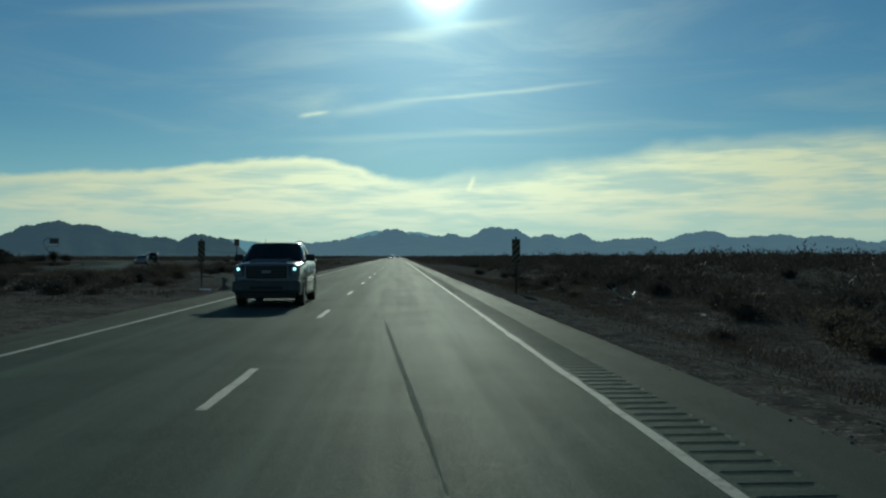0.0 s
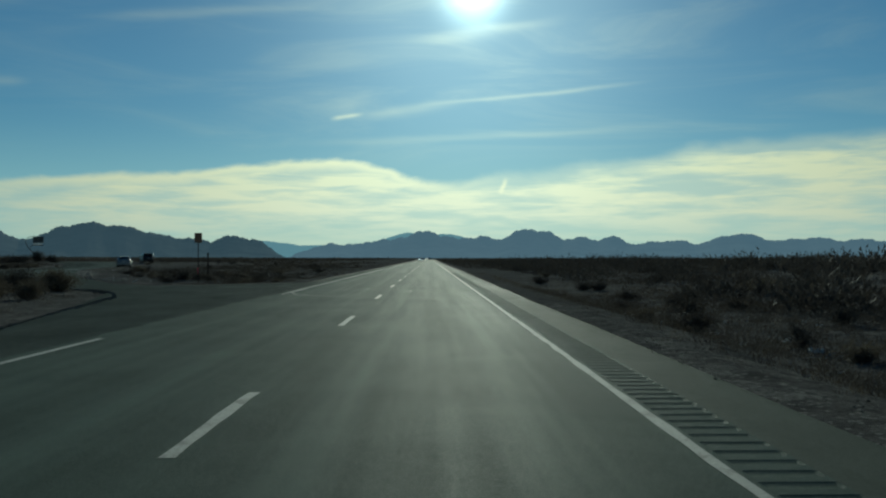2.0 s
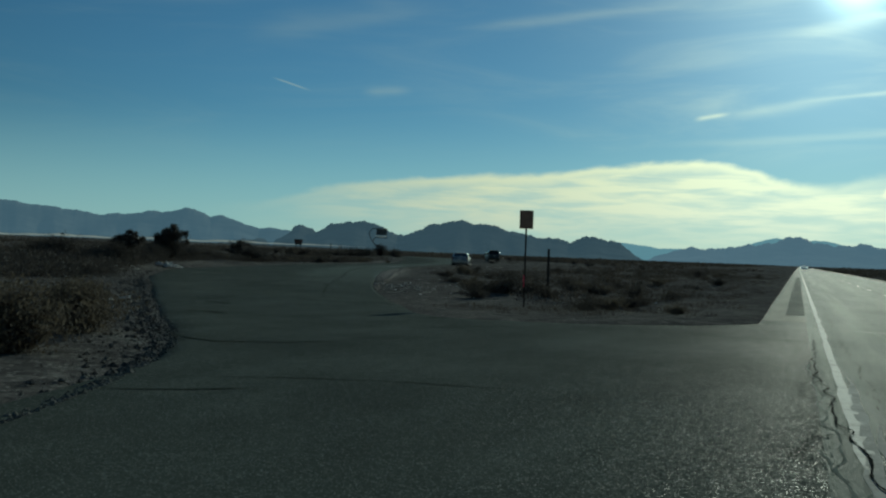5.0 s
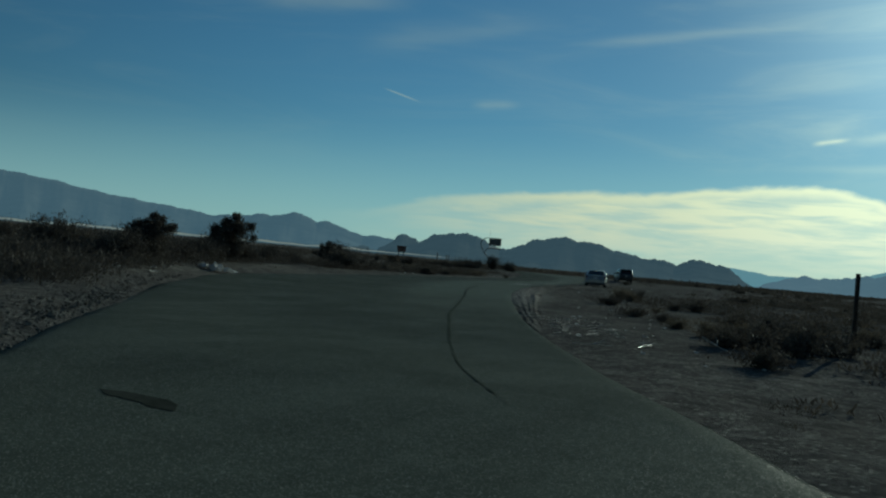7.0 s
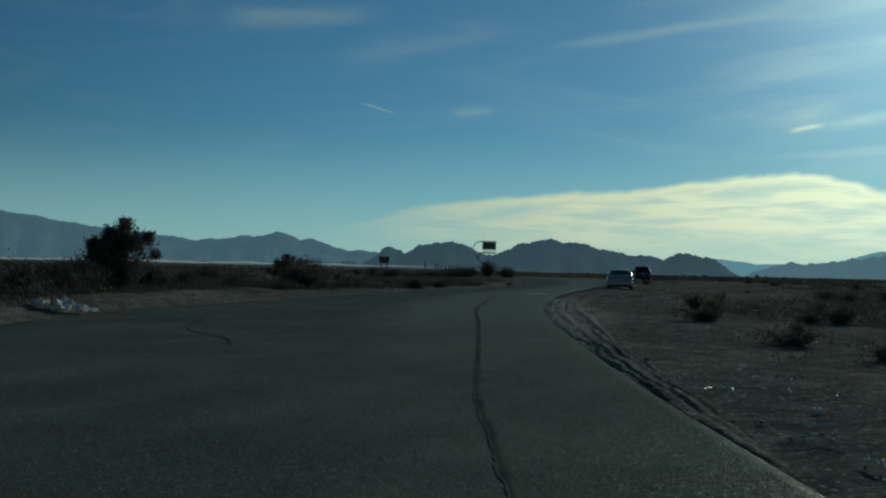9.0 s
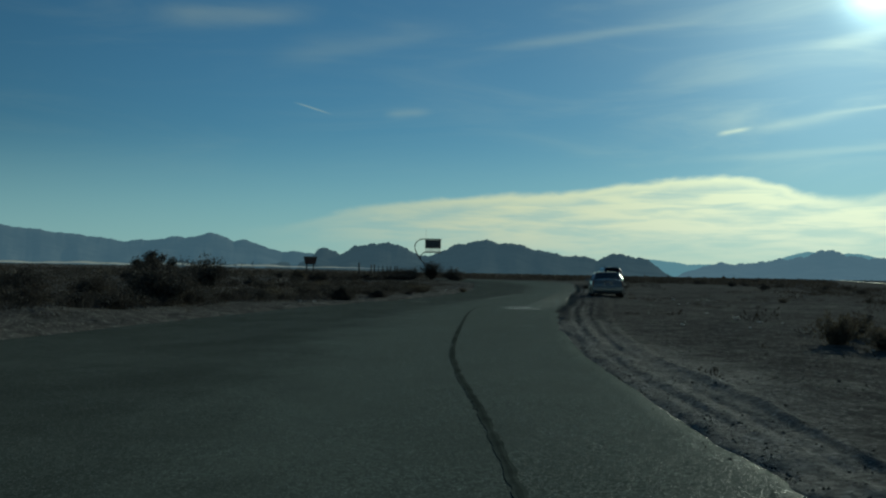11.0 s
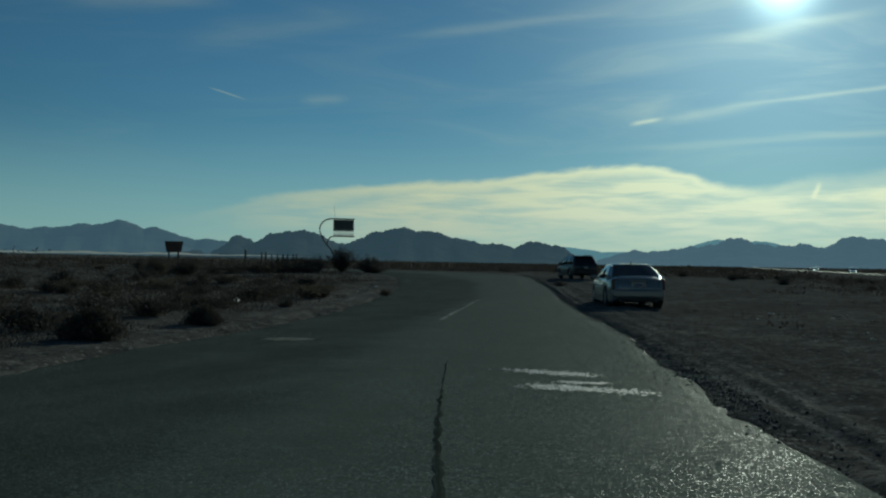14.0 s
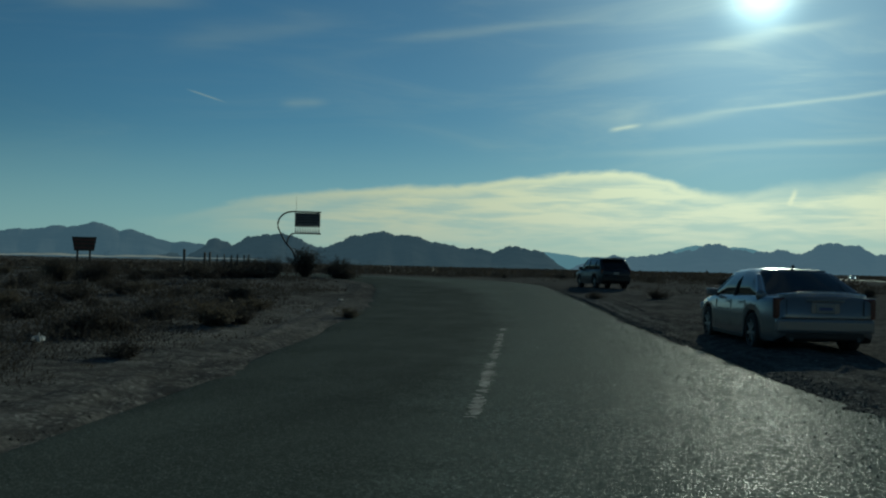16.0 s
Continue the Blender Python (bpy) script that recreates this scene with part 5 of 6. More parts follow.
def object_marker(m, slope, label):
    """A narrow upright plate with slanting stripes on a steel post."""
    sign = thing("object_marker", m, label, "road sign", "object markers")
    part("post", u_post(2.15), M["post"], sign)
    plate = part("plate", box(0.305, 0.006, 0.92, (0, -0.012, 1.60), 0.002), M["marker_pale"], sign, "narrow plate with slanting dark stripes")
    # stripes cut to the plate's edges
    for k in range(-1, 5):
        z0 = 1.17 + k * 0.24
        bm = bmesh.new()
        lo, hi = 1.145, 2.055
        pts = [(-0.15, z0), (0.15, z0 + slope * 0.30), (0.15, z0 + slope * 0.30 + 0.12), (-0.15, z0 + 0.12)]
        pts = [(x, min(hi, max(lo, z))) for x, z in pts]
        if max(z for _, z in pts) - min(z for _, z in pts) < 0.03:
            bm.free()
            continue
        front = [bm.verts.new((x, -0.019, z)) for x, z in pts]
        try:
            bm.faces.new(front)
        except ValueError:
            bm.free()
            continue
        bmesh.ops.remove_doubles(bm, verts=bm.verts[:], dist=1e-4)
        part("stripe", bm, M["marker_dark"], plate)
    for z in (1.25, 1.95):
        part("bolt", tube([(0, -0.03, z), (0, -0.012, z)], 0.009, 6), M["post"], plate)
    return sign


object_marker(facing(6.07, 33.6, 0, -0.12), 1.0, "object marker with slanting dark and pale stripes on the roadside")
object_marker(facing(-6.83, 41.0, 0, ground_z(-6.83, 41.0)), -1.0, "object marker on a steel post beside the brush")


def road_sign(m):
    sign = thing("road_sign", m, "brown-backed rectangular road sign on a thin steel post", "road sign")
    part("post", u_post(2.88), M["post"], sign)
    panel = part("panel", box(0.46, 0.006, 0.62, (0, -0.022, 2.60), 0.002), M["sign_back"], sign, "rectangular panel, dull brown")
    for z in (2.42, 2.78):
        part("bolt", tube([(0, -0.034, z), (0, -0.02, z)], 0.01, 6), M["post"], panel)
        part("stiffener", box(0.40, 0.012, 0.03, (0, -0.031, z)), M["sign_back"], panel)
    bm = bmesh.new()
    rng = random.Random(4)
    for k in range(4):
        pts = [(rng.uniform(-0.02, 0.02) - 0.03, -0.03 - 0.01 * k, 0.72 - 0.10 * j + rng.uniform(-0.02, 0.02)) for j in range(5)]
        tube(pts, [0.014, 0.02, 0.018, 0.015, 0.006], 4, bm)
    part("ribbon", bm, M["ribbon"], sign, "bright pink survey ribbon tied low on the post")
    return sign


road_sign(facing(-12.8, 85.2, 14, 0.0))


def delineator(m):
    post = thing("marker_post", m, "dark steel marker post standing in the dirt", "post")
    bm = u_post(1.95)
    bmesh.ops.scale(bm, vec=(1.7, 1.7, 1), verts=bm.verts[:])
    part("post", bm, M["post"], post)
    part("cap", box(0.11, 0.06, 0.05, (0, 0.01, 1.80), 0.01), M["marker_dark"], post)
    return post


delineator(facing(-14.5, 95.0, 20))


def arch_sign(m):
    """The bent-pipe sign frame: a pipe that rises from the ground, swings over in a half circle and carries a board."""
    sign = thing("arch_sign", m, "curved pipe sign frame with a dark board and white bars", "sign")
    pts = [(0.75, 0, -0.1), (0.70, 0, 0.8), (0.60, 0, 1.7)]
    pts += [(0.35, 0, 2.25), (-0.10, 0, 2.75)]
    cx, cz, r = 0.38, 3.98, 0.90
    for a in np.linspace(205, 90, 12):
        pts.append((cx + r * 1.12 * math.cos(radians(a)), 0, cz + r * 1.02 * math.sin(radians(a))))
    pts += [(1.1, 0, 4.90), (2.38, 0, 4.89)]
    part("pipe", tube(spline(pts, 60).tolist(), 0.055, 10), M["post"], sign, "dark pipe bent over in a half circle", True)
    part("lower_pipe", tube(spline([(0.02, 0, 2.62), (0.12, 0, 3.05), (0.36, 0, 3.32), (0.8, 0, 3.38), (2.38, 0, 3.37)], 30).tolist(), 0.05, 10), M["post"], sign, smooth=True)
    board = part("board", box(1.78, 0.04, 0.92, (1.43, 0, 4.36), 0.01), M["sign_dark"], sign, "grey board with faint lines of writing")
    for z, w in ((4.66, 1.5), (4.50, 1.4), (4.34, 1.55), (4.16, 1.3)):
        part("text_bar", box(w, 0.006, 0.05, (1.43, -0.024, z)), M["marker_dark"], board)
    rail = part("lower_rail", box(1.78, 0.04, 0.06, (1.43, 0, 3.86), 0.01), M["post"], sign)
    for k in range(10):
        bm = bmesh.new()
        bmesh.ops.create_cone(bm, cap_ends=True, segments=4, radius1=0.065, radius2=0.02, depth=0.40, matrix=Matrix.Translation((0.62 + k * 0.18, 0, 3.62)))
        part("letter_bar", bm, M["scrap"], rail, "white upright bar")
    part("whip_aerial", tube([(0.62, 0, 4.9), (0.64, 0, 5.4), (0.60, 0, 6.1)], [0.014, 0.01, 0.005], 5), M["post"], sign)
    return sign


arch_sign(facing(-70.25, 195.75, 24, ground_z(-70.25, 195.75) - 0.3))


def billboard(m):
    board = thing("billboard", m, "small weathered wooden billboard with faded red stripes on two legs", "billboard")
    for x in (-0.35, 0.32):
        part("leg", box(0.11, 0.11, 2.6, (x, 0.08, 0.8), 0.012), M["wood"], board)
    bm = bmesh.new()
    outline = [(-0.53, 1.42), (0.53, 1.42), (0.67, 2.22), (-0.67, 2.22)]
    f = [bm.verts.new((x, 0, z)) for x, z in outline]
    b = [bm.verts.new((x, 0.04, z)) for x, z in outline]
    bm.faces.new(f), bm.faces.new(b[::-1])
    for k in range(4):
        bm.faces.new((f[k], b[k], b[(k + 1) % 4], f[(k + 1) % 4]))
    panel = part("panel", bm, M["wood"], board, "tapering weathered board")
    for z, w in ((2.05, 1.20), (1.83, 1.12), (1.6, 1.04)):
        part("stripe", box(w, 0.008, 0.085, (0, -0.006, z)), M["sign_red"], panel)
    part("cross_rail", box(1.26, 0.05, 0.08, (0, 0.065, 2.0), 0.01), M["wood"], board)
    return board


billboard(facing(-76.05, 181.3, 38, ground_z(-76, 181.3) + 0.26))


def fence_post(m, h, wide):
    post = thing("fence_post", m, "weathered wooden fence post in the brush", "fence post", "fence posts")
    part("post", box(wide, wide, h + 0.3, (0, 0, h / 2 - 0.15), 0.015), M["wood"], post)
    part("top", box(wide * 0.8, wide * 0.8, 0.04, (0, 0, h + 0.01), 0.01), M["wood"], post)
    return post


for i, x in enumerate((0, 1.36, 1.70, 2.18, 2.65, 3.14, 3.53, 3.98, 4.30)):
    fx, fy = -75.86 + x * 0.87, 191.64 + x * 0.49
    fence_post(facing(fx, fy, 10 * i), (1.78, 1.58, 1.62, 1.45, 1.5, 1.48, 1.52, 1.5, 1.52)[i], 0.13 if i < 3 else 0.075)


# ---- desert plants ----
def bush_meshes(name, seed, h, w, stems, per_stem, leaf, leaf_material, upright=0.6, bare=0.05, wild=1.0, stem_r=0.012, club=0):
    """Stems that fan out from one root and fork, with sprays of small leaves along their outer halves."""
    rng = np.random.RandomState(seed)
    sv, sf, lv, lf = [], [], [], []

    def twig(points, r0, r1):
        base = len(sv)
        for i, p in enumerate(points):
            r = r0 + (r1 - r0) * i / (len(points) - 1)
            for k in range(3):
                a = 2.094 * k
                sv.append((p[0] + r * math.cos(a), p[1] + r * math.sin(a), p[2]))
        for i in range(len(points) - 1):
            for k in range(3):
                sf.append((base + i * 3 + k, base + i * 3 + (k + 1) % 3, base + i * 3 + 3 + (k + 1) % 3, base + i * 3 + 3 + k))

    def spray(points, count, size):
        for _ in range(count):
            u = rng.uniform(bare, 1.0) * (len(points) - 1)
            i = min(int(u), len(points) - 2)
            p = points[i] + (points[i + 1] - points[i]) * (u - i) + rng.normal(0, w * 0.035, 3)
            a, b = rng.normal(0, 1, 3), rng.normal(0, 1, 3)
            a[2] = abs(a[2]) + 0.4
            a = a / np.linalg.norm(a) * size * rng.uniform(0.6, 1.5)
            b = b / np.linalg.norm(b) * size * 0.26
            base = len(lv)
            lv.extend([p - b, p + a, p + a * 0.35 + b * 1.3])
            lf.append((base, base + 1, base + 2))

    for s in range(stems):
        az, out = rng.uniform(0, 6.283), rng.uniform(0.1, 1.0)
        tall = h * (1 - (1 - upright) * out ** 1.5) * rng.uniform(0.6, 1.05)
        reach = w / 2 * out * rng.uniform(0.75, 1.1)
        bend = rng.normal(0, 0.12 * wild, 2) * w
        pts = [np.array((math.cos(az) * reach * u ** 0.8 + bend[0] * u * u, math.sin(az) * reach * u ** 0.8 + bend[1] * u * u, tall * u - 0.03)) for u in np.linspace(0, 1, 5)]
        twig(pts, stem_r, stem_r * 0.3)
        spray(pts, per_stem // 2, leaf)
        if club:                                          # a dense upright tuft round the stem's end
            top = pts[3:] + [pts[4] + np.array((0, 0, 0.05 * h))]
            for q in (top, [p + rng.normal(0, 0.035 * w, 3) for p in top]):
                for i in range(3):
                    spray([q[0], q[1], q[2], q[1] * 0.4 + q[2] * 0.6], club, leaf)
        for _ in range(2):
            i = rng.randint(1, 4)
            d = rng.normal(0, 0.22 * wild, 3) * (w, w, h * 0.5)
            d[2] = abs(d[2]) + 0.10 * h
            side = [pts[i] + d * u for u in (0.0, 0.5, 1.0)]
            twig(side, stem_r * 0.6, stem_r * 0.2)
            spray(side, per_stem // 4, leaf)
    return mesh_of(name + "_stems", sv, sf, M["twig"]), mesh_of(name + "_leaves", lv, lf, leaf_material)


KINDS = {
    "creosote_tall": (1, 1.0, 1.15, 60, 130, 0.048, M["leaf"], 0.75, 0.12),
    "creosote_wide": (2, 1.0, 1.9, 70, 130, 0.060, M["leaf"], 0.55, 0.08),
    "creosote_open": (3, 1.0, 1.4, 40, 90, 0.055, M["leaf"], 0.65),
    "creosote_club": (8, 1.0, 1.15, 38, 130, 0.046, M["leaf"], 0.80, 0.30, 0.6, 0.012, 46),
    "brush_low": (4, 1.0, 2.4, 70, 110, 0.070, M["scrub"], 0.55),
    "brush_dry": (5, 1.0, 2.0, 80, 110, 0.065, M["dry_leaf"], 0.5),
    "tumbleweed": (6, 1.0, 2.05, 190, 110, 0.075, M["scrub"], 0.30, 0.05, 0.35),
}
ORIGINALS = {}


def bush(kind, x, y, h, label, turn=0.0, wide=1.0, name="bush", category="bush", group=""):
    """A bush of one of the kinds, h metres tall, standing on the ground at x, y."""
    z = ground_z(x, y)
    at = pose(x, y, z - 0.05, 0, 0, turn) @ Matrix.Diagonal((h * wide, h * wide, h, 1))
    if kind not in ORIGINALS:
        ORIGINALS[kind] = bush_meshes(kind, *KINDS[kind])
    if kind + "_small" not in ORIGINALS:
        seed, hh, w, stems, per_stem, leaf, stuff, *rest = KINDS[kind]
        ORIGINALS[kind + "_small"] = bush_meshes(kind + "_small", seed + 50, hh, w, stems // 2, per_stem // 2, leaf * 1.7, stuff, *rest)
    kind = kind if h > 1.05 or kind == "tumbleweed" or (48 < y < 78 and -22 < x < -8) else kind + "_small"
    ob = new(name)
    ob.empty_display_size = 0.2
    ob.matrix_world = at
    piece("woody_base", ORIGINALS[kind][0], ob)
    piece("foliage", ORIGINALS[kind][1], ob)
    return tagged(ob, label, category, group)


def build_bushes():
    rng = random.Random(11)
    # the large single ones
    bush("creosote_club", -43.9, 107.4, 2.25, "tall dark creosote bush with upright tufted branches beside the side road", 30, 1.0, "creosote_bush")
    bush("creosote_wide", -45.4, 108.0, 1.5, "broad dark creosote bush on the road's dirt edge", 130, 1.0, "creosote_bush")
    bush("creosote_club", -37.9, 95.7, 1.7, "dark creosote bush with upright tufted branches on the road's dirt edge", 70, 1.0, "creosote_bush")
    bush("creosote_wide", -41.0, 94.0, 1.45, "broad dark creosote bush on the road's dirt edge", 10, 1.1, "creosote_bush")
    bush("creosote_open", -41.6, 97.8, 1.3, "open dark creosote bush on the road's dirt edge", 220, 1.1, "creosote_bush")
    for x, y, h in ((-37.0, 93.4, 1.3), (-39.6, 97.0, 1.15), (-41.0, 99.6, 1.1), (-41.9, 101.8, 1.05), (-42.6, 103.6, 1.1), (-43.6, 105.2, 1.2), (-45.6, 110.6, 1.0), (-46.4, 113.4, 0.8)):
        bush("creosote_wide", x, y, h, "dense dark creosote brush along the road's dirt edge", 37 * y, 0.95, "creosote_bush", group="hedge of creosote")
    for x, y, h, k in ((-17.6, 99.0, 0.5, "brush_dry"), (-19.4, 98.2, 0.4, "brush_dry"), (-15.8, 97.4, 0.55, "brush_dry"), (-14.2, 98.6, 0.5, "brush_low"), (-12.6, 95.6, 0.6, "brush_low"), (-20.6, 101.5, 0.4, "brush_low"), (-22.4, 104.6, 0.5, "brush_low"), (-18.8, 104.2, 0.6, "brush_low"), (-25.6, 112.0, 0.6, "brush_low"),
                       (-16.2, 92.6, 0.7, "brush_low"), (-15.3, 91.4, 0.8, "creosote_wide"), (-15.0, 93.6, 0.75, "brush_low"), (-16.4, 95.6, 0.8, "creosote_wide"), (-10.4, 84.2, 0.5, "brush_low"), (-10.0, 85.8, 0.55, "brush_dry"), (-9.6, 87.2, 0.5, "brush_low")):
        bush(k, x, y, h, "brown dry brush on the churned dirt between the roads", 53 * y, 1.2, group="bushes between the roads")
    bush("creosote_wide", -47.3, 122.8, 1.55, "broad dark creosote bush on the road's dirt edge", 70, 0.95, "creosote_bush")
    bush("creosote_club", -51.6, 127.6, 1.75, "dark creosote bush with upright tufted branches off the side road", 160, 1.1, "creosote_bush")
    bush("creosote_wide", -66.0, 150.5, 2.3, "broad dark creosote bush off the side road", 200, 1.0, "creosote_bush")
    bush("creosote_open", -70.5, 156.0, 1.8, "open creosote bush off the side road", 20, 1.0, "creosote_bush")
    bush("tumbleweed", -47.3, 134.9, 0.68, "rounded dark tumbleweed at the edge of the side road", 0, 1.0, "tumbleweed")
    bush("tumbleweed", -47.6, 139.0, 0.5, "flattened tumbleweed at the edge of the side road", 90, 1.1, "tumbleweed")
    bush("brush_dry", -26.6, 118.8, 0.62, "round pale-topped bush in the gravel", 40, 0.8, "tumbleweed")
    bush("brush_dry", -27.4, 119.8, 0.8, "round pale-topped bush in the gravel", 140, 0.75, "tumbleweed")
    bush("creosote_open", -27.0, 122.0, 0.75, "scraggly bush in the gravel", 10, 1.0, "creosote_bush")
    for x, y, h, k in ((-72.3, 194.5, 1.4, "creosote_wide"), (-70.6, 194.6, 1.7, "creosote_open"), (-69.2, 196.6, 2.2, "creosote_tall"), (-67.2, 198.2, 1.6, "creosote_wide"), (-73.4, 193.6, 1.6, "creosote_open"), (-71.0, 193.2, 1.3, "brush_low"), (-66.0, 196.5, 1.0, "brush_low")):
        bush(k, x, y, h, "dark brush growing round the foot of the pipe sign", rng.uniform(0, 360), 1.0, "creosote_bush", group="brush round the sign")
    for x, y, h in ((-75.0, 188.6, 0.9), (-73.6, 189.4, 0.95), (-72.6, 190.4, 0.9), (-71.4, 190.8, 1.0), (-70.2, 191.6, 0.9), (-76.6, 187.6, 0.8), (-74.2, 186.4, 0.7), (-78.4, 186.0, 0.85), (-72.0, 188.2, 0.7)):
        bush("brush_low", x, y, h, "low brush in front of the old fence posts", 71 * y, 1.1, group="brush round the sign")
    for x, y, h, k in ((-12.9, 63.2, 0.95, "brush_dry"), (-14.2, 65.8, 0.85, "brush_dry"), (-14.4, 62.8, 1.1, "creosote_wide"), (-16.8, 66.0, 0.9, "brush_low"), (-20.2, 72.3, 0.7, "brush_low"), (-11.6, 57.4, 0.7, "brush_dry")):
        bush(k, x, y, h, "brownish dry brush on the island of dirt", rng.uniform(0, 360), 1.0, "dry_bush", group="brush on the dirt island")
    for x, y, h, k in ((-7.3, 81.4, 0.38, "brush_dry"), (-11.0, 87.5, 0.45, "brush_low"), (-13.2, 90.0, 0.5, "brush_low"), (-9.4, 88.5, 0.4, "brush_low"), (-43.8, 178.2, 0.55, "brush_low"), (-46.3, 176.0, 0.4, "brush_low"),
                       (-17.0, 92.5, 0.6, "brush_low"), (-15.6, 88.4, 0.55, "brush_low")):
        bush(k, x, y, h, "low dark bush on the dirt between the roads", rng.uniform(0, 360), 1.0, group="bushes between the roads")
    for x, y, h, k in ((-52.4, 150.7, 0.45, "brush_low"), (-52.1, 155.1, 0.5, "brush_low"), (-50.9, 158.9, 0.4, "brush_dry"), (-51.0, 145.6, 0.45, "brush_low"), (-54.4, 155.3, 0.5, "brush_low"),
                       (-54.0, 158.0, 0.45, "brush_low"), (-49.6, 147.0, 0.35, "brush_low"), (-53.5, 139, 0.6, "brush_dry"), (-57, 148, 0.7, "brush_low"), (-51.5, 128, 0.9, "brush_low"), (-53, 121, 1.0, "creosote_open")):
        bush(k, x, y, h, "low bush along the dirt edge of the side road", rng.uniform(0, 360), 1.0, group="bushes along the side road")
    for x, y, h, k in ((7.9, 52.3, 0.5, "brush_dry"), (9.9, 54.2, 0.5, "brush_low"), (10.2, 46.9, 0.75, "creosote_open"), (8.3, 48.9, 0.7, "brush_low"), (11.2, 70.6, 0.6, "brush_low"), (13.4, 33.0, 0.8, "creosote_wide"), (12.4, 28.0, 0.9, "brush_low"),
                       (11.4, 60.5, 0.7, "brush_low"), (10.2, 44.0, 0.5, "brush_dry"), (14.5, 45.0, 0.9, "creosote_wide"), (17.5, 55.0, 1.0, "creosote_wide"), (15.5, 38.0, 0.7, "brush_dry"), (12.8, 22.5, 0.9, "brush_dry"), (16.5, 26.5, 0.9, "creosote_wide"),
                       (9.2, 62.0, 0.5, "brush_low"), (12.5, 85.0, 0.8, "brush_low"), (10.5, 100.0, 0.8, "brush_low"), (9.3, 21.0, 0.55, "brush_low"), (11.2, 17.5, 0.7, "brush_dry"), (14.5, 19.0, 0.9, "creosote_wide")):
        bush(k, x, y, h, "dark low bush beside the highway", rng.uniform(0, 360), 1.0, group="bushes beside the highway")
    for _ in range(34):                                   # mounds of brush off the highway
        y = rng.uniform(18, 130)
        bush(rng.choice(("creosote_wide", "brush_low", "brush_dry", "brush_low")), 11.5 + abs(rng.gauss(0, 14)), y, rng.uniform(0.6, 1.04), "dark low bush beside the highway", rng.uniform(0, 360), 1.0, group="bushes beside the highway")
    for _ in range(30):                                   # brush at the tip of the dirt island
        y = rng.uniform(34, 60)
        edge = float(np.interp(y, EDGE_L[:, 1], EDGE_L[:, 0]))
        bush(rng.choice(("brush_low", "brush_dry", "creosote_wide")), edge - 2.0 - 7 * rng.random(), y, rng.uniform(0.35, 0.75), "brown and olive brush on the island of dirt", rng.uniform(0, 360), 1.15, "dry_bush", group="brush on the dirt island")
    for _ in range(34):                                   # the band of brush on the dirt island south of the junction
        u, v = rng.random(), rng.random()
        y = 30 + 34 * u
        x = -8.8 - 5.0 * max(0, (y - 50) / 14) - (2 + 17 * v ** 1.3)
        bush(rng.choice(("brush_low", "brush_dry", "creosote_wide", "brush_low")), x, y, rng.uniform(0.45, 0.95), "brown and olive brush on the island of dirt", rng.uniform(0, 360), 1.0, "dry_bush", group="brush on the dirt island")
    for _ in range(70):                                   # brush along the left of the side road
        y = rng.uniform(84, 200)
        edge = float(np.interp(y, EDGE_L[:, 1], EDGE_L[:, 0]))
        x = edge - 4.5 - abs(rng.gauss(0, 14))
        tall = rng.uniform(0.3, 0.7) if rng.random() < 0.8 else rng.uniform(0.8, 1.4)
        bush(rng.choice(("brush_low", "creosote_wide", "creosote_open", "brush_dry", "brush_low")), x, y, tall, "desert brush beside the side road", rng.uniform(0, 360), 1.0, group="bushes along the side road")
    for _ in range(64):                                   # the continuous low brush close to the left edge of the side road
        y = rng.uniform(101, 172)
        edge = float(np.interp(y, EDGE_L[:, 1], EDGE_L[:, 0]))
        bush(rng.choice(("brush_low", "creosote_wide", "brush_low", "brush_dry")), edge - 2.6 - rng.random() ** 1.4 * 13, y, rng.uniform(0.35, 0.72), "low dark brush along the dirt edge of the side road", rng.uniform(0, 360), 1.25, group="bushes along the side road")
    for _ in range(46):                                   # the darker belt of brush further on between the roads
        y = rng.uniform(185, 262)
        right = float(np.interp(y, EDGE_R[:, 1], EDGE_R[:, 0]))
        bush(rng.choice(("brush_low", "creosote_wide", "creosote_wide")), right + 9 + (-14 - right - 9) * rng.random(), y, rng.uniform(0.4, 0.62), "dark low brush on the plain between the roads", rng.uniform(0, 360), 1.1, group="bushes between the roads")
    for _ in range(40):                                   # between the two roads
        y = rng.uniform(92, 156)
        right = float(np.interp(y, EDGE_R[:, 1], EDGE_R[:, 0]))
        x = right + (-7.5 - right) * rng.uniform(0.28, 1.0)
        bush(rng.choice(("brush_low", "brush_low", "brush_dry", "creosote_open")), x, y, rng.uniform(0.3, 0.7), "low dark bush on the dirt between the roads", rng.uniform(0, 360), 1.0, group="bushes between the roads")


build_bushes()


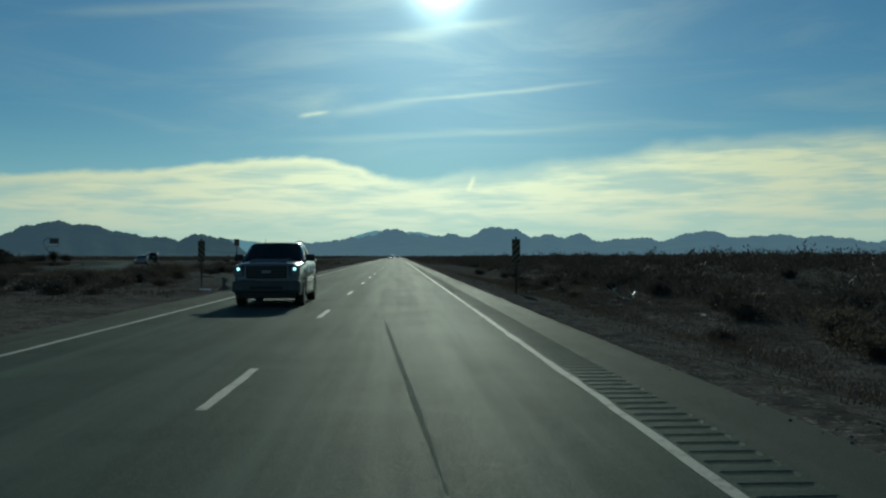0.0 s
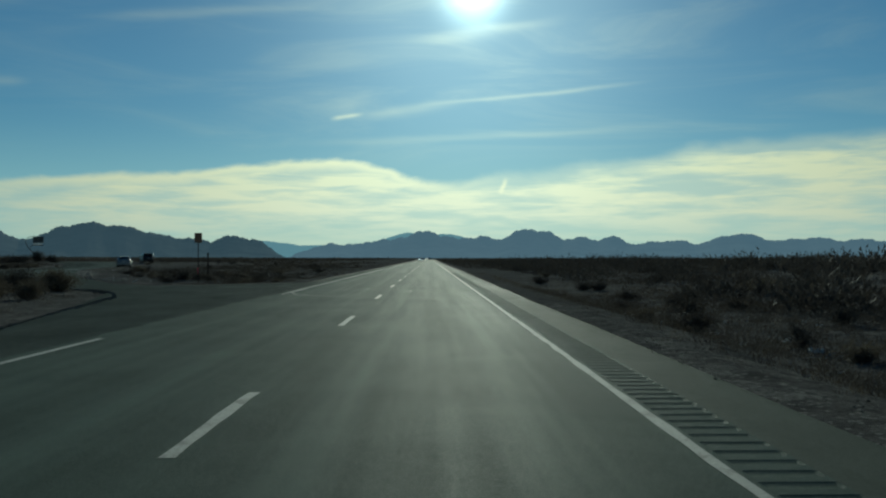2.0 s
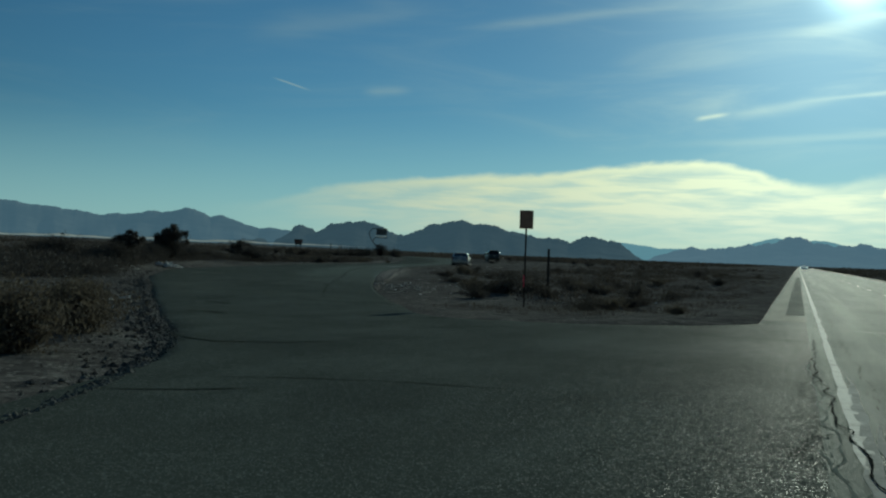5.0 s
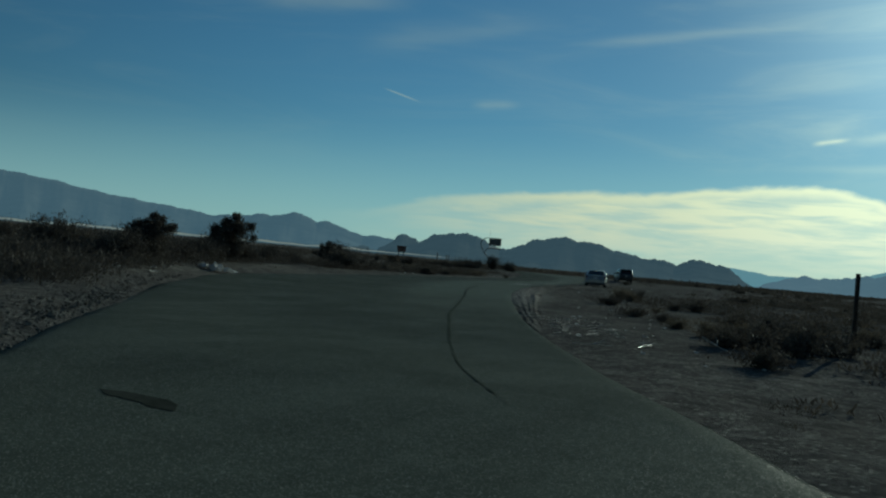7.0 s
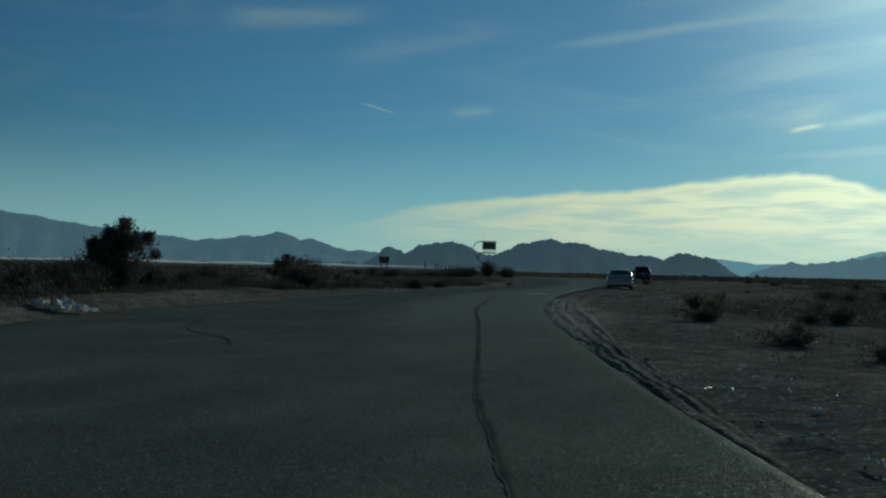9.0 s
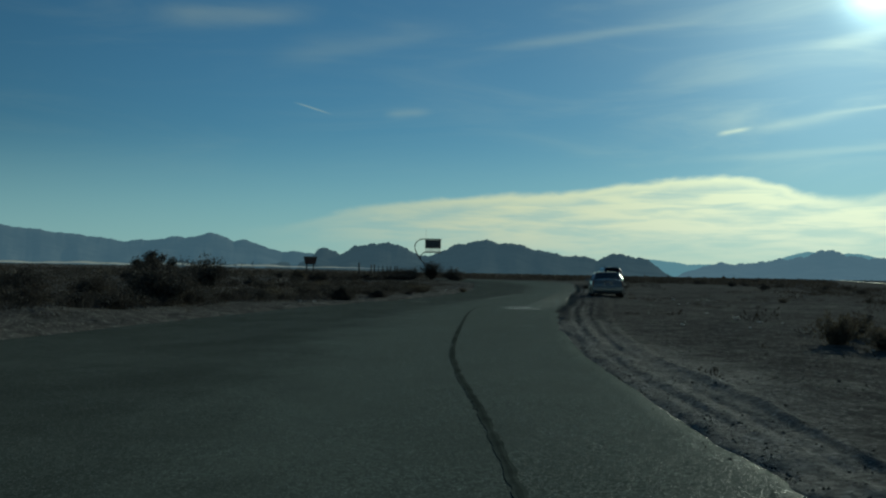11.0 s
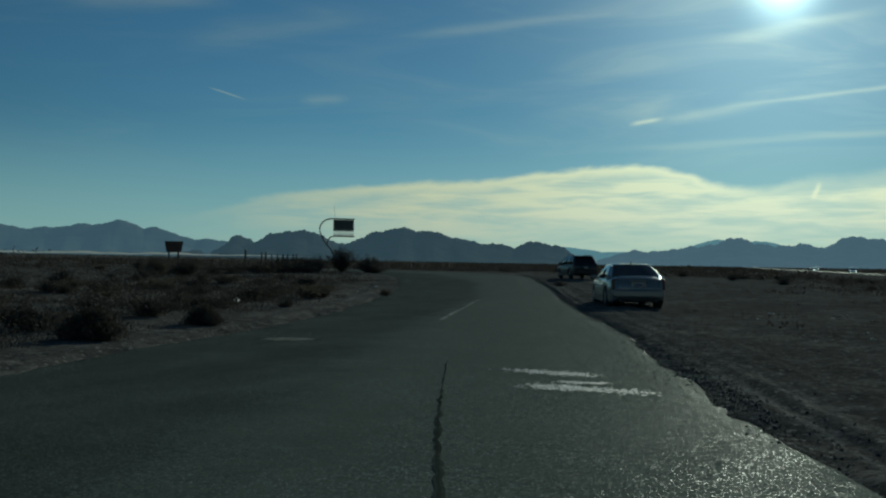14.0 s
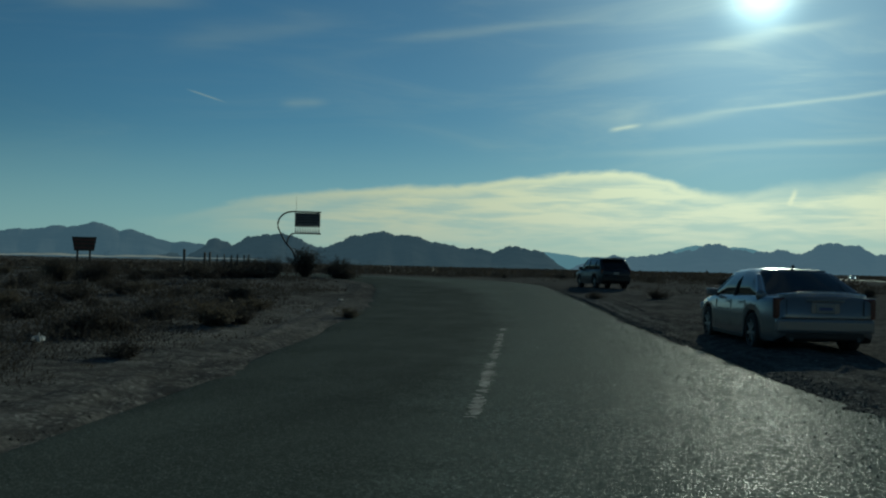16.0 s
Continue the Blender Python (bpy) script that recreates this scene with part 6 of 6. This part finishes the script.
def scrub(name, places, material, label, seed, blades, leaf, thin=0.14):
    """Countless low plants as one object: each a loose dome of upright sprigs. places: rows of x, y, radius, height."""
    rng = np.random.RandomState(seed)
    n = len(places)
    z = np.array([0.0] * n)
    p = paved(places[:, 0], places[:, 1])
    z = dirt_z(places[:, 0], places[:, 1], p) - 0.02
    a = rng.uniform(0, 2 * math.pi, (n, blades))
    r = np.sqrt(rng.uniform(0, 1, (n, blades)))
    tall = places[:, 3:4] * np.sqrt(np.maximum(0.05, 1 - 0.85 * r * r)) * rng.uniform(0.55, 1.1, (n, blades))
    cx = places[:, 0:1] + r * places[:, 2:3] * np.cos(a)
    cy = places[:, 1:2] + r * places[:, 2:3] * np.sin(a)
    start = tall * rng.uniform(0.0, 0.75, (n, blades))
    size = np.minimum(leaf * rng.uniform(0.6, 1.4, (n, blades)) * np.maximum(0.6, places[:, 3:4] * 1.6), tall)
    tilt = rng.normal(0, 0.45, (n, blades, 2)) * size[..., None] + np.stack([np.cos(a), np.sin(a)], -1) * (r * size * 0.5)[..., None]
    b = rng.uniform(0, 2 * math.pi, (n, blades))
    wx, wy = np.cos(b) * size * thin, np.sin(b) * size * thin
    z0 = z[:, None] + start
    base = np.stack([cx, cy, z0], -1)
    up = np.stack([tilt[..., 0], tilt[..., 1], size], -1)
    side = np.stack([wx, wy, 0 * wx], -1)
    v = np.stack([base - side, base + up, base + up * 0.4 + side * 1.2], 2).reshape(-1, 3)
    faces = np.arange(len(v)).reshape(-1, 3)
    ob = new(name, mesh_of(name, v.tolist(), faces.tolist(), material))
    return tagged(ob, label, "scrub", kind="stuff")


def build_scrub():
    rng = np.random.RandomState(21)

    def scatter(n, x0, x1, y0, y1, gap, r, h, keep=None):
        x, y = rng.uniform(x0, x1, n), rng.uniform(y0, y1, n)
        p = paved(x, y)
        patch = 0.5 + 0.5 * np.sin(x * 0.21 + 1.7 * np.sin(y * 0.13)) * np.sin(y * 0.17 + 1.3 * np.sin(x * 0.11))
        ok = (-p > gap * (0.5 + rng.rand(n))) & ~((x > -26) & (x < 0) & (y > 240)) & (rng.rand(n) < 0.35 + 0.65 * patch)
        if keep is not None:
            ok &= keep(x, y)
        s = 0.55 + 0.9 * rng.rand(n) ** 2
        return np.stack([x, y, r * s, h * s * (0.7 + 0.6 * rng.rand(n))], 1)[ok]

    def off_lot(x, y):
        """Keeps the bare gravel lot beside the side road free."""
        right = np.interp(y, EDGE_R[:, 1], EDGE_R[:, 0])
        lot = (x > right) & (x < right + 9 + 9 * smoothstep(128, 150, y) + 3 * np.sin(y * 0.2)) & (y > 84) & (y < 215)
        return ~lot | (rng.rand(len(x)) < 0.06)

    near = np.concatenate([scatter(5200, 6.0, 26, -3, 75, 1.8, 0.42, 0.34), scatter(6000, -62, -5, 25, 165, 1.4, 0.42, 0.30, off_lot)])
    scrub("low_scrub", near, M["scrub"], "low brown desert scrub covering the dirt", 1, 64, 0.11, 0.11)
    wide = np.concatenate([scatter(11000, 14, 110, 20, 230, 3.0, 0.62, 0.42), scatter(14000, -140, -12, 30, 250, 3.0, 0.66, 0.36, off_lot)])
    scrub("wide_scrub", wide, M["scrub"], "brown desert scrub over the plain", 5, 24, 0.19, 0.26)
    tall = np.concatenate([scatter(2600, 14, 130, 25, 330, 5.0, 1.25, 1.8), scatter(320, -150, -60, 60, 330, 5.0, 0.8, 0.9), scatter(1000, -125, -40, 88, 260, 4.5, 0.75, 0.62, off_lot), scatter(300, -32, -6, 90, 165, 3.0, 0.7, 0.5, off_lot), scatter(260, -30, -9, 28, 66, 2.0, 0.7, 0.6)])
    # the belt of dense brush behind the left edge of the side road
    i = np.where(rng.rand(520) < 0.75, rng.randint(95, 160, 520), rng.randint(160, 330, 520))
    out = (EDGE_L[i] - MIDDLE[i]) / np.linalg.norm(EDGE_L[i] - MIDDLE[i], axis=1)[:, None]
    near_mouth = smoothstep(116, 100, EDGE_L[i, 1])
    where = EDGE_L[i] + out * (2.2 + 5.5 * (1 - near_mouth) + rng.gamma(1.6, 4.5, 520))[:, None]
    high = (0.45 + 0.30 * near_mouth) * rng.uniform(0.5, 1.35, 520)
    belt = np.stack([where[:, 0], where[:, 1], 0.6 + 0.5 * high, high], 1)
    tall = np.concatenate([tall, belt[paved(belt[:, 0], belt[:, 1]) < -1.2]])
    scrub("tall_scrub", tall, M["leaf"], "taller dark brush scattered over the plain", 6, 190, 0.075, 0.24)
    dry = np.concatenate([scatter(6000, 5.4, 40, -5, 110, 0.7, 0.22, 0.17), scatter(6500, -80, -5, 30, 190, 0.9, 0.22, 0.16, off_lot)])
    scrub("dry_grass", dry, M["dry_leaf"], "tufts of dry grass among the scrub", 2, 30, 0.13, 0.06)
    far = np.concatenate([scatter(9000, 60, 420, 0, 620, 6, 1.3, 0.55), scatter(8000, 6, 140, 180, 700, 4, 1.2, 0.5), scatter(9500, -420, -100, 0, 620, 6, 1.3, 0.55), scatter(8000, -140, -6, 225, 700, 4, 1.2, 0.45)])
    scrub("far_scrub", far, M["scrub"], "desert scrub further off", 3, 12, 0.6, 0.4)
    horizon = np.concatenate([scatter(11000, -1500, -6, 500, 1900, 5, 3.6, 0.8), scatter(11000, 6, 1500, 500, 1900, 5, 3.6, 0.8), scatter(6000, -1600, -400, 100, 700, 5, 3.2, 0.8), scatter(5000, 400, 1600, 100, 700, 5, 3.2, 0.75)])
    scrub("horizon_scrub", horizon, M["scrub"], "dark scrub out to the horizon", 4, 7, 1.6, 0.6)


build_scrub()


# ---- stones and litter ----
def stones_mesh(name, places, material, seed):
    """Loose stones as one mesh of small uneven lumps. places: rows of x, y, size."""
    rng = np.random.RandomState(seed)
    lump = np.array([(1, 0, 0), (-1, 0, 0), (0, 1, 0), (0, -1, 0), (0, 0, 1), (0, 0, -0.6)], float)
    tri = np.array([(0, 2, 4), (2, 1, 4), (1, 3, 4), (3, 0, 4), (2, 0, 5), (1, 2, 5), (3, 1, 5), (0, 3, 5)])
    n = len(places)
    p = paved(places[:, 0], places[:, 1])
    z = np.where(p > -0.15, lie(places[:, 0], places[:, 1]) + waves(places[:, 0], places[:, 1]) + 0.002, dirt_z(places[:, 0], places[:, 1], p))
    z = over_verges(places[:, 0], places[:, 1], z)
    v = lump[None] * (places[:, 2:3] * rng.uniform(0.6, 1.3, (n, 1)))[:, None] * rng.uniform(0.6, 1.25, (n, 6, 1))
    turn = rng.uniform(0, 6.28, n)
    c, s = np.cos(turn)[:, None], np.sin(turn)[:, None]
    v = np.stack([v[..., 0] * c - v[..., 1] * s, v[..., 0] * s + v[..., 1] * c, v[..., 2] * 0.7], -1) + np.stack([places[:, 0], places[:, 1], z], -1)[:, None]
    f = (tri[None] + 6 * np.arange(n)[:, None, None]).reshape(-1, 3)
    return mesh_of(name, v.reshape(-1, 3).tolist(), f.tolist(), material)


def build_stones():
    rng = np.random.RandomState(5)

    def along_edge(edge, n, spread, i0=0, i1=420, outward=1.0):
        i = rng.randint(i0, i1 - 1, n)
        side = edge[i] - MIDDLE[i]
        side /= np.linalg.norm(side, axis=1)[:, None]
        d = np.abs(rng.normal(0, spread, n)) - spread * 0.25
        where = edge[i] + (edge[i + 1] - edge[i]) * rng.uniform(-1, 1, n)[:, None] + side * d[:, None]
        return np.concatenate([where, rng.uniform(0.005, 0.020, n)[:, None]], 1)

    rows = [along_edge(EDGE_R, 6500, 2.0, 60, 290), along_edge(EDGE_L, 2000, 1.2, 0, 290), along_edge(EDGE_L, 1500, 1.0, 8, 70)]
    rubble = along_edge(EDGE_L, 5000, 1.5, 6, 95)
    rubble[:, 2] = 0.008 + 0.034 * rng.rand(5000) ** 2.2
    rows.append(rubble)
    x = np.concatenate([rng.uniform(4.9, 7.6, 2600), rng.uniform(-7.5, -4.9, 900)])
    y = rng.uniform(-4, 70, len(x))
    rows.append(np.stack([x, y, rng.uniform(0.005, 0.020, len(x))], 1))
    # the gravel lot by the parked car
    y = rng.uniform(100, 175, 3600)
    x = np.interp(y, EDGE_R[:, 1], EDGE_R[:, 0]) + rng.uniform(-0.8, 9, len(y))
    rows.append(np.stack([x, y, rng.uniform(0.005, 0.020, len(x))], 1))
    rows = np.concatenate(rows)
    inside = paved(rows[:, 0], rows[:, 1])
    rows = rows[inside < 0.35]
    # chips that have come loose from the old road, thickest along its crumbling edge
    i = rng.randint(125, 235, 9000)
    side = (EDGE_R[i] - MIDDLE[i]) / np.linalg.norm(EDGE_R[i] - MIDDLE[i], axis=1)[:, None]
    loose = EDGE_R[i] + (EDGE_R[i + 1] - EDGE_R[i]) * rng.uniform(-1, 1, 9000)[:, None] - side * np.where(rng.rand(9000) < 0.4, rng.exponential(0.7, 9000), rng.uniform(0, 5.0, 9000))[:, None]
    loose = np.concatenate([loose, rng.uniform(0.004, 0.011, 9000)[:, None]], 1)
    # crumbs of dirt and stone that blur the broken edge
    n = 14000
    i = rng.randint(118, 215, n)
    side = (EDGE_R[i] - MIDDLE[i]) / np.linalg.norm(EDGE_R[i] - MIDDLE[i], axis=1)[:, None]
    crumbs = EDGE_R[i] + (EDGE_R[i + 1] - EDGE_R[i]) * rng.uniform(-1, 1, n)[:, None] + side * (rng.normal(-0.25, 0.42, n))[:, None]
    crumbs = np.concatenate([crumbs, 0.005 + 0.017 * rng.rand(n, 1) ** 2.5], 1)
    tagged(new("crumbs", stones_mesh("crumbs", crumbs, M["gravel"], 28)), "crumbled asphalt and dirt strewn along the broken road edge", "gravel", kind="stuff")
    tagged(new("loose_chips", stones_mesh("loose_chips", loose, M["chips"], 18)), "glinting stone chips loose on the old asphalt", "stone chips", kind="stuff")
    ob = new("gravel", stones_mesh("gravel", rows, M["gravel"], 8))
    tagged(ob, "loose grey gravel along the crumbling road edges", "gravel", kind="stuff")


build_stones()


def build_clods():
    """Lumps of dark dirt over the lot and the verges."""
    rng = np.random.RandomState(15)
    y = rng.uniform(84, 190, 9000)
    x = np.interp(y, EDGE_R[:, 1], EDGE_R[:, 0]) + 0.3 + rng.uniform(0, 1, 9000) ** 1.3 * 15
    y2 = rng.uniform(84, 175, 4000)
    x2 = np.interp(y2, EDGE_L[:, 1], EDGE_L[:, 0]) - 0.3 - rng.uniform(0, 1, 4000) ** 1.3 * 9
    y3 = rng.uniform(0, 70, 3500)
    x3 = rng.uniform(5.4, 13, 3500)
    i = rng.randint(25, 110, 2600)
    out = (EDGE_L[i] - MIDDLE[i]) / np.linalg.norm(EDGE_L[i] - MIDDLE[i], axis=1)[:, None]
    rubble = EDGE_L[i] + (EDGE_L[i + 1] - EDGE_L[i]) * rng.uniform(-1, 1, 2600)[:, None] + out * (0.15 + rng.exponential(1.3, 2600))[:, None]
    rows = np.concatenate([np.stack([np.concatenate([x, x2, x3]), np.concatenate([y, y2, y3])], 1), rubble])
    size = 0.008 + 0.026 * rng.uniform(0, 1, len(rows)) ** 5
    size[-2600:] = 0.014 + 0.050 * rng.uniform(0, 1, 2600) ** 3
    rows = np.concatenate([rows, size[:, None]], 1)
    rows = rows[paved(rows[:, 0], rows[:, 1]) < -0.1]
    tagged(new("dirt_clods", stones_mesh("dirt_clods", rows, M["clod"], 9)), "lumps of dark dirt strewn over the ground", "dirt clods", kind="stuff")


build_clods()


def scrap(x, y, size, seed, label="crumpled white scrap of litter on the dirt"):
    """A crumpled sheet of white litter."""
    rng = random.Random(seed)
    bm = bmesh.new()
    bmesh.ops.create_grid(bm, x_segments=5, y_segments=4, size=0.5)
    for v in bm.verts:
        v.co = Vector((v.co.x * size * rng.uniform(0.8, 1.1), v.co.y * size * 0.7 * rng.uniform(0.8, 1.1), abs(rng.gauss(0, 0.19)) * size + 0.02))
    bmesh.ops.solidify(bm, geom=bm.faces[:], thickness=0.006)
    ob = part("litter", bm, M["scrap"])
    ob.matrix_world = pose(x, y, ground_z(x, y) + 0.006, 0, 0, rng.uniform(0, 360))
    return tagged(ob, label, "litter", "litter")


def dry_stick(x, y, length, turn, seed, fork=True, rise=0.0, thick=0.009):
    """A bleached dead branch lying on the ground."""
    rng = random.Random(seed)
    n = 7
    pts = [((u - 0.5) * length, rng.gauss(0, 0.025) * length, 0.03 + rise * u * length + abs(rng.gauss(0, 0.012))) for u in np.linspace(0, 1, n)]
    bm = tube(pts, list(np.linspace(thick, thick * 0.45, n)), 5)
    if fork:
        a = Vector(pts[3])
        for s in (1, -1):
            tube([a, a + Vector((0.18 * length, s * 0.16 * length, 0.05 + rise * 0.1)), a + Vector((0.32 * length, s * 0.2 * length, 0.10 + rise * 0.2))], [thick * 0.8, thick * 0.6, thick * 0.35], 4, bm)
    ob = part("dead_branch", bm, M["stick"])
    ob.matrix_world = pose(x, y, ground_z(x, y) + 0.0, 0, 0, turn)
    return tagged(ob, "bleached dead branch lying on the dirt", "branch", "dead branches")


def build_litter():
    # beside the highway, round the object marker
    dry_stick(8.9, 35.9, 1.5, -35, 1, False, 0.06, 0.026)
    dry_stick(8.2, 37.0, 0.9, -30, 2, False, 0.05, 0.02)
    dry_stick(11.6, 41.6, 1.3, 100, 3, True, 0.5, 0.016)
    dry_stick(12.3, 41.0, 0.9, 70, 4, True, 0.4, 0.014)
    dry_stick(9.6, 44.3, 1.2, 10, 5)
    dry_stick(10.4, 38.6, 0.8, 50, 6)
    rng = random.Random(3)
    for i in range(26):
        x, y = rng.uniform(7.2, 13.5), rng.uniform(22, 58)
        scrap(x, y, rng.uniform(0.07, 0.22), 100 + i)
    for i, (x, y, s) in enumerate(((11.9, 40.6, 0.35), (11.2, 40.2, 0.28), (9.9, 45.5, 0.3), (8.3, 49.9, 0.2), (10.8, 37.2, 0.25), (7.5, 32.8, 0.18))):
        scrap(x, y, s, 140 + i)
    # the white board on the island of dirt
    ob = part("board", box(0.44, 0.14, 0.035, (0, 0, 0.05), 0.006), M["white_car"])
    ob.matrix_world = pose(-5.88, 37.1, ground_z(-5.88, 37.1) + 0.01, 9, 2, 5)
    tagged(ob, "white board lying at the edge of the brush", "board")
    for i, (x, y, s) in enumerate(((-20.4, 74.3, 0.5), (-20.1, 73.3, 0.45), (-18.3, 71.3, 0.4), (-20.4, 71.0, 0.45), (-30.6, 83.3, 0.4), (-31.9, 83.3, 0.3), (-13.4, 63.8, 0.25), (-37.4, 95.0, 0.6), (-35.0, 91.4, 0.5), (-44.6, 106.4, 0.7), (-45.1, 106.8, 0.8), (-35.3, 93.3, 0.4), (-38.9, 100.5, 1.2), (-39.3, 100.2, 1.0), (-38.5, 100.9, 0.9), (-39.6, 101.0, 0.8), (-38.6, 100.2, 0.8),
                                   (-36.8, 94.8, 0.35), (-8.4, 86.4, 0.28), (-9.0, 89.5, 0.2), (-51.9, 148.0, 0.42), (-47.0, 130.8, 0.30), (-46.6, 131.3, 0.22), (-49.0, 130.6, 0.34), (-35.4, 150.6, 0.30), (-47.9, 139.6, 0.22),
                                   (-17.8, 88.2, 0.2), (-17.1, 89.7, 0.15), (-15.1, 91.8, 0.18), (-19.9, 90.6, 0.2), (-21.2, 94.3, 0.18), (-52.9, 160.8, 0.25), (-54.8, 168.0, 0.3), (-31.2, 124.0, 0.25), (-30.1, 127.0, 0.3), (-29.4, 126.2, 0.22))):
        scrap(x, y, s * 0.62, 200 + i)
    for i in range(30):
        y = rng.uniform(86, 150)
        x = float(np.interp(y, EDGE_R[:, 1], EDGE_R[:, 0])) + rng.uniform(2.0, 11)
        scrap(x, y, rng.uniform(0.04, 0.10), 300 + i)
    dry_stick(-19.0, 88.8, 0.8, 20, 11)
    dry_stick(-18.2, 89.9, 0.7, 80, 12)
    dry_stick(-16.9, 90.8, 0.9, 140, 13, True, 0.3)
    for i in range(60):
        y = 93.6 + rng.uniform(-3.0, 3.4)
        dry_stick(float(np.interp(y, EDGE_R[20:, 1], EDGE_R[20:, 0])) + rng.uniform(0.1, 2.4), y, rng.uniform(0.10, 0.34), rng.uniform(0, 180), 20 + i, False, 0.08, 0.010)
    for i in range(15):
        y = 94.6 + rng.uniform(-4.0, 4.5)
        scrap(float(np.interp(y, EDGE_R[20:, 1], EDGE_R[20:, 0])) + rng.uniform(0.5, 4.5), y, rng.uniform(0.05, 0.12), 400 + i)
    dry_stick(-33.3, 148.8, 1.0, 150, 50)


build_litter()
